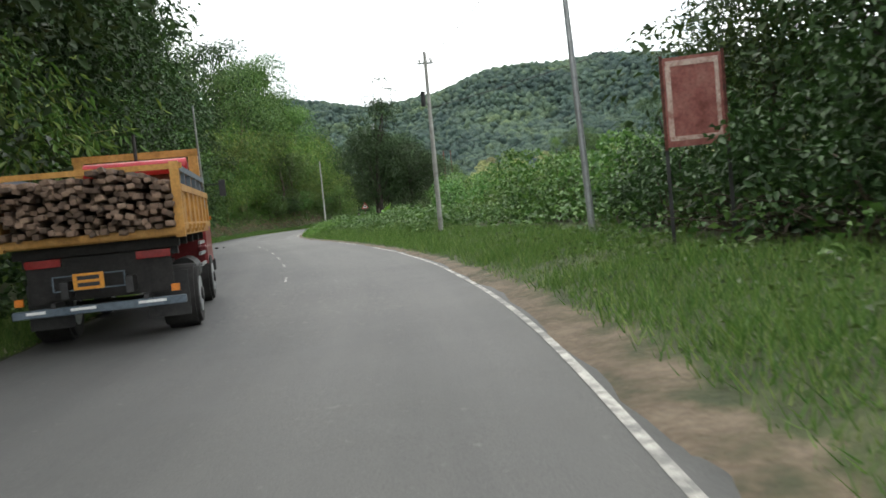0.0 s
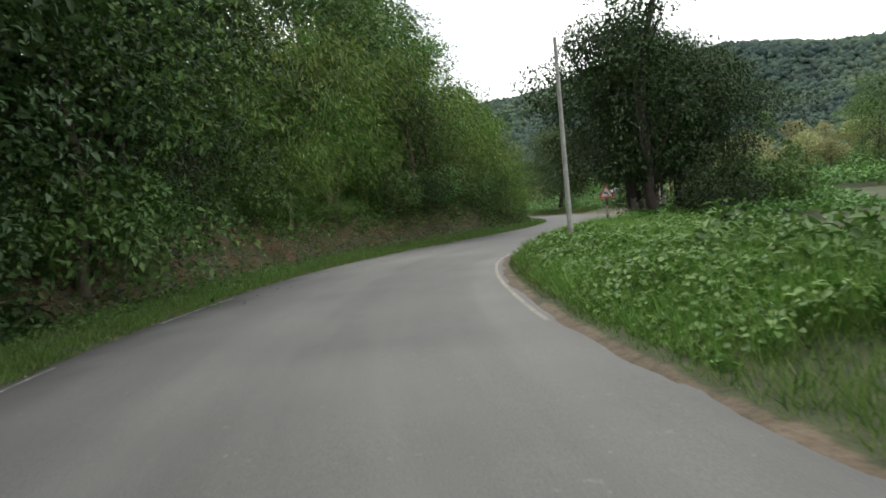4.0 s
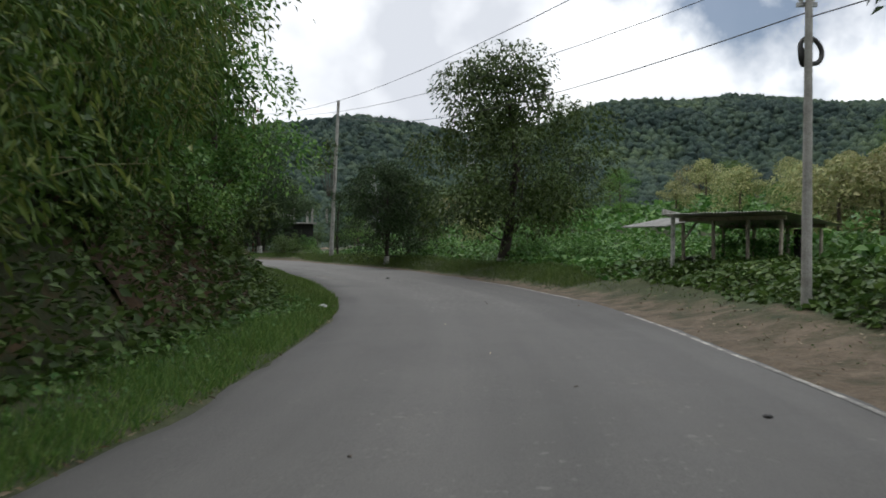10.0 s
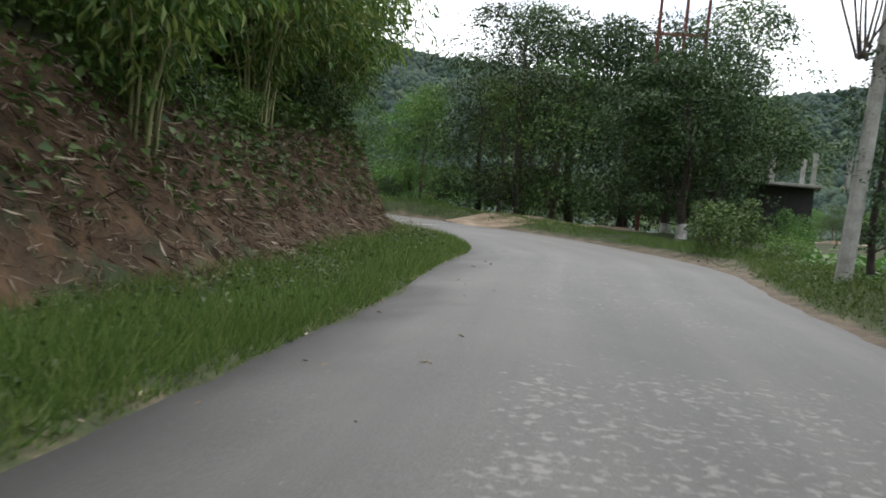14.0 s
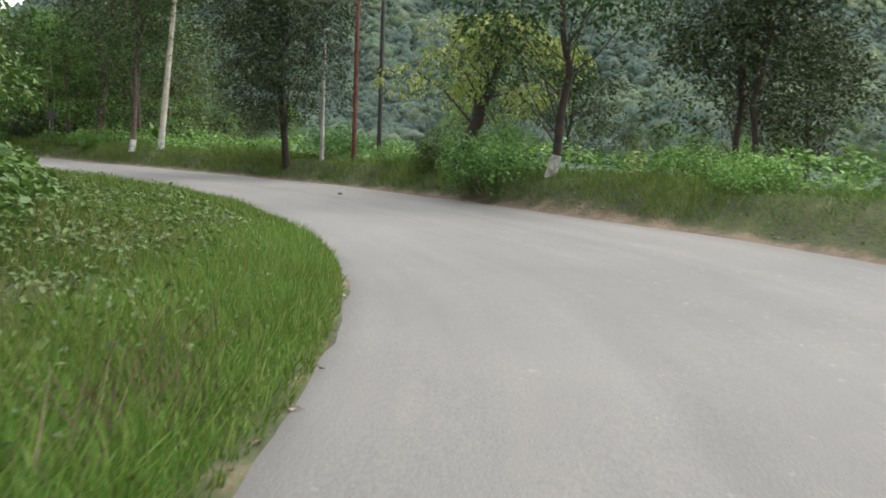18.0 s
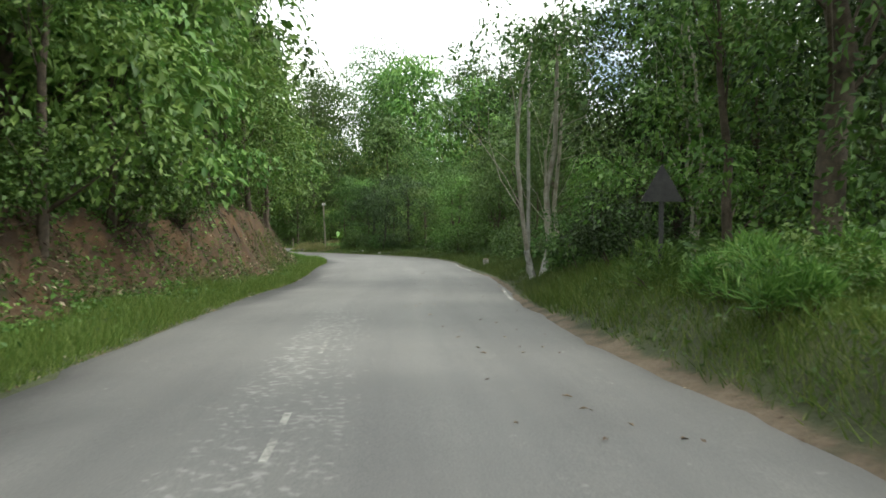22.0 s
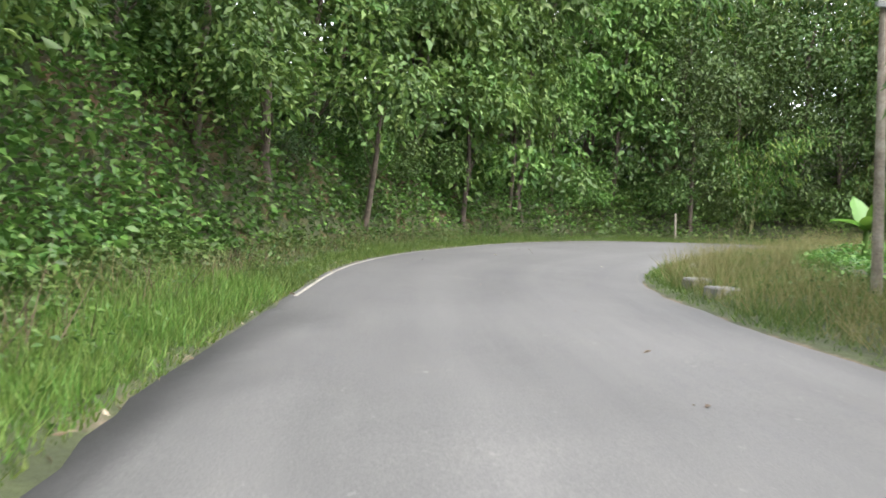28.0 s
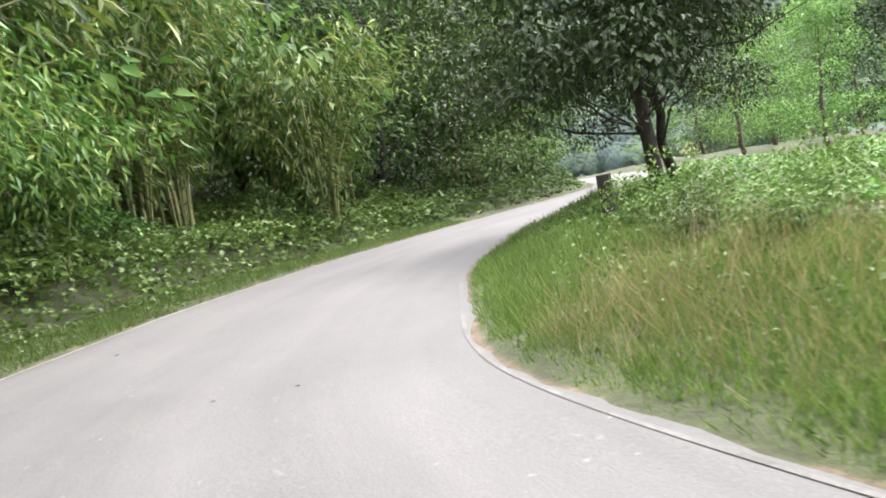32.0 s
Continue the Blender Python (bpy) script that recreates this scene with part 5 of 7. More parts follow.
# ---------------------------------------------------------------- single trees and bushes on the right
MANGO = [
    make_tree("mango_tree", "dark broad-crowned mango tree with stout trunk", 6.6, 0.17, 0.28, 3.0, 66, 115, 1.0, 0.2, LEAF_DARK, BARK_DARK, droop=0.8, fine=3.0),
    make_tree("mango_tree", "round dark green roadside tree with whitewashed foot", 6.2, 0.15, 0.14, 2.7, 76, 115, 0.8, 0.19, LEAF_DARK, BARK_DARK, droop=0.6, top_heavy=0.85, lime=0.9),
    make_tree("roadside_tree", "slender roadside tree with limewashed trunk", 9.5, 0.085, 0.42, 2.2, 36, 60, 0.9, 0.22, LEAF_MID, BARK_PALE, stems=2, lime=1.05),
    make_tree("roadside_tree", "tall dark-trunked roadside tree with airy crown", 11.0, 0.24, 0.42, 3.3, 58, 90, 1.0, 0.21, LEAF_DARK, BARK, fine=2.0),
    make_tree("roadside_tree", "dark leafy tree with slim whitewashed trunk", 7.6, 0.11, 0.22, 2.5, 58, 80, 0.95, 0.2, LEAF_DARK, BARK_DARK, lime=0.9),
    make_tree("mango_tree", "wide dark mango tree with low dome crown", 6.6, 0.16, 0.33, 3.3, 100, 110, 0.95, 0.19, LEAF_DARK, BARK_DARK, droop=0.9, top_heavy=0.7),
]
MANGO.append(make_tree("mango_tree", "dark mango tree with pale limewashed trunk", 6.6, 0.15, 0.28, 3.0, 70, 115, 1.0, 0.2, LEAF_DARK, BARK_DARK, stems=2, droop=0.8, lime=1.15, fine=3.0, wash=LIME_OLD))
MANGO.append(make_tree("roadside_tree", "slim dark-trunked roadside tree with limewashed foot", 10.5, 0.12, 0.3, 2.9, 60, 100, 1.05, 0.21, LEAF_DARK, BARK, lime=0.55, fine=2.4))
MANGO.append(make_tree("mango_tree", "tall dense mango tree in tiers with leaning pale foot", 6.6, 0.17, 0.14, 2.3, 40, 230, 1.15, 0.2, LEAF_MID, BARK_DARK, lean=(0.4, 0), droop=0.7, top_heavy=0.8, lime=0.5, fine=2.4))
MANGO.append(make_tree("roadside_tree", "round dark leafy tree on the grassy verge", 8.6, 0.12, 0.17, 2.35, 112, 95, 0.95, 0.18, LEAF_DARK, BARK_DARK, top_heavy=0.85, fine=4.2))
PALE = make_tree("pale_tree", "low tree in pale cream flower in the valley", 4.6, 0.12, 0.12, 2.0, 22, 50, 0.8, 0.34, LEAF_PALE, BARK)
YELLOW = make_tree("feathery_tree", "leaning tree with feathery yellow-green leaves", 4.2, 0.22, 0.35, 2.4, 30, 110, 0.8, 0.15, LEAF_YELLOW, BARK_DARK, lean=(1.6, 0.6), droop=1.1)
POLE_TREE = make_tree("tall_tree", "tall tree with tiered leaf clumps and bare stem", 13.6, 0.2, 0.12, 1.6, 36, 80, 0.95, 0.25, LEAF_DARK, BARK_DARK, top_heavy=0.9)
CORN = make_shrub("maize_clump", "tall broad-bladed maize plants at the roadside", 1.15, 0.7, 14, 26, 0.3, 0.42, LEAF_LIGHT, -0.9, 0.1, "maize")
STOCK += [*MANGO, PALE, YELLOW, POLE_TREE, CORN]


def at_station(kind, s, u, size, sink=0.05, **kw):
    x, y = right_of(s, u)
    return plant(kind, x, y, size, rg, sink, **kw)


# brush heap and trees by the rusty board, then the open stretch
for x, y, k, size in ((13.2, 14.0, FOREST[0], 0.65), (15.5, 18.0, FOREST[0], 0.8), (14.2, 21.5, FOREST[0], 0.6), (12.6, 10.4, FOREST[0], 0.6), (17.5, 12.0, FOREST[0], 0.85),
                      (16.0, 26.0, FOREST[1], 0.55), (18.5, 22.5, FOREST[2], 0.7), (12.0, 6.0, FOREST[3], 0.7), (15.0, 2.0, FOREST[0], 0.8), (14.2, 16.2, FOREST[0], 0.95), (16.4, 20.4, FOREST[0], 0.9), (13.4, 12.2, FOREST[0], 0.9), (17.4, 15.6, FOREST[0], 1.15), (20.0, 19.5, FOREST[0], 1.1), (16.0, 8.5, FOREST[0], 1.0), (21.5, 14.0, FOREST[0], 1.2), (12.9, 18.6, FOREST[1], 0.6)):
    plant(k, x, y, size, rg, 0.2)
for x, y, k, size in ((11.6, 13.0, 1, 1.25), (12.0, 16.5, 1, 1.3), (11.2, 19.5, 1, 1.1), (11.8, 22.5, 1, 1.1), (12.4, 25.5, 3, 1.2), (12.5, 29.5, 0, 1.3), (11.0, 32.0, 3, 1.1), (13.4, 34.0, 1, 1.3),
                      (10.5, 36.5, 0, 1.1), (12.0, 40.0, 3, 1.3), (9.6, 42.5, 2, 1.2), (11.4, 46.5, 0, 1.4), (8.0, 49.5, 2, 1.0), (9.8, 53.5, 3, 1.2), (7.8, 57.5, 0, 1.1), (11.0, 60.0, 3, 1.4),
                      (13.5, 52.0, 3, 1.5), (14.5, 44.0, 1, 1.4), (15.5, 38.0, 3, 1.5), (13.0, 8.0, 3, 1.0), (11.4, 9.5, 0, 0.9)):
    plant(SHRUBS[k], x, y, size, rg, 0.1)
for x, y, size in ((14.5, 56.0, 0.42), (17.0, 62.0, 0.5), (10.5, 66.0, 0.45), (19.0, 50.0, 0.5), (12.5, 71.0, 0.5), (16.0, 74.0, 0.6)):
    plant(FOREST[3], x, y, size, rg, 0.1)

# the dark trees round the bend sign
plant(POLE_TREE, 4.4, 81.4, 1.06, rg, 0.1)
for x, y, k, size in ((4.1, 83.5, 6, 1.2), (4.6, 88.6, 6, 1.2), (6.6, 94.3, 1, 0.95), (7.2, 84.5, 0, 1.05), (6.4, 87.0, 0, 1.15), (11.0, 112.6, 6, 1.1)):
    plant(MANGO[k], x, y, size, rg, 0.1)
for x, y, k, size in ((6.0, 79.0, 1, 1.0), (7.4, 81.5, 1, 1.1), (9.5, 84.0, 3, 1.1), (8.0, 87.0, 1, 1.0), (10.5, 87.5, 3, 1.2), (9.4, 97.0, 0, 0.7), (13.0, 98.0, 3, 0.9), (12.2, 133.0, 3, 0.75), (14.6, 131.0, 0, 0.7)):
    plant(SHRUBS[k], x, y, size, rg, 0.1)

# pale flowering trees and woods in the valley
for k in range(80):
    x, y = 18 + 50 * rg.random(), 100 + 100 * rg.random()
    if x < 28 and y < 145:
        continue
    plant(PALE, x, y, 0.6 + 0.4 * rg.random(), rg, 0.1, group="pale trees in the valley")

# trees between the shelter and the side track
plant(POLE_TREE, -6.3, 169.9, 0.42, rg, 0.1)
for x, y, k, size in ((5.2, 147.6, 8, 1.42), (-1.4, 158.5, 1, 0.92), (-0.2, 160.4, 1, 0.8), (-17.0, 187.0, 1, 1.4), (-19.2, 190.4, 1, 1.2), (-60.0, 181.0, 4, 0.7)):
    plant(MANGO[k], x, y, size, rg, 0.1)
for x, y, size in ((4.0, 172.0, 0.55), (10.0, 176.0, 0.6), (-1.0, 182.0, 0.65), (16.0, 180.0, 0.6), (-8.0, 190.0, 0.7), (-16.0, 196.0, 0.8), (-22.0, 200.0, 0.85), (4.0, 192.0, 0.7), (-28.0, 205.0, 0.9), (12.0, 195.0, 0.7)):
    plant(pick([FOREST[1], FOREST[3], PALE], [2, 2, 1]), x, y, size, rg, 0.1)
for x, y, k, size in ((-13.4, 190.4, 3, 0.62), (-15.6, 190.9, 3, 0.6), (-12.4, 179.4, 3, 0.7), (-10.0, 178.0, 2, 0.8), (6.6, 150.0, 3, 0.6), (8.4, 143.0, 3, 0.6)):
    plant(SHRUBS[k], x, y, size, rg, 0.1)

# the thick trees past the side track and down the far side
for x, y, k, size in ((-27.5, 193.5, FOREST[1], 1.0), (-30.0, 191.6, FOREST[3], 0.95), (-32.5, 193.0, FOREST[0], 0.9), (-35.0, 190.5, FOREST[3], 0.85), (-30.0, 200.0, FOREST[0], 1.5), (-28.6, 191.2, FOREST[0], 0.85), (-34.0, 200.5, FOREST[0], 1.45),
                      (-25.0, 198.0, FOREST[0], 1.25), (-26.0, 200.0, FOREST[0], 1.3), (-22.0, 203.0, FOREST[2], 1.3), (-38.0, 193.0, FOREST[1], 0.7), (-36.5, 204.0, FOREST[2], 1.45), (-19.0, 196.0, FOREST[0], 1.1)):
    plant(k, x, y, size, rg, 0.1)
for x, y, k, size in ((-50.2, 179.5, MANGO[4], 1.1), (-51.7, 185.6, MANGO[4], 0.95), (-53.3, 185.2, MANGO[4], 1.0), (-46.5, 188.5, MANGO[4], 0.7), (-57.0, 188.5, MANGO[4], 0.9), (-44.5, 190.0, FOREST[3], 0.7), (-41.0, 191.5, FOREST[1], 0.65), (-37.5, 192.5, FOREST[3], 0.85),
                      (-59.6, 170.0, MANGO[9], 1.15), (-82.0, 156.0, FOREST[1], 1.2), (-84.5, 151.0, FOREST[0], 1.15), (-66.8, 160.6, MANGO[7], 1.05), (-74.3, 155.0, MANGO[3], 1.15), (-78.7, 144.7, MANGO[2], 1.1), (-81.9, 142.3, MANGO[2], 0.95), (-79.7, 149.5, MANGO[2], 0.9),
                      (-76.0, 152.5, FOREST[3], 0.9), (-74.5, 157.5, FOREST[1], 0.9), (-79.5, 154.5, FOREST[0], 0.9), (-82.5, 147.0, FOREST[0], 0.85)):
    plant(k, x, y, size, rg, 0.1)
plant(YELLOW, -53.2, 176.9, 1.05, rg, 0.1, turn=91)
for x, y, k, size in ((-51.0, 178.0, 3, 0.7), (-54.6, 176.0, 0, 0.7), (-56.0, 174.6, 2, 0.6), (-60.5, 171.8, 3, 0.6), (-62.5, 168.2, 2, 0.6), (-64.5, 166.0, 2, 0.6), (-45.5, 183.5, 2, 0.7), (-48.0, 182.8, 2, 0.8),
                      (-41.5, 186.0, 2, 0.7), (-70.2, 157.0, 2, 0.8), (-69.0, 160.2, 2, 0.6), (-75.6, 150.2, 1, 0.9), (-77.5, 147.6, 0, 0.9), (-36.0, 189.0, 1, 0.7), (-33.0, 190.0, 1, 0.8)):
    plant(SHRUBS[k], x, y, size, rg, 0.1)
for x, y in ((-69.2, 157.2), (-70.4, 156.0), (-71.2, 155.2), (-70.6, 157.4), (-72.0, 153.6)):
    plant(CORN, x, y, 0.6 + 0.2 * rg.random(), rg, 0.05)

# the wood on the right before the last bends
for u, gap, lo, hi in ((3.0, 3.4, 0.5, 0.7), (5.5, 4.0, 0.65, 0.9), (9.0, 5.0, 0.8, 1.05), (14.0, 7.0, 0.9, 1.1)):
    s = 250.0
    while s < 306:
        s += gap * (0.7 + 0.6 * rg.random())
        if u < 4 and s < 262:
            continue
        x, y = right_of(s, u + rg.normal() * 0.6)
        ss, side, far = lay(x, y)
        if side[0] < 0 and far[0] > u * 0.6:
            plant(pick([FOREST[0], FOREST[1], FOREST[3], TEAK[1]], [1, 3, 3, 3]), x, y, lo + (hi - lo) * rg.random(), rg, 0.1)
s = 250.0
while s < 306:
    s += 2.0 * (0.7 + 0.6 * rg.random())
    x, y = right_of(s, 2.4 + 0.8 * rg.random())
    plant(pick(SHRUBS, [3, 4, 1, 3]), x, y, 0.5 + 0.4 * rg.random(), rg, 0.1)
# inside the last bend
for x, y, k, size in ((-106.5, 88.5, 2, 0.45), (-110.0, 86.5, 2, 0.5), (-113.5, 85.2, 2, 0.4), (-109.0, 91.0, 0, 0.7), (-114.0, 89.0, 2, 0.6), (-119.0, 85.6, 2, 0.4), (-122.0, 85.0, 2, 0.45), (-121.0, 90.0, 3, 0.6)):
    plant(SHRUBS[k], x, y, size, rg, 0.1)
bend_rng = np.random.default_rng(77)
for x, y, k, size in ((-123.2, 82.6, 2, 0.75), (-121.4, 81.8, 0, 0.42), (-119.4, 81.6, 2, 0.5), (-117.6, 82.4, 0, 0.4), (-122.0, 84.2, 2, 0.7), (-119.6, 83.6, 0, 0.5)):
    plant(SHRUBS[k], x, y, size, bend_rng, 0.05)
plant(MANGO[5], -130.6, 86.8, 1.2, rg, 0.3)
plant(MANGO[0], -132.6, 88.6, 0.9, rg, 0.1)
for x, y, size in ((-121.0, 60.0, 1.5), (-124.5, 56.5, 1.6), (-117.5, 57.0, 1.6), (-128.0, 62.0, 1.4), (-113.0, 55.0, 1.6), (-140.0, 100.0, 0.8), (-134.0, 104.0, 0.9), (-148.0, 102.0, 0.9), (-128.0, 108.0, 0.8), (-118.0, 108.0, 0.9), (-112.0, 103.0, 0.8), (-124.0, 100.0, 0.6)):
    plant(pick(FOREST, [1, 2, 1, 2]), x, y, size, rg, 0.1)

for _ in range(90):
    x, y = -128 - 70 * rg.random(), 62 + 80 * rg.random()
    ss, side, u = lay(x, y)
    if u[0] > 3.5 and (x < -140 or y > 98):
        plant(pick(FOREST, [1, 2, 1, 3]), x, y, 0.6 + 0.5 * rg.random(), rg, 0.2)

# single trees over the valley floor, as far as the foot of the hills
for n_, x0, x1, y0, y1 in ((150, -330, -70, 165, 420), (90, -60, 90, 205, 420), (60, 30, 130, 60, 200)):
    for _ in range(n_):
        x, y = x0 + (x1 - x0) * rg.random(), y0 + (y1 - y0) * rg.random()
        ss, side, u = lay(x, y)
        if u[0] > 16 and side[0] < 0:
            plant(pick([FOREST[0], FOREST[1], FOREST[3], PALE], [2, 4, 3, 1]), x, y, 0.6 + 0.6 * rg.random(), rg, 0.2, group="trees over the valley")

for ob in STOCK:
    for o in (*ob.children_recursive, ob):
        bpy.data.objects.remove(o)


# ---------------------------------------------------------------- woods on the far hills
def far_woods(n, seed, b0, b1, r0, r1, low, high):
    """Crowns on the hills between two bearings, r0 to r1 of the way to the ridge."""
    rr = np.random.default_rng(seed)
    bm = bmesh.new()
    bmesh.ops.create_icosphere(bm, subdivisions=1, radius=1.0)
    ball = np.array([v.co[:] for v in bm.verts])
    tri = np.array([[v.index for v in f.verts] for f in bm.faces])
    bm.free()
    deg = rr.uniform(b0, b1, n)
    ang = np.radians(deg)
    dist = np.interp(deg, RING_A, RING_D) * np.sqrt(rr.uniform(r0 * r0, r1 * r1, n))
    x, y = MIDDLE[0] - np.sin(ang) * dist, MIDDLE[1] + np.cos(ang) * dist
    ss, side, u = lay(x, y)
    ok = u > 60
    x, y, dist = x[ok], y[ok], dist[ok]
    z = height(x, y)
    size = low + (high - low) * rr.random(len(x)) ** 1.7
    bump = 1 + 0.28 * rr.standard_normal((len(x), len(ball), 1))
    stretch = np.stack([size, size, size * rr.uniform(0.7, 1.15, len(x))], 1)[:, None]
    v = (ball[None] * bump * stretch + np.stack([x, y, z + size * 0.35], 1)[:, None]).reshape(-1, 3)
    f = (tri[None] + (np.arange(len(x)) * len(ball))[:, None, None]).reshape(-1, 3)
    tagged(new("far_woods", fast_mesh("far_woods", v, f, WOODS_HAZED)), "unbroken green forest on the distant hills, tinted for haze", "forest", kind="stuff")


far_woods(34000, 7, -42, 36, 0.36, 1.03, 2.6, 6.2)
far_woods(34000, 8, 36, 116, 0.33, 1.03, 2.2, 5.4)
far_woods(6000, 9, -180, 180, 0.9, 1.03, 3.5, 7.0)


# ---------------------------------------------------------------- built things
def box(bm, size, at, turn=(0, 0, 0), bevel=0.0):
    m = pose(*at, *turn) @ Matrix.Diagonal((*size, 1))
    g = bmesh.ops.create_cube(bm, size=1.0, matrix=m)
    if bevel:
        es = list({e for v in g["verts"] for e in v.link_edges})
        bmesh.ops.bevel(bm, geom=es, offset=bevel, segments=1, affect="EDGES")


def cyl(bm, r1, r2, long, at, turn=(0, 0, 0), seg=12):
    """A round bar, standing on at."""
    bmesh.ops.create_cone(bm, cap_ends=True, segments=seg, radius1=r1, radius2=r2, depth=long, matrix=pose(*at, *turn) @ pose(0, 0, long / 2))


def box_part(name, size, at, material, parent, label="", turn=(0, 0, 0), bevel=0.0):
    bm = bmesh.new()
    box(bm, size, at, turn, bevel)
    return part(name, bm, material, parent, label)


def cyl_part(name, r1, r2, long, at, material, parent, label="", turn=(0, 0, 0), seg=12):
    bm = bmesh.new()
    cyl(bm, r1, r2, long, at, turn, seg)
    return part(name, bm, material, parent, label)


def ring_part(name, radius, thick, at, material, parent, turn=(0, 0, 0), label=""):
    v, f = [], []
    for i in range(24):
        a = 2 * math.pi * i / 24
        for j in range(8):
            b = 2 * math.pi * j / 8
            r = radius + thick * math.cos(b)
            v.append((r * math.cos(a), r * math.sin(a), thick * math.sin(b)))
    for i in range(24):
        for j in range(8):
            f.append((i * 8 + j, ((i + 1) % 24) * 8 + j, ((i + 1) % 24) * 8 + (j + 1) % 8, i * 8 + (j + 1) % 8))
    ob = mesh_part(name, fast_mesh(name, v, f, material, True), parent, label)
    ob.matrix_basis = pose(*at, *turn)
    return ob


def utility_pole(x, y, tall, r, material, label, lean=(0, 0), turn=0.0, arms=(), coil=0.0, can=0.0, name="utility_pole", foot=0.0, lime=0.0):
    p = empty(name, x, y, ground_at(x, y))
    p.matrix_basis = pose(x, y, ground_at(x, y), lean[0], lean[1], turn)
    cyl_part("shaft", r, r * 0.62, tall + 0.5, (0, 0, -0.5), material, p)
    for h, w in arms:
        box_part("cross_arm", (w, 0.07, 0.07), (0, r, h), STEEL_GREY, p, "steel cross arm")
        for e in (-w / 2 + 0.08, w / 2 - 0.08):
            bm = bmesh.new()
            cyl(bm, 0.03, 0.045, 0.06, (e, r, h + 0.035))
            cyl(bm, 0.055, 0.03, 0.09, (e, r, h + 0.09))
            part("insulator", bm, WHITE_PAINT, p, "white porcelain insulator")
    if coil:
        ring_part("cable_coil", 0.24, 0.045, (0.1, r + 0.05, coil), BLACK_IRON, p, (80, 15, 20), "coil of black cable")
        ring_part("cable_coil", 0.17, 0.035, (-0.05, r + 0.08, coil - 0.08), BLACK_IRON, p, (85, -10, 60), "coil of black cable")
    if can:
        cyl_part("splice_can", 0.09, 0.09, 0.55, (-0.2, 0.05, can), BLACK_IRON, p, "black splice canister")
    if foot:
        cyl_part("pole_base", r * 1.8, r * 1.5, foot, (0, 0, -0.1), CONCRETE, p, "concrete footing")
    if lime:
        cyl_part("lime_band", r * 1.06, r * 1.03, lime, (0, 0, -0.02), LIME, p, "white lime wash")
    return tagged(p, label, "utility pole")


utility_pole(9.53, 20.68, 8.6, 0.085, STEEL_GREY, "tall rusty steel tube pole by the verge", (-3.0, -1.3))
utility_pole(6.86, 33.6, 6.75, 0.10, CONCRETE, "weathered concrete pole with black splice canister", arms=((6.35, 0.6),), can=4.75)
utility_pole(-0.3, 68.3, 5.2, 0.075, CONCRETE, "slim pale concrete pole among creepers", turn=10)
utility_pole(6.3, 97.6, 4.4, 0.06, STEEL_GREY, "thin grey steel post under the trees")
utility_pole(10.25, 111.5, 4.9, 0.06, CONCRETE, "thin pale post beside the mango tree")
utility_pole(10.1, 124.1, 5.55, 0.10, CONCRETE, "concrete pole with cable coils by the shelter", coil=4.55, arms=((5.35, 0.35),))
utility_pole(-41.3, 185.1, 5.7, 0.10, CONCRETE, "leaning concrete pole with a cable coil", (0, -2.0), 20, coil=3.7)
utility_pole(-59.1, 171.5, 4.9, 0.09, CONCRETE, "mossy grey concrete pole on the verge")
utility_pole(-66.1, 162.3, 9.5, 0.15, BARK_PALE, "tall white-barked bare pole with limewashed foot", (0, 6.5), 150, lime=0.9)
utility_pole(-80.2, 142.9, 7.0, 0.07, CONCRETE, "thin pale post between the whitewashed trees")
utility_pole(-102.3, 95.0, 4.3, 0.085, OLD_WOOD, "leaning weathered pole at the bend", (1.5, 2.5), 0, arms=((4.05, 0.4),))
utility_pole(-6.8, 169.3, 11.5, 0.17, CONCRETE, "tall pale pole overgrown with dead creeper", (0, 2.5), 20)
TREE_SEED[0] = 300
dead = make_shrub("dead_creeper", "dry creeper strands hanging on the tall pole", 4.5, 0.8, 9, 14, 0.5, 0.3, LEAF_MID, 0.7, 0.5, "creeper")
dead.matrix_basis = pose(-6.95, 169.2, ground_at(-6.8, 169.3) + 4.6)

# pairs of red and black iron poles
for x, y, tall, mat in ((12.1, 122.0, 8.6, IRON_RUST), (13.4, 126.3, 8.6, IRON_RUST), (14.5, 126.0, 8.4, IRON_RUST), (13.2, 121.8, 8.4, IRON_RUST)):
    utility_pole(x, y, tall, 0.075, mat, "red-painted rusty iron line pole in the creeper")
pair = empty("double_line_pole", -58.15, 173.3, ground_at(-58.15, 173.3))
pair.matrix_basis = pose(-58.15, 173.35, ground_at(-58.15, 173.3), 0, 0, 118)
for e, mat, nm in ((-0.48, IRON_RUST, "red rusty upright"), (0.48, BLACK_IRON, "black iron upright")):
    cyl_part("upright", 0.085, 0.075, 7.3, (e, 0, -0.4), mat, pair, nm)
box_part("cross_arm", (1.7, 0.09, 0.1), (0, 0, 6.7), BLACK_IRON, pair)
for e in (-0.78, -0.25, 0.72):
    bm = bmesh.new()
    bmesh.ops.create_icosphere(bm, subdivisions=2, radius=0.12, matrix=pose(e, 0, 6.62))
    part("insulator", bm, BLACK_IRON, pair, "round dark insulator")
box_part("brace", (1.05, 0.05, 0.05), (0, 0, 5.6), BLACK_IRON, pair)
tagged(pair, "pair of rusty iron poles with cross arm", "line pole")

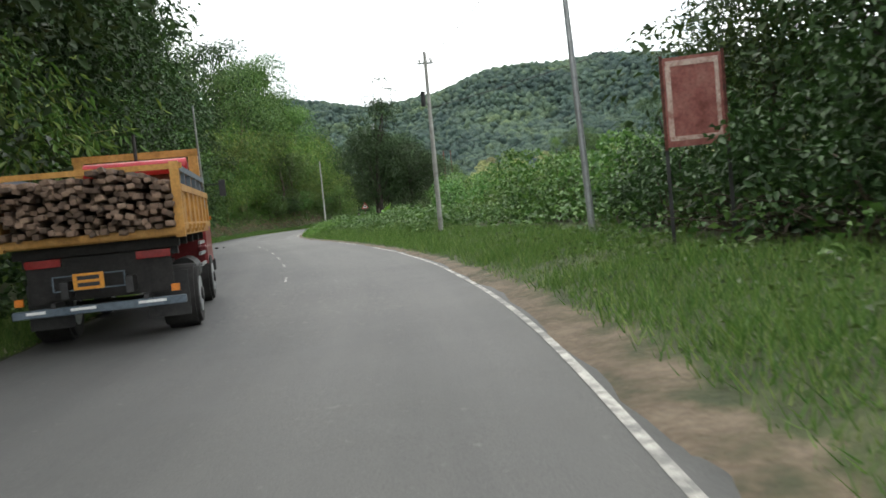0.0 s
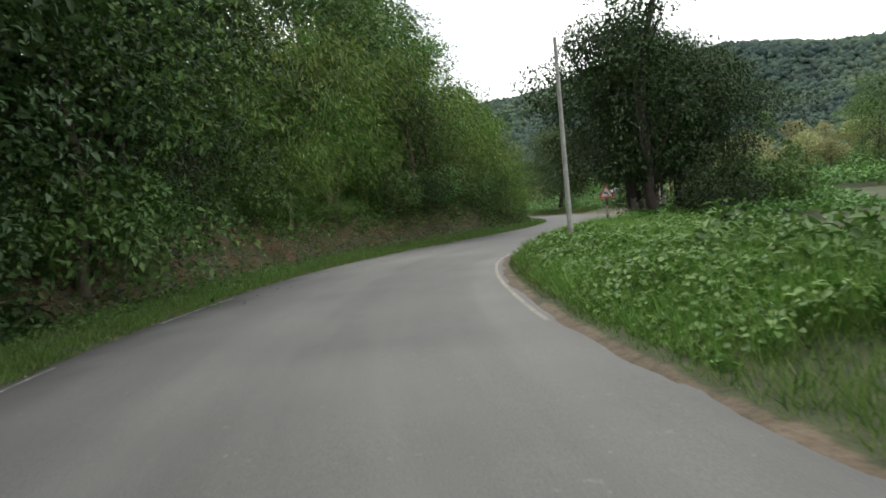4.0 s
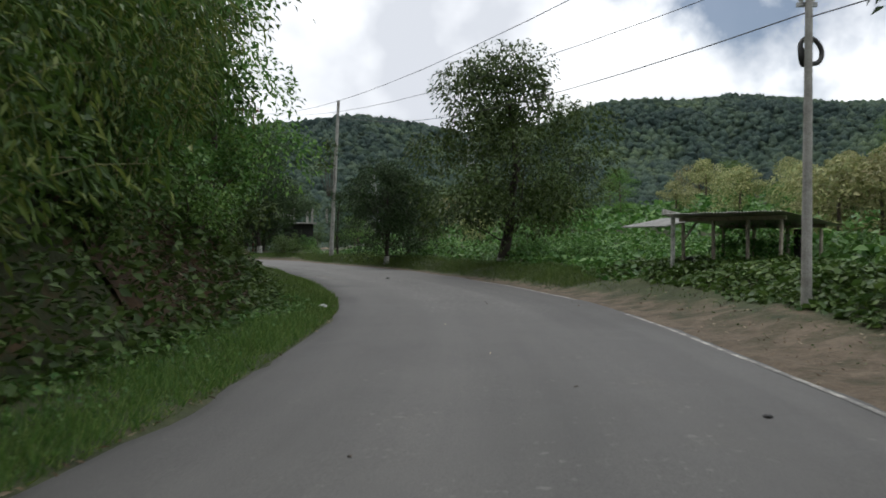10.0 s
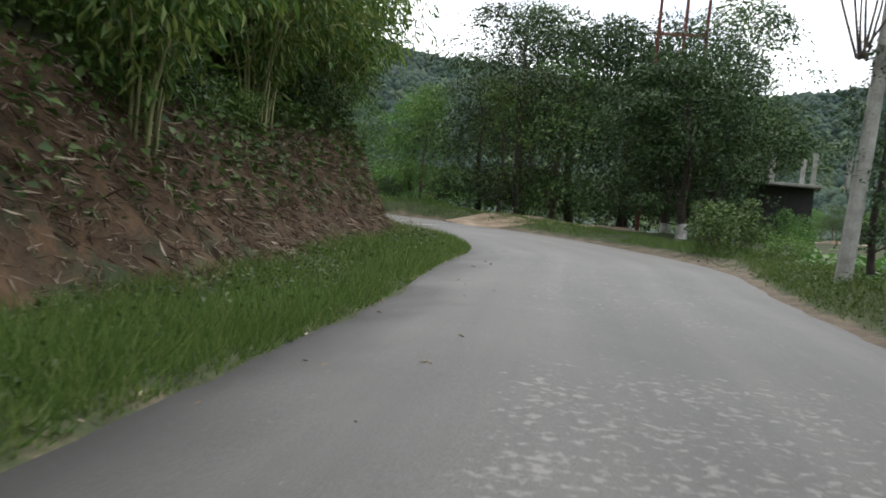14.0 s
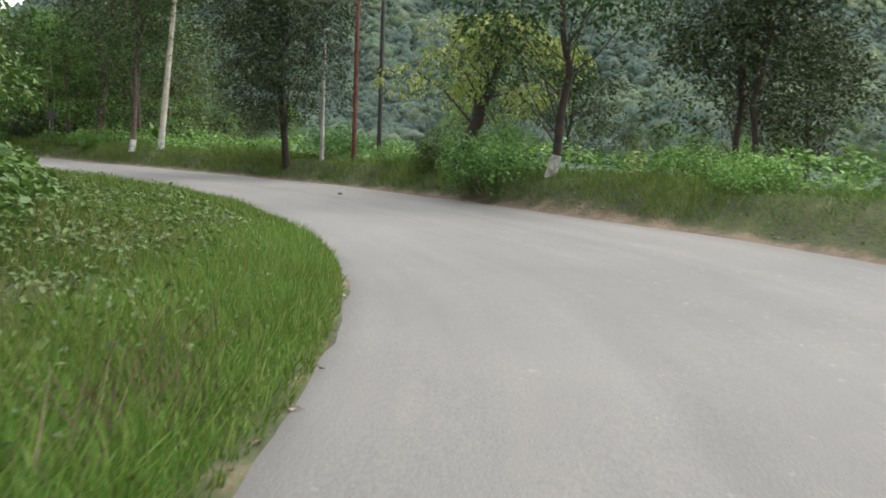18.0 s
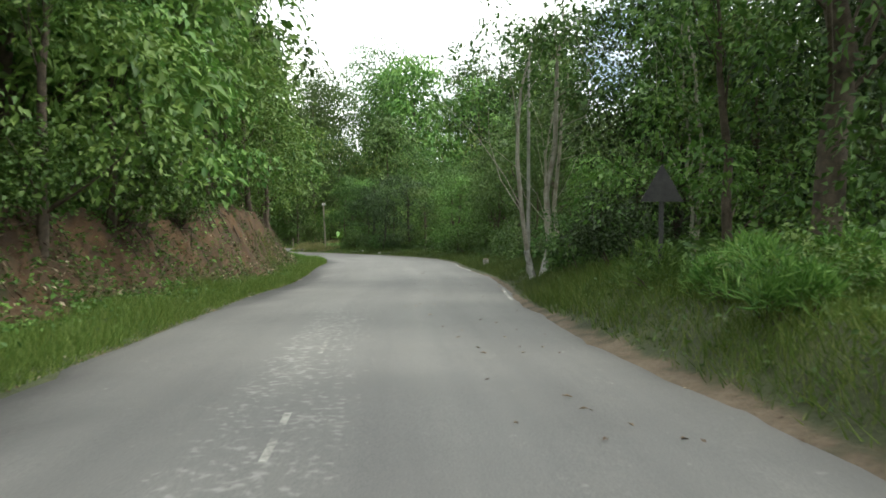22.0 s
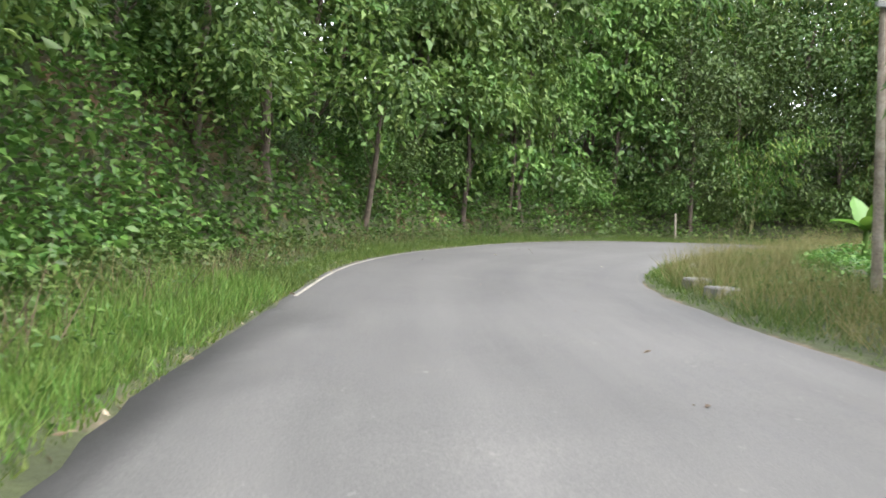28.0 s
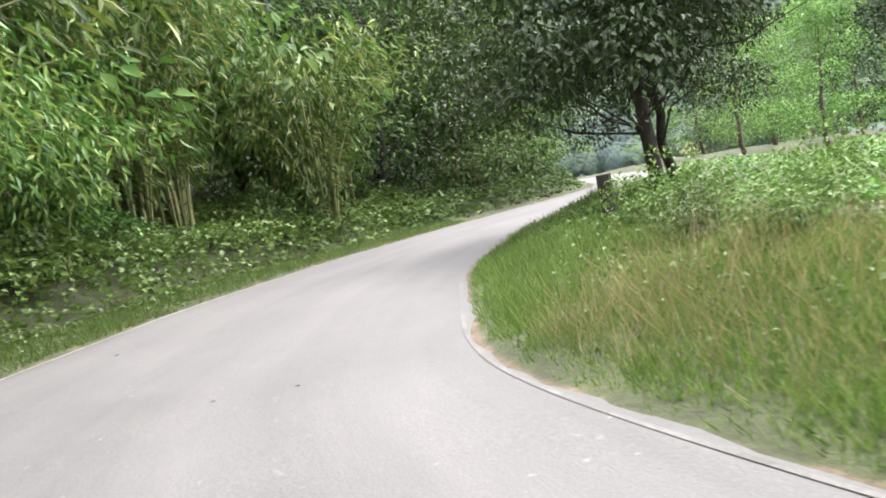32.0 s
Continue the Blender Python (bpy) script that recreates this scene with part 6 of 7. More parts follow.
# transformer structure
k = empty("transformer_frame", -21.3, 194.2, ground_at(-21.3, 194.2))
k.matrix_basis = pose(-21.3, 194.2, ground_at(-21.3, 194.2), 0, 0, 25) @ Matrix.Scale(1.2, 4)
for e in (-0.8, 0.35, 1.3):
    cyl_part("leg", 0.09, 0.07, 12.9, (e, 0, -0.3), IRON_RUST, k)
for h, w, o in ((12.4, 3.4, 0), (11.9, 2.8, 0.3), (9.0, 2.2, 0), (12.4, 2.8, -0.5)):
    box_part("cross_arm", (w, 0.1, 0.12), (0.25, o, h), IRON_RUST, k)
for e in (-1.2, -0.5, 0.4, 1.1, 1.7):
    cyl_part("insulator", 0.05, 0.08, 0.3, (e, 0, 12.46), IRON_RUST, k)
tagged(k, "rusty iron double-pole structure with cross arms", "transformer frame")


def wire(a, b, sag, name="overhead_wire"):
    cu = bpy.data.curves.new(name, "CURVE")
    cu.dimensions, cu.bevel_depth = "3D", 0.012
    sp = cu.splines.new("POLY")
    sp.points.add(16)
    for i in range(17):
        t = i / 16
        sp.points[i].co = (*(np.array(a) * (1 - t) + np.array(b) * t - (0, 0, sag * 4 * t * (1 - t))), 1)
    cu.materials.append(BLACK_IRON)
    return tagged(new(name, cu), "thin black overhead wire between poles", "wire", "overhead wires")


for a, b, sag in (((6.9, 33.6, 5.0), (22, 26, 8.5), 0.4), ((6.86, 33.6, 6.7), (9.7, 20.6, 8.2), 0.2), ((16, 40, 16), (20, 18, 13), 0.5), ((20, 60, 20), (15, 18, 11), 0.5), ((9.7, 20.6, 8.3), (10.0, -12, 8.5), 0.5),
                  ((10.1, 124.1, 5.6), (-6.8, 169.3, 11), 1.2), ((10.1, 124.1, 5.5), (24, 110, 9.0), 0.4), ((12.1, 122, 8.6), (-21, 194.2, 15.2), 2.0), ((14.5, 126, 8.6), (-20.4, 194.2, 15.2), 2.0),
                  ((12.1, 122, 8.6), (40, 96, 14), 1.0), ((-58.4, 173.8, 7.3), (-21.6, 194.2, 15.1), 1.6), ((-57.9, 172.9, 7.3), (-21.0, 194.6, 15.1), 1.6), ((-58.3, 173.4, 7.2), (-86, 190, 12), 0.8)):
    wire(a, b, sag)


# ---------------------------------------------------------------- road signs
def tri_face(bm, side, z0, y, thick):
    h = side * 0.866
    pts = [(-side / 2, z0), (side / 2, z0), (0, z0 + h)]
    fr = [bm.verts.new((px, y, pz)) for px, pz in pts]
    bk = [bm.verts.new((px, y + thick, pz)) for px, pz in pts]
    bm.faces.new(fr[::-1] if thick < 0 else fr)
    bm.faces.new(bk if thick < 0 else bk[::-1])
    for i in range(3):
        bm.faces.new((fr[i], fr[(i + 1) % 3], bk[(i + 1) % 3], bk[i]))
    bmesh.ops.recalc_face_normals(bm, faces=bm.faces)


sign = empty("bend_sign", 2.45, 82.25, ground_at(2.45, 82.25))
sign.matrix_basis = pose(2.45, 82.25, 0.1, 0, 0, 12)
for k_, (z0, z1, mat) in enumerate(((-0.4, 0.35, LIME), (0.35, 0.75, IRON_RUST), (0.75, 1.1, LIME), (1.1, 1.95, IRON_RUST))):
    box_part("post_band", (0.075, 0.07, z1 - z0), (0, 0.05, (z0 + z1) / 2), mat, sign, "faded red and white banded post")
bm = bmesh.new()
tri_face(bm, 0.70, 1.42, 0.0, 0.012)
face = part("sign_plate", bm, RED_PAINT, sign, "red-bordered triangular plate")
bm = bmesh.new()
tri_face(bm, 0.47, 1.485, -0.005, 0.004)
part("white_field", bm, WHITE_PAINT, face, "white field of the sign")
bm = bmesh.new()
path_pts = [(0.07, 1.50), (0.07, 1.565), (0.045, 1.61), (0.0, 1.632), (-0.05, 1.635)]
for (x0, z0), (x1, z1) in zip(path_pts[:-1], path_pts[1:]):
    d = math.degrees(math.atan2(x1 - x0, z1 - z0))
    box(bm, (0.05, 0.003, math.hypot(x1 - x0, z1 - z0) + 0.012), ((x0 + x1) / 2, -0.008, (z0 + z1) / 2), (0, d, 0))
vs = [bm.verts.new(c) for c in ((-0.05, -0.008, 1.685), (-0.05, -0.008, 1.585), (-0.135, -0.008, 1.635))]
bm.faces.new(vs)
part("bend_arrow", bm, BLACK_IRON, face, "black arrow bending left")
tagged(sign, "red and white triangular left-bend warning sign", "road sign")

back_sign = empty("sign_from_behind", -72.1, 153.3, ground_at(-72.1, 153.3))
back_sign.matrix_basis = pose(-72.32, 153.56, ground_at(-72.1, 153.3), 0, 0, -40)
bm = bmesh.new()
tri_face(bm, 0.72, 1.45, 0.0, 0.012)
part("sign_plate", bm, BLACK_IRON, back_sign, "dull dark back of a triangular plate")
box_part("post", (0.07, 0.07, 2.3), (0, -0.045, 0.75), BLACK_IRON, back_sign)
tagged(back_sign, "dark back of a triangular road sign", "road sign")

board = empty("rusty_board", 10.6, 15.6, ground_at(10.6, 15.6))
board.matrix_basis = pose(10.05, 15.4, ground_at(10.6, 15.6) - 0.2, 0, 0, -18)
RUST_BOARD = surface("rust_board", [(0.20, 0.06, 0.05), (0.33, 0.12, 0.10), (0.42, 0.19, 0.16)], 3, 0.85, 0.2, 20)
box_part("panel", (0.98, 0.03, 1.42), (0, 0, 2.55), RUST_BOARD, board, "rusted red sheet panel")
PEEL = surface("peeling_pale_paint", [(0.33, 0.13, 0.10), (0.62, 0.45, 0.38), (0.72, 0.60, 0.52)], 7, 0.8, 0.2, 30)
for sz, at in (((0.80, 0.012, 0.09), (0, -0.02, 3.16)), ((0.80, 0.012, 0.07), (0, -0.02, 1.97)), ((0.08, 0.012, 1.12), (-0.37, -0.02, 2.565)), ((0.06, 0.012, 1.12), (0.37, -0.02, 2.565))):
    box_part("painted_border", sz, at, PEEL, board, "peeling pale border strip")
for e in (-0.47, 0.47):
    box_part("frame_side", (0.05, 0.05, 1.5), (e, 0.0, 2.55), IRON_RUST, board)
    box_part("post", (0.06, 0.06, 2.6), (e, 0.03, 0.6), BLACK_IRON, board, "dark iron post")
tagged(board, "rusted red sheet-metal board on two posts", "sign board")

# ---------------------------------------------------------------- shelter
sh = empty("roadside_shelter", 0, 0, 0)
sx, sy = 11.6, 131.9
sh.matrix_basis = pose(sx, sy, ground_at(sx, sy) - 0.1, 0, 0, -52) @ Matrix.Diagonal((0.55, 0.9, 1, 1))
for px, py, h in ((-2.7, -1.0, 1.75), (-0.9, -1.0, 1.85), (1.0, -1.0, 1.85), (2.7, -1.0, 1.8), (-2.7, 1.0, 1.6), (-0.9, 1.0, 1.65), (1.0, 1.0, 1.65), (2.7, 1.0, 1.6)):
    box_part("post", (0.11, 0.11, h + 0.4), (px, py, (h - 0.4) / 2), OLD_WOOD, sh, "grey weathered post", (0, rg.normal() * 1.2, 0), 0.01)
for py, z in ((-1.0, 1.84), (1.0, 1.66)):
    box_part("roof_beam", (5.9, 0.08, 0.1), (0, py, z), OLD_WOOD, sh)
for i in range(9):
    v, f = [], []
    w = 0.74
    x0 = -3.3 + i * 0.735
    for a_ in range(13):
        for b_ in (-1.55, 1.5):
            v.append((x0 + w * a_ / 12, b_, 1.93 - 0.10 * (b_ + 1) + 0.014 * math.sin(a_ * math.pi / 1.5) + 0.01 * (i % 2)))
    for a_ in range(12):
        f.append((2 * a_, 2 * a_ + 2, 2 * a_ + 3, 2 * a_ + 1))
    n0 = len(v)
    v += [(x_, y_, z_ - 0.012) for x_, y_, z_ in v]
    f += [tuple(q + n0 for q in t[::-1]) for t in f]
    mesh_part("roof_sheet", mesh_from("roof_sheet", v, f, TIN, True), sh, "weathered corrugated tin sheet")
box_part("awning_sheet", (3.0, 2.2, 0.03), (-4.75, -0.35, 1.80), TIN_DULL, sh, "pale weathered awning sheet", (8, 0, 0))
box_part("gable_board", (0.06, 1.9, 0.17), (-3.32, -0.6, 1.95), LIME, sh, "pale gable plank", (-6, 0, 0))
box_part("front_post", (0.14, 0.11, 2.0), (-2.9, -1.35, 0.9), LIME, sh, "pale whitened front post")
box_part("knee_brace", (0.06, 0.7, 0.06), (-2.7, -0.65, 1.55), OLD_WOOD, sh, "", (40, 0, 0))
box_part("hanging_panel", (0.75, 0.04, 0.85), (1.75, 0.95, 1.15), BLACK_IRON, sh, "dark woven wall panel")
box_part("bench_board", (2.0, 0.45, 0.06), (-1.4, 0.5, 0.45), OLD_WOOD, sh)
for px in (-2.2, -0.6):
    box_part("bench_leg", (0.08, 0.4, 0.45), (px, 0.5, 0.2), OLD_WOOD, sh)
tagged(sh, "weathered wooden shelter with tin roof in creepers", "shelter")
for i in range(5):
    for j in range(7):
        box_part("brick", (0.30, 0.1, 0.07), (-1.7 + 0.32 * j + 0.16 * (i % 2), -1.0, 0.04 + 0.08 * i), SOIL_RED, sh, "", (0, 0, 0), 0.006)
bin_ob = empty("waste_bin", 10.2, 133.2, ground_at(10.2, 133.2))
cyl_part("drum", 0.2, 0.22, 0.62, (0, 0, 0), BLACK_IRON, bin_ob, "dark blue-black drum", seg=16)
box_part("label_plate", (0.1, 0.01, 0.2), (-0.2, -0.06, 0.35), WHITE_PAINT, bin_ob, "small white mark", (0, 0, 70))
tagged(bin_ob, "dark drum bin beside the shelter", "waste bin")

# ruined hut behind the trees
hut = empty("ruined_hut", 0, 0, 0)
hut.matrix_basis = pose(-14.89, 192.81, 2.42, 0, 0, 14)
box_part("roof_slab", (3.6, 2.4, 0.14), (0.3, 0.0, 1.0), CONCRETE, hut, "thin grey floor slab", bevel=0.02)
# No real wall: a black sheet stands for the open floor's shade.
box_part("wall", (3.0, 0.2, 3.0), (0.3, 0.4, -0.56), BLACK_IRON, hut, "black sheet for the shade of the open ground floor")
box_part("tin_roof", (3.2, 2.6, 0.06), (-1.7, 2.4, 1.75), TIN, hut, "pale tin roof sheet", (-14, 6, 0))
for px, ln in ((-0.2, 1.5), (1.2, 1.3), (1.7, 1.6), (3.2, 1.5)):
    box_part("post", (0.22, 0.22, ln), (px, 0.6, 1.05 + ln / 2), CONCRETE, hut, "bare concrete post", bevel=0.01)
tagged(hut, "unfinished concrete hut with bare posts and tin roof", "hut")

# ---------------------------------------------------------------- water and patches on the road
WATER, wn_, wl_, wb_ = base_material("standing_water", 0.03)
wb_.inputs["Base Color"].default_value = (0.05, 0.048, 0.04, 1)
wb_.inputs["Specular IOR Level"].default_value = 0.8
wob = noise_node(wn_, 6, 3)
wbp = wn_.new("ShaderNodeBump")
wbp.inputs["Strength"].default_value, wbp.inputs["Distance"].default_value = 0.3, 0.01
wl_.new(wob.outputs["Fac"], wbp.inputs["Height"])
wl_.new(wbp.outputs["Normal"], wb_.inputs["Normal"])
# The drain bed's pale tones hold the sky's reflection on wet concrete.
WET_CONCRETE_GLARE = surface("wet_concrete_sky_glare", [(0.05, 0.049, 0.046), (0.16, 0.157, 0.15), (0.34, 0.335, 0.325), (0.40, 0.395, 0.385)], 2.2, 0.3, 0.2, 30)
DRAIN_SILT = surface("drain_silt", [(0.04, 0.038, 0.034), (0.09, 0.086, 0.078), (0.13, 0.126, 0.118), (0.3, 0.295, 0.28)], 8, 0.5, 0.4, 40)
# Puddle rims: silt paled to paint in the sky glare on its wet film.
SILT_GLARE = surface("wet_silt_glare", [(0.13, 0.128, 0.12), (0.2, 0.197, 0.188), (0.3, 0.296, 0.285)], 5, 0.2, 0.15, 50)


def road_z(x, y):
    s, side, u = lay(x, y)
    i = int(np.clip(np.searchsorted(RS, s[0]), 0, N_ROAD - 1))
    half = ROAD[i, 2] / 2
    c = np.clip((u[0] + half) / half * side[0], -1, 1)
    return 0.035 * (1 - c * c) + 0.006 * math.sin(s[0] * 0.9 + c * 3)


def blot(name, x, y, rx, ry, turn, material, label, seed, lift=0.008, category="puddle", rag=0.18):
    rr = np.random.default_rng(seed)
    ph = rr.random(4) * 6.28
    v = [(0, 0, 0)]
    for i in range(40):
        a = 2 * math.pi * i / 40
        r = 1 + rag * (math.sin(2 * a + ph[0]) + 0.7 * math.sin(3 * a + ph[1]) + 0.4 * math.sin(5 * a + ph[2]) + 0.25 * math.sin(9 * a + ph[3]))
        v.append((rx * r * math.cos(a), ry * r * math.sin(a), 0))
    t = radians(turn)
    w = []
    for px, py, _ in v:
        qx, qy = x + px * math.cos(t) - py * math.sin(t), y + px * math.sin(t) + py * math.cos(t)
        w.append((qx, qy, road_z(qx, qy) + lift))
    f = [(0, i + 1, (i + 1) % 40 + 1) for i in range(40)]
    return tagged(new(name, mesh_from(name, w, f, material)), label, category, kind="structure")


for k_, (x, y, rx, ry, turn) in enumerate(((1.72, 86.9, 0.62, 1.2, 18), (1.55, 89.3, 0.26, 0.3, 0), (0.85, 91.6, 0.4, 0.26, 10), (1.2, 94.4, 0.22, 0.34, 0), (2.3, 94.0, 0.4, 0.75, 20), (2.6, 95.8, 0.3, 0.6, 10))):
    blot("silt_rim", x, y, rx * 0.98, ry * 1.0, turn, SILT_GLARE, "wet silt round a puddle, paled for sky glare", 400 + k_, 0.004, "silt", 0.24)
    blot("puddle", x, y, rx * (0.88 if k_ == 0 else 0.6), ry * (0.9 if k_ == 0 else 0.6), turn, WATER, "still rain puddle reflecting the sky", 400 + k_, 0.007)
# drain across the road
drain = empty("cross_drain", 0, 0, 0)
da, db = np.array((-25.35, 176.0)), np.array((-25.2, 186.2))
dl = float(np.linalg.norm(db - da))
drain.matrix_basis = pose(0, 0, 0)


def drain_strip(name, f0, f1, off, wide, lift, mat, nm):
    d_ = (db - da) / dl
    nrm = np.array([-d_[1], d_[0]])
    v = []
    for t_ in np.linspace(f0, f1, 2 + int((f1 - f0) * 40)):
        for e_ in (-wide / 2, wide / 2):
            q = da + d_ * dl * t_ + nrm * (off + e_ + 0.012 * math.sin(t_ * 70 + e_ * 9))
            v.append((q[0], q[1], road_z(q[0], q[1]) + lift))
    k = len(v) // 2
    return mesh_part(name, mesh_from(name, v, [(2 * i, 2 * i + 2, 2 * i + 3, 2 * i + 1) for i in range(k - 1)], mat), drain, nm)


for e in (-0.2, 0.2):
    drain_strip("drain_kerb", 0.0, 1.0, e, 0.03, 0.011, DRAIN_SILT, "worn concrete lip")
for f0, f1, mat, nm in ((0.0, 0.05, WET_CONCRETE_GLARE, "wet channel bed with sky reflection painted pale"), (0.05, 0.14, DRAIN_SILT, "dark silted channel bed"), (0.14, 0.37, WET_CONCRETE_GLARE, "wet channel bed with sky reflection painted pale"), (0.37, 1.0, DRAIN_SILT, "dark silted channel bed")):
    drain_strip("drain_bed", f0, f1, 0.0, 0.36, 0.007, mat, nm)
tagged(drain, "shallow wet concrete drain across the road", "drain", kind="structure")

# ---------------------------------------------------------------- stones, posts, blocks, litter
rr = np.random.default_rng(23)
tw_v, tw_f = [], []
for _ in range(170):
    x, y = 10.6 + 2.6 * rr.random(), 12.0 + 6.5 * rr.random()
    a0 = np.array([x, y, ground_at(x, y) + 0.75 * rr.random() ** 1.5])
    d0 = rr.standard_normal(3) * (1, 1, 0.35)
    tube(bent(rr, a0, a0 + d0 / np.linalg.norm(d0) * (0.6 + 1.2 * rr.random()), 4, 0.12), np.array([0.022, 0.016, 0.011, 0.004]) * (0.5 + rr.random()), 5, tw_v, tw_f)
tagged(new("brush_heap", fast_mesh("brush_heap", tw_v, tw_f, BARK, True)), "heap of dry brown cut branches below the board", "brush heap", kind="stuff")
km = empty("kilometre_stone", -87.0, 133.6, ground_at(-87.0, 133.6))
km.matrix_basis = pose(-86.9, 133.7, ground_at(-86.9, 133.7), 0, 0, -40) @ Matrix.Scale(0.6, 4)
bm = bmesh.new()
prof = [(-0.22, -0.2), (0.22, -0.2), (0.22, 0.42)] + [(0.22 * math.cos(a_ * math.pi / 8), 0.42 + 0.16 * math.sin(a_ * math.pi / 8)) for a_ in range(1, 8)] + [(-0.22, 0.42)]
fr, bk = [bm.verts.new((px, -0.11, pz)) for px, pz in prof], [bm.verts.new((px, 0.11, pz)) for px, pz in prof]
bm.faces.new(fr), bm.faces.new(bk[::-1])
for i in range(len(prof)):
    bm.faces.new((fr[i], bk[i], bk[(i + 1) % len(prof)], fr[(i + 1) % len(prof)]))
bmesh.ops.recalc_face_normals(bm, faces=bm.faces)
part("stone", bm, LIME, km, "whitewashed stone")
box_part("cap", (0.44, 0.24, 0.10), (0, 0, 0.53), DIRT, km, "stained brown rounded cap", bevel=0.04)
for i in range(2):
    box_part("lettering_bar", (0.26 - 0.08 * i, 0.006, 0.06), (0, -0.114, 0.36 - 0.12 * i), BLACK_IRON, km, "faded dark lettering bar")
tagged(km, "whitewashed kilometre stone with brown cap in grass", "milestone")

BLOCK_GREY = surface("stained_block", [(0.09, 0.088, 0.075), (0.17, 0.168, 0.15), (0.25, 0.245, 0.225)], 5, 0.9, 0.4, 40)
for x, y, turn, l_ in ((-101.6, 91.5, 10, 0.55), (-101.2, 92.9, 15, 0.6), (-105.4, 86.5, 50, 0.6), (-104.4, 87.4, 45, 0.65), (-103.2, 88.8, 40, 0.5)):
    b_ = box_part("parapet_block", (l_, 0.3, 0.4), (0, 0, -0.05), BLOCK_GREY, None, bevel=0.03)
    b_.matrix_basis = pose(x, y, ground_at(x, y), rg.normal() * 2, rg.normal() * 2, turn)
    tagged(b_, "stained low concrete parapet block in the grass", "concrete block", "parapet blocks")

rail = empty("bamboo_rail", -37.2, 185.8, ground_at(-37.2, 185.8))
rail.matrix_basis = pose(-37.2, 185.8, ground_at(-37.2, 185.8), 0, 0, math.degrees(math.atan2(3.2, 1.95)))
cyl_part("bar", 0.035, 0.028, 4.2, (-2.1, 0, 0.42), BAMBOO_CULM, rail, "pale bamboo bar", (0, 90, 0), 8)
for e in (-1.7, 1.2):
    cyl_part("stake", 0.03, 0.025, 0.75, (e, 0.04, -0.25), OLD_WOOD, rail, "crooked stake", (6, 4, 0), 7)
tagged(rail, "pale bamboo bar on crooked stakes", "rail")

for x, y, h, nm in ((-112.9, 70.4, 1.2, "short weathered wooden post on the bank"), (-126.4, 83.4, 0.9, "dark cut stump under the mango tree")):
    p_ = empty("post" if "post" in nm else "stump", x, y, ground_at(x, y))
    cyl_part("stem", 0.06 if h != 0.9 else 0.16, 0.05 if h != 0.9 else 0.13, h + 0.3, (0, 0, -0.3), OLD_WOOD if h == 1.2 else BARK_DARK, p_, "", (3, 2, 0), 9)
    tagged(p_, nm, "post" if h != 0.9 else "stump")

lean_trunk = empty("leaning_trunk", -53.5, 158.4, ground_at(-53.5, 158.4))
lv, lf = tube(bent(np.random.default_rng(4), (0, 0, -0.4), (-2.6, -1.6, 9.0), 8, 0.03), np.linspace(0.15, 0.07, 8), 8)
mesh_part("trunk", fast_mesh("trunk", lv, lf, BARK_PALE, True), lean_trunk)
tagged(lean_trunk, "pale leaning bare trunk on the bank", "tree trunk")
for x, y, h, r, mat in ((-96.6, 70.4, 9, 0.14, BARK), (-102.4, 70.9, 9, 0.13, BARK_PALE), (-103.0, 70.4, 9.5, 0.12, BARK_PALE), (-86.1, 71.5, 9, 0.15, BARK), (-129.9, 70.7, 11, 0.2, BARK), (-77.6, 128.4, 7, 0.12, BARK)):
    t_ = empty("bare_trunk", x, y, ground_at(x, y))
    lv, lf = tube(bent(np.random.default_rng(int(-x)), (0, 0, -0.4), (rg.normal() * 0.4, rg.normal() * 0.4, h), 8, 0.02), np.linspace(r * 1.2, r * 0.5, 8), 8)
    mesh_part("trunk", fast_mesh("trunk", lv, lf, mat, True), t_)
    tagged(t_, "tall bare forest trunk above the bank", "tree trunk", "bare trunks above the bank")


def stone(x, y, r, mat, label, seed, z=None):
    bm = bmesh.new()
    bmesh.ops.create_icosphere(bm, subdivisions=2, radius=r)
    rr = np.random.default_rng(seed)
    for v in bm.verts:
        v.co *= 1 + 0.16 * rr.standard_normal() * 0.6
        v.co.z *= 0.6
    me = bpy.data.meshes.new("stone")
    bm.to_mesh(me)
    bm.free()
    me.materials.append(mat)
    ob = new("stone", me)
    ob.location = (x, y, (max(ground_at(x, y), 0.0) if z is None else z) + r * 0.4)
    return tagged(ob, label, "stone", "loose stones")


BLOCK_STONE = surface("grey_stone", [(0.10, 0.098, 0.09), (0.22, 0.215, 0.20)], 6, 0.9, 0.4, 40)
for k_, (x, y, r, mat, nm) in enumerate((
    (-4.85, 48.9, 0.11, BLACK_IRON, "dark lump of broken asphalt on the road"), (-4.5, 49.1, 0.07, BLACK_IRON, "dark lump of broken asphalt on the road"), (0.9, 127.3, 0.11, WHITE_PAINT, "pale rounded stone at the road edge"),
    (0.5, 142.9, 0.07, BLACK_IRON, "small dark stone on the asphalt"), (-51.0, 173.8, 0.07, BLACK_IRON, "small dark stone on the asphalt"), (6.9, 116.6, 0.04, BLACK_IRON, "small dark stone on the asphalt"),
    (-25.1, 175.7, 0.045, BLOCK_STONE, "grey stone beside the drain"), (-24.6, 175.4, 0.035, BLOCK_STONE, "grey stone beside the drain"), (-100.4, 104.0, 0.12, CONCRETE, "grey stone on the verge"), (-99.6, 107.5, 0.15, CONCRETE, "grey stone on the verge"))):
    stone(x, y, r, mat, nm, 500 + k_)
rr = np.random.default_rng(91)
lp, lw = [], []
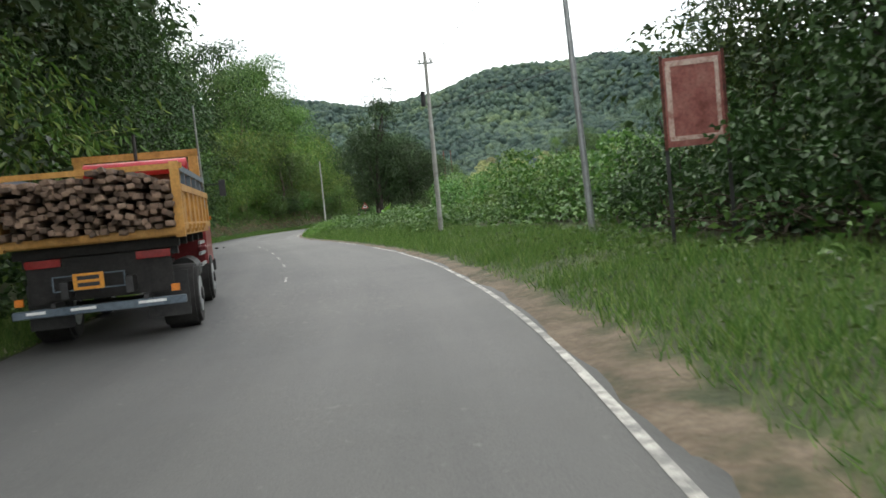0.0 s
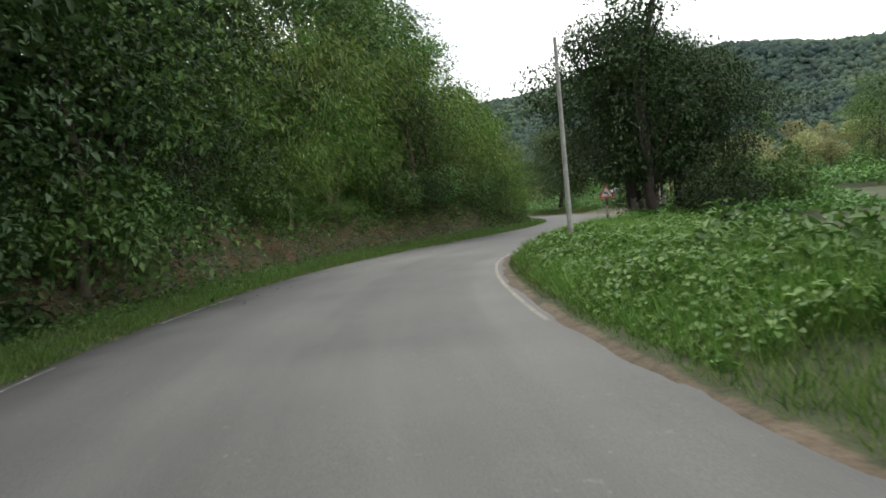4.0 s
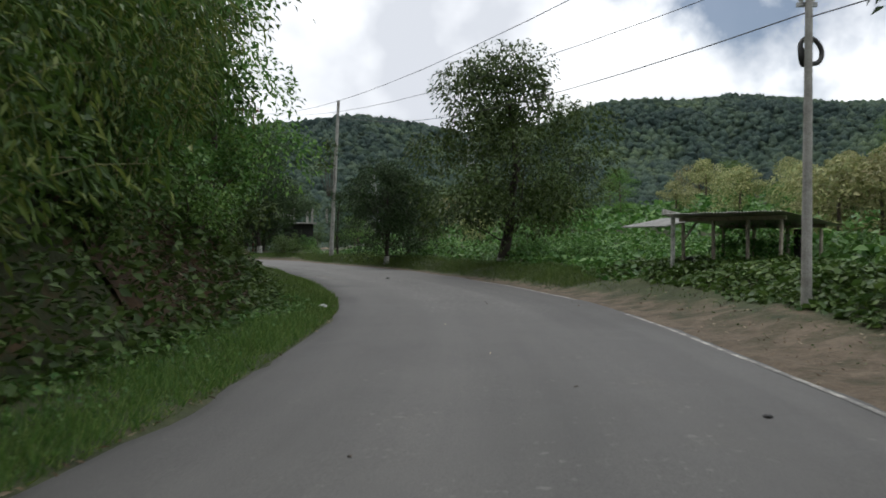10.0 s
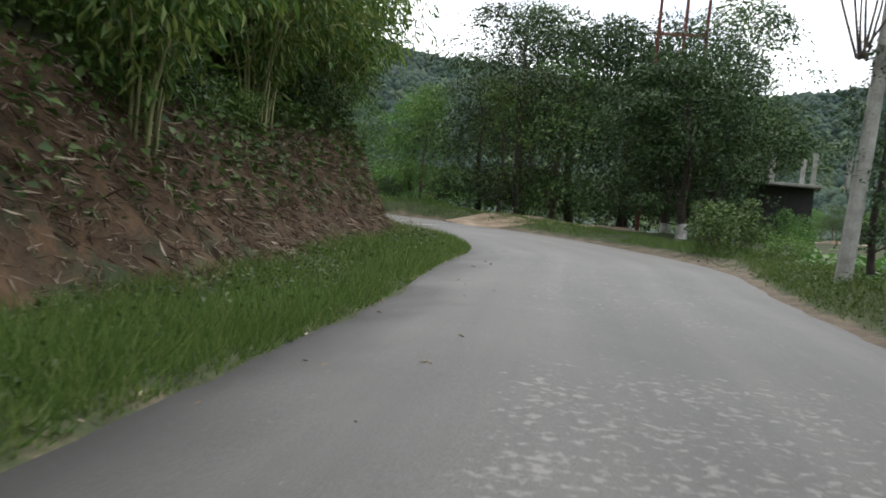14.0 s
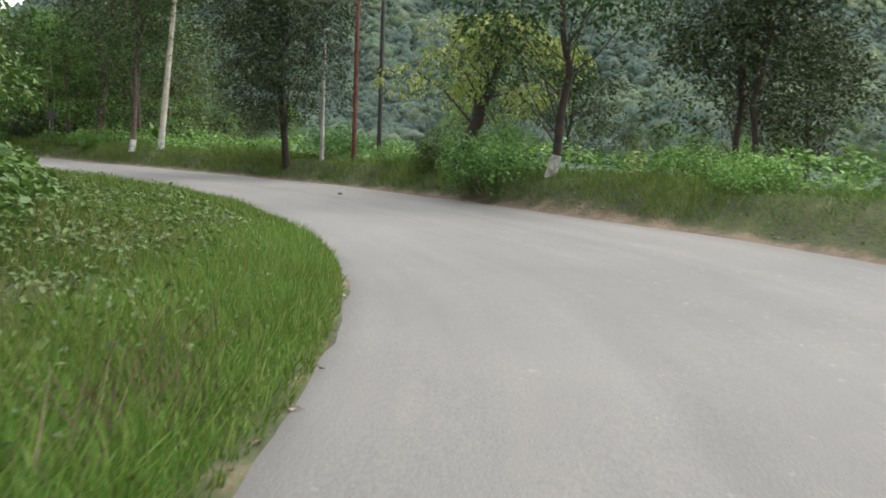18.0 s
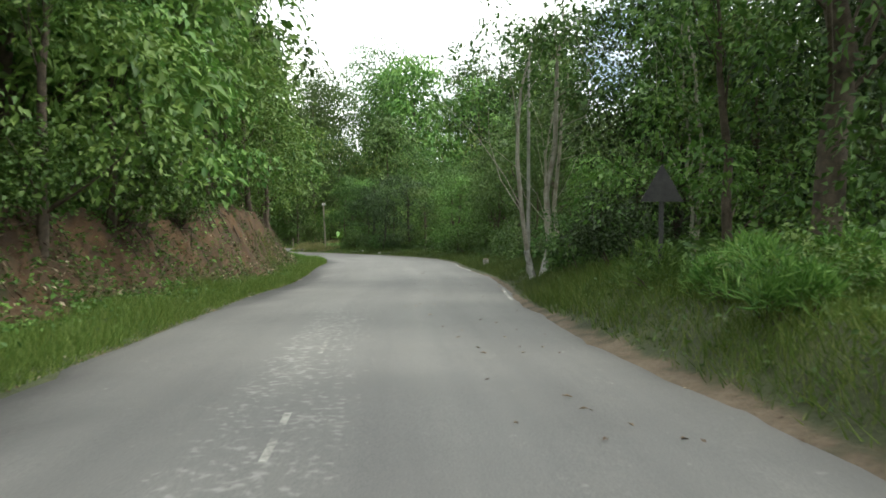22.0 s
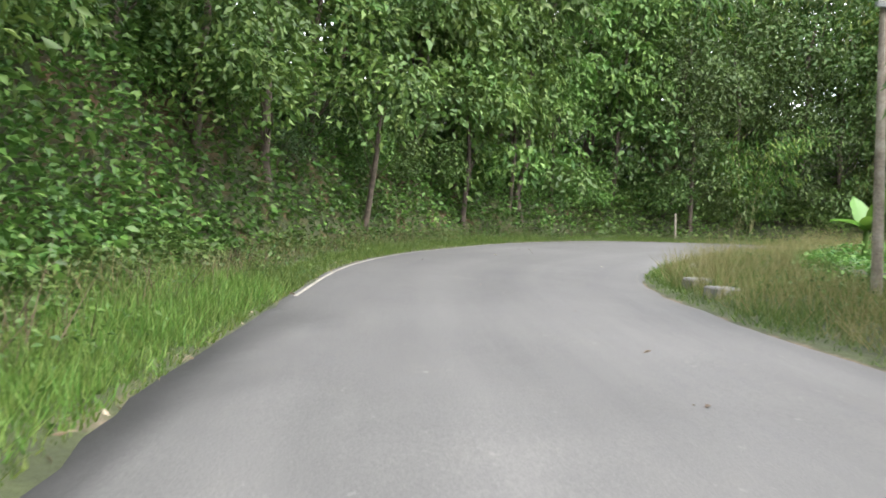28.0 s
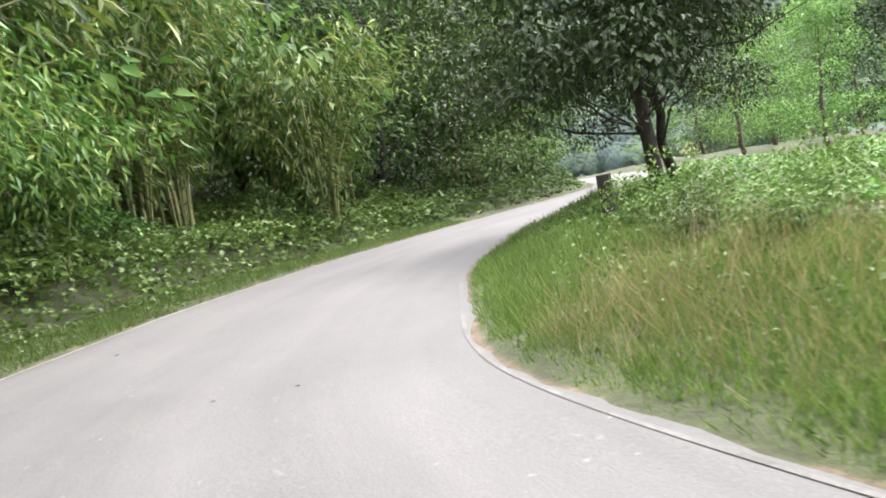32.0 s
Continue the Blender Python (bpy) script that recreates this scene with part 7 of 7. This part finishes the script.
for s0, s1, n, o0, o1 in ((76, 96, 60, -3.6, -1.6), (100, 130, 40, -5.5, 1.5), (238, 270, 70, -3.6, -0.5), (140, 180, 60, 2.0, 3.4), (60, 75, 20, 2, 3), (300, 350, 30, -2, 2)):
    for _ in range(n):
        s_, o = rr.uniform(s0, s1), rr.uniform(o0, o1)
        x, y = spot(s_, o)
        i = int(np.searchsorted(RS, s_))
        z = road_z(x, y) + 0.012 if abs(o) < ROAD[i, 2] / 2 else ground_at(x, y) + 0.03
        lp.append((x, y, z))
lp = np.array(lp)
w = rr.standard_normal((len(lp), 3)) * (1, 1, 0.15)
sz = 0.05 + 0.06 * rr.random(len(lp))
tagged(new("fallen_leaves", leaf_mesh("fallen_leaves", lp, w, np.tile((0.0, 0.1, 1.0), (len(lp), 1)), sz, sz * 0.35, LITTER)), "dry fallen leaves scattered on the road", "fallen leaves", kind="stuff")


def banana(x, y, size, turn, n=7):
    p = empty("banana_plant", x, y, ground_at(x, y))
    p.matrix_basis = pose(x, y, ground_at(x, y), 0, 0, turn)
    cyl_part("stem", 0.09 * size, 0.06 * size, 0.9 * size, (0, 0, -0.1), LEAF_LIGHT, p)
    rr = np.random.default_rng(int(abs(x) * 10))
    for i in range(n):
        a_, up = 2.4 * i + rr.normal() * 0.2, 0.35 + 0.6 * rr.random()
        d = np.array([math.cos(a_), math.sin(a_), 0])
        side = np.array([-math.sin(a_), math.cos(a_), 0])
        v, f = [], []
        for j in range(9):
            t = j / 8
            c = np.array([0, 0, 0.75 * size]) + d * size * (1.25 * t) * (1.1 - up * 0.7) + np.array([0, 0, 1.0]) * size * (1.5 * up * t - 0.75 * (1.15 - up) * t * t)
            w_ = 0.27 * size * math.sin(math.pi * min(1, 0.12 + t * 0.9)) ** 0.7 * (1 + 0.06 * rr.normal())
            v += [tuple(c - side * w_ + (0, 0, 0.06 * size)), tuple(c), tuple(c + side * w_ + (0, 0, 0.06 * size))]
        for j in range(8):
            f += [(3 * j, 3 * j + 1, 3 * j + 4, 3 * j + 3), (3 * j + 1, 3 * j + 2, 3 * j + 5, 3 * j + 4)]
        mesh_part("leaf", mesh_from("leaf", v, f, BANANA, True), p)
    return tagged(p, "banana plant with broad bright green leaves", "banana plant")


BANANA = leaf_material("banana_leaf", (0.07, 0.165, 0.02), (0.115, 0.235, 0.032), (0.17, 0.30, 0.05), 0.4, 0.35)
for x, y, size, turn in ((-116.9, 82.6, 0.8, 20), (-109.6, 86.2, 1.0, 80), (-117.0, 68.4, 1.3, 0), (-114.8, 67.6, 1.0, 60), (-70.9, 160.1, 0.7, 10), (-95.5, 73.6, 0.9, 40), (4.6, 61.0, 0.8, 10)):
    banana(x, y, size, turn)

# lattice towers far off
def pylon(x, y, tall, wide):
    p = empty("lattice_tower", x, y, ground_at(x, y) - 1)
    def at_h(t):
        return wide / 2 * (1 - 0.86 * min(1.0, t * 1.15))
    for sx_, sy_ in ((1, 1), (1, -1), (-1, 1), (-1, -1)):
        pts = [(sx_ * at_h(t), sy_ * at_h(t), tall * t) for t in np.linspace(0, 1, 9)]
        v, f = tube(pts, [0.14] * 9, 4)
        mesh_part("leg", fast_mesh("leg", v, f, STEEL_GREY), p)
    for face_ in range(4):
        v, f = [], []
        for i in range(8):
            t0, t1 = i / 8, (i + 1) / 8
            for sgn in (1, -1):
                a_, b_ = (sgn * at_h(t0), -at_h(t0), tall * t0), (-sgn * at_h(t1), -at_h(t1), tall * t1)
                tube([a_, tuple((np.array(a_) + b_) / 2), b_], [0.08] * 3, 4, v, f)
        ob = mesh_part("lattice_side", fast_mesh("lattice_side", v, f, STEEL_GREY), p)
        ob.matrix_basis = pose(0, 0, 0, 0, 0, 90 * face_)
    for t in (0.74, 0.84, 0.94):
        box_part("arm", (wide * 0.9, 0.25, 0.25), (0, 0, tall * t), STEEL_GREY, p)
    return tagged(p, "grey steel lattice power tower in the valley", "power tower", "lattice towers")


pylon(-1, 420, 48, 9)
pylon(-33, 385, 30, 7)
pylon(88, 290, 17, 4.5)


# ---------------------------------------------------------------- the timber truck at the roadside
T_YELLOW = surface("truck_yellow", [(0.34, 0.16, 0.03), (0.50, 0.25, 0.05), (0.58, 0.32, 0.09)], 3, 0.55, 0.1, 25)
T_RED = surface("truck_red", [(0.16, 0.015, 0.018), (0.26, 0.025, 0.03)], 3, 0.4, 0.05, 25)
T_BLUE = surface("truck_blue_grey", [(0.06, 0.085, 0.11), (0.13, 0.16, 0.19)], 4, 0.6, 0.1, 25)
RUBBER = surface("tyre_rubber", [(0.014, 0.013, 0.012), (0.035, 0.032, 0.03)], 6, 0.85, 0.4, 30)
SAWN = surface("sawn_timber", [(0.075, 0.045, 0.03), (0.17, 0.11, 0.075), (0.29, 0.20, 0.14)], 4, 0.85, 0.4, 35, spread=0.55)
PLATE = surface("yellow_plate", [(0.60, 0.24, 0.02), (0.68, 0.30, 0.035)], 4, 0.5, 0.05, 30)
GLASS_DARK = surface("cab_glass", [(0.02, 0.024, 0.026), (0.04, 0.045, 0.045)], 2, 0.08, 0.0, 10)
RED_LENS = surface("red_lens", [(0.25, 0.01, 0.01), (0.35, 0.02, 0.02)], 4, 0.25, 0.0, 30)
ORANGE_LENS = surface("orange_lens", [(0.55, 0.16, 0.02), (0.65, 0.22, 0.03)], 4, 0.25, 0.0, 30)

truck = empty("timber_truck", 1.2, 14.4, 0.0)
truck.matrix_basis = pose(1.18, 14.35, 0.02, 0, 0, 8.5)
# x to the truck's right, y ahead, from the rear axle
for e in (-0.38, 0.38):
    box_part("chassis_rail", (0.09, 6.2, 0.2), (e, 1.6, 0.78), BLACK_IRON, truck)
box_part("bed_floor", (2.16, 4.46, 0.10), (0, 0.79, 1.37), T_YELLOW, truck, "worn yellow bed floor")
for i in range(5):
    box_part("bed_bearer", (2.0, 0.09, 0.12), (0, -1.2 + i * 0.95, 1.25), RUBBER, truck, "near-black bearer under the bed")
for e, nm in ((-1.06, "left"), (1.06, "right")):
    sd_ = box_part("side_wall", (0.05, 4.4, 0.52), (e, 0.78, 1.68), T_YELLOW, truck, "yellow pressed side wall")
    for i in range(7):
        box_part("rib", (0.05, 0.10, 0.50), (e * 1.03, -1.3 + i * 0.69, 1.68), T_YELLOW, sd_)
    for z in (1.44, 1.93):
        box_part("side_rail", (0.08, 4.45, 0.09), (e * 1.02, 0.78, z), T_YELLOW, sd_)
    box_part("top_rail", (0.06, 4.4, 0.08), (e, 0.78, 2.2), T_BLUE, sd_, "blue-grey upper rail")
    for i in range(6):
        box_part("rail_post", (0.06, 0.09, 0.3), (e, -1.35 + i * 0.84, 2.06), T_BLUE, sd_)
    for i in range(5):
        box_part("latch", (0.04, 0.05, 0.12), (e * 1.06, -1.0 + i * 0.6, 1.40), T_YELLOW, sd_, "", (0, 25, 0))
for e in (-1.06, 1.06):
    box_part("rear_post", (0.11, 0.11, 0.95), (e, -1.47, 1.78), T_YELLOW, truck)
box_part("rear_sill", (2.24, 0.1, 0.09), (0, -1.5, 1.39), T_YELLOW, truck)
box_part("tail_bar", (2.3, 0.06, 0.07), (0, -1.44, 2.2), T_YELLOW, truck, "thin yellow bar across the back")
for e in (-0.95, 0.95):
    box_part("head_post", (0.16, 0.14, 0.9), (e, 2.98, 2.3), T_YELLOW, truck)
box_part("head_board", (1.9, 0.06, 0.75), (0, 2.98, 2.1), IRON_RUST, truck, "red corrugated head board")
box_part("head_rail", (2.1, 0.14, 0.12), (0, 2.98, 2.72), T_YELLOW, truck)
cyl_part("mast", 0.03, 0.03, 1.3, (0.0, 2.9, 1.8), BLACK_IRON, truck, "dark iron upright")
roll = cyl_part("rolled_cover", 0.13, 0.13, 1.7, (-0.85, 2.8, 2.5), RED_PAINT, truck, "rolled red cover", (0, 90, 0), 14)
cyl_part("aerial_bar", 0.02, 0.015, 1.4, (1.08, 2.75, 2.1), STEEL_GREY, truck, "leaning thin metal bar", (12, 0, 0), 8)
# the sawn billets, end on
rr = np.random.default_rng(17)
z = 1.43
row = 0
while z < 2.16:
    h = 0.062 + 0.016 * rr.random()
    x = -1.0 + 0.04 * rr.random()
    while x < 0.96:
        w_ = 0.065 + 0.05 * rr.random()
        top = z - 1.42 < 0.74 - 0.10 * abs(x) + 0.05 * math.sin(6 * x)
        if top:
            box_part("timber_billet", (w_ * 0.94, 1.9 + 0.5 * rr.random(), h * 0.92), (x + w_ / 2, -0.55 - 0.16 * rr.random(), z + h / 2), SAWN, truck, "", (rr.normal() * 1.5, rr.normal() * 13, rr.normal() * 2.0), 0.008)
        x += w_
    z += h
    row += 1
# rear end
box_part("rear_panel", (1.75, 0.05, 0.55), (0, -1.15, 0.9), RUBBER, truck, "near-black rear panel")
box_part("rear_beam", (1.9, 0.08, 0.22), (0, -1.0, 1.2), BLACK_IRON, truck, "dark cross beam")
bar = box_part("bumper_bar", (2.06, 0.1, 0.10), (0, -1.38, 0.52), T_BLUE, truck, "scuffed blue bumper bar", bevel=0.01)
for x_, w_ in ((-0.75, 0.22), (-0.2, 0.3), (0.62, 0.34)):
    box_part("scuff", (w_, 0.006, 0.035), (x_, -1.432, 0.535), WHITE_PAINT, bar, "worn white paint")
for e in (-0.92, 0.92):
    box_part("marker_lamp", (0.10, 0.03, 0.09), (e, -1.45, 0.68), ORANGE_LENS, truck, "orange reflector")
    box_part("bumper_stay", (0.06, 0.5, 0.06), (e * 0.6, -1.15, 0.6), BLACK_IRON, truck)
    box_part("tail_lamp", (0.42, 0.05, 0.10), (e * 0.72, -1.2, 1.12), RED_LENS, truck, "red tail lamp")
    box_part("mud_flap", (0.55, 0.02, 0.6), (e * 0.8, -0.75, 0.55), BLACK_IRON, truck)
for sz, at in (((0.85, 0.02, 0.015), (-0.1, -1.42, 0.95)), ((0.85, 0.02, 0.015), (-0.1, -1.42, 0.77)), ((0.015, 0.02, 0.18), (-0.52, -1.42, 0.86)), ((0.015, 0.02, 0.18), (0.32, -1.42, 0.86))):
    box_part("plate_bracket", sz, at, T_BLUE, truck, "thin green-blue plate bracket")
pp = box_part("number_plate", (0.36, 0.02, 0.2), (-0.1, -1.44, 0.87), PLATE, truck, "yellow number plate")
for i in range(2):
    box_part("plate_bar", (0.26, 0.006, 0.05), (-0.1, -1.453, 0.915 - 0.085 * i), BLACK_IRON, pp, "dark bar on the plate")


def wheel(x, y, wide):
    w_ = empty("wheel", 0, 0)
    w_.parent = truck
    w_.matrix_basis = pose(x, y, 0.45)
    bm = bmesh.new()
    cyl(bm, 0.45, 0.45, wide, (-wide / 2, 0, 0), (0, 90, 0), 28)
    bmesh.ops.bevel(bm, geom=[e for e in bm.edges if len(e.link_faces) == 2 and abs(e.verts[0].co.x - e.verts[1].co.x) < 1e-4], offset=0.05, segments=2, affect="EDGES")
    part("tyre", bm, RUBBER, w_, "dusty black tyre")
    cyl_part("rim", 0.25, 0.25, wide + 0.02, (-wide / 2 - 0.01, 0, 0), STEEL_GREY, w_, "grey steel rim", (0, 90, 0), 20)
    cyl_part("hub", 0.10, 0.09, wide + 0.08, (-wide / 2 - 0.04, 0, 0), BLACK_IRON, w_, "", (0, 90, 0), 14)


wheel(-0.84, 0, 0.5)
wheel(0.84, 0, 0.5)
wheel(-0.9, 3.6, 0.26)
wheel(0.9, 3.6, 0.26)
cyl_part("axle", 0.07, 0.07, 1.7, (-0.85, 0, 0.45), BLACK_IRON, truck, "", (0, 90, 0))
cyl_part("fuel_tank", 0.22, 0.22, 0.9, (0.75, 1.3, 0.72), BLACK_IRON, truck, "", (-90, 0, 0), 16)
for i in range(3):
    box_part("guard_bar", (0.04, 0.9, 0.05), (1.0, 2.15, 0.78 + i * 0.18), STEEL_GREY, truck, "side guard bar")
cab = box_part("cab_body", (2.0, 1.45, 1.15), (0, 3.95, 1.25), T_RED, truck, "dark red cab", bevel=0.05)
box_part("cab_roof", (1.8, 1.25, 0.85), (0, 3.98, 2.15), T_RED, cab, "", bevel=0.08)
for e in (-0.93, 0.93):
    box_part("door_window", (0.02, 0.8, 0.62), (e, 4.05, 2.1), GLASS_DARK, cab, "dark door window", (0, -4 if e > 0 else 4, 0))
    box_part("wheel_arch", (0.16, 1.15, 0.12), (e, 3.6, 1.0), T_RED, cab, "red wheel arch", bevel=0.03)
    box_part("mirror_arm", (0.3, 0.02, 0.02), (e * 1.25, 4.55, 2.2), BLACK_IRON, cab)
    box_part("mirror", (0.12, 0.03, 0.32), (e * 1.42, 4.55, 2.12), BLACK_IRON, cab)
    box_part("marker_lamp", (0.05, 0.14, 0.08), (e * 1.08, 4.7, 1.55), ORANGE_LENS, cab, "orange side lamp")
box_part("windscreen", (1.6, 0.02, 0.6), (0, 4.62, 2.12), GLASS_DARK, cab, "dark windscreen", (-8, 0, 0))
box_part("front_bumper", (2.05, 0.15, 0.22), (0, 4.75, 0.62), BLACK_IRON, truck)
box_part("side_badge", (0.01, 0.36, 0.16), (1.095, 2.45, 1.78), T_BLUE, truck, "small pale blue badge")
tagged(truck, "yellow and red tipper truck loaded with sawn timber", "truck")
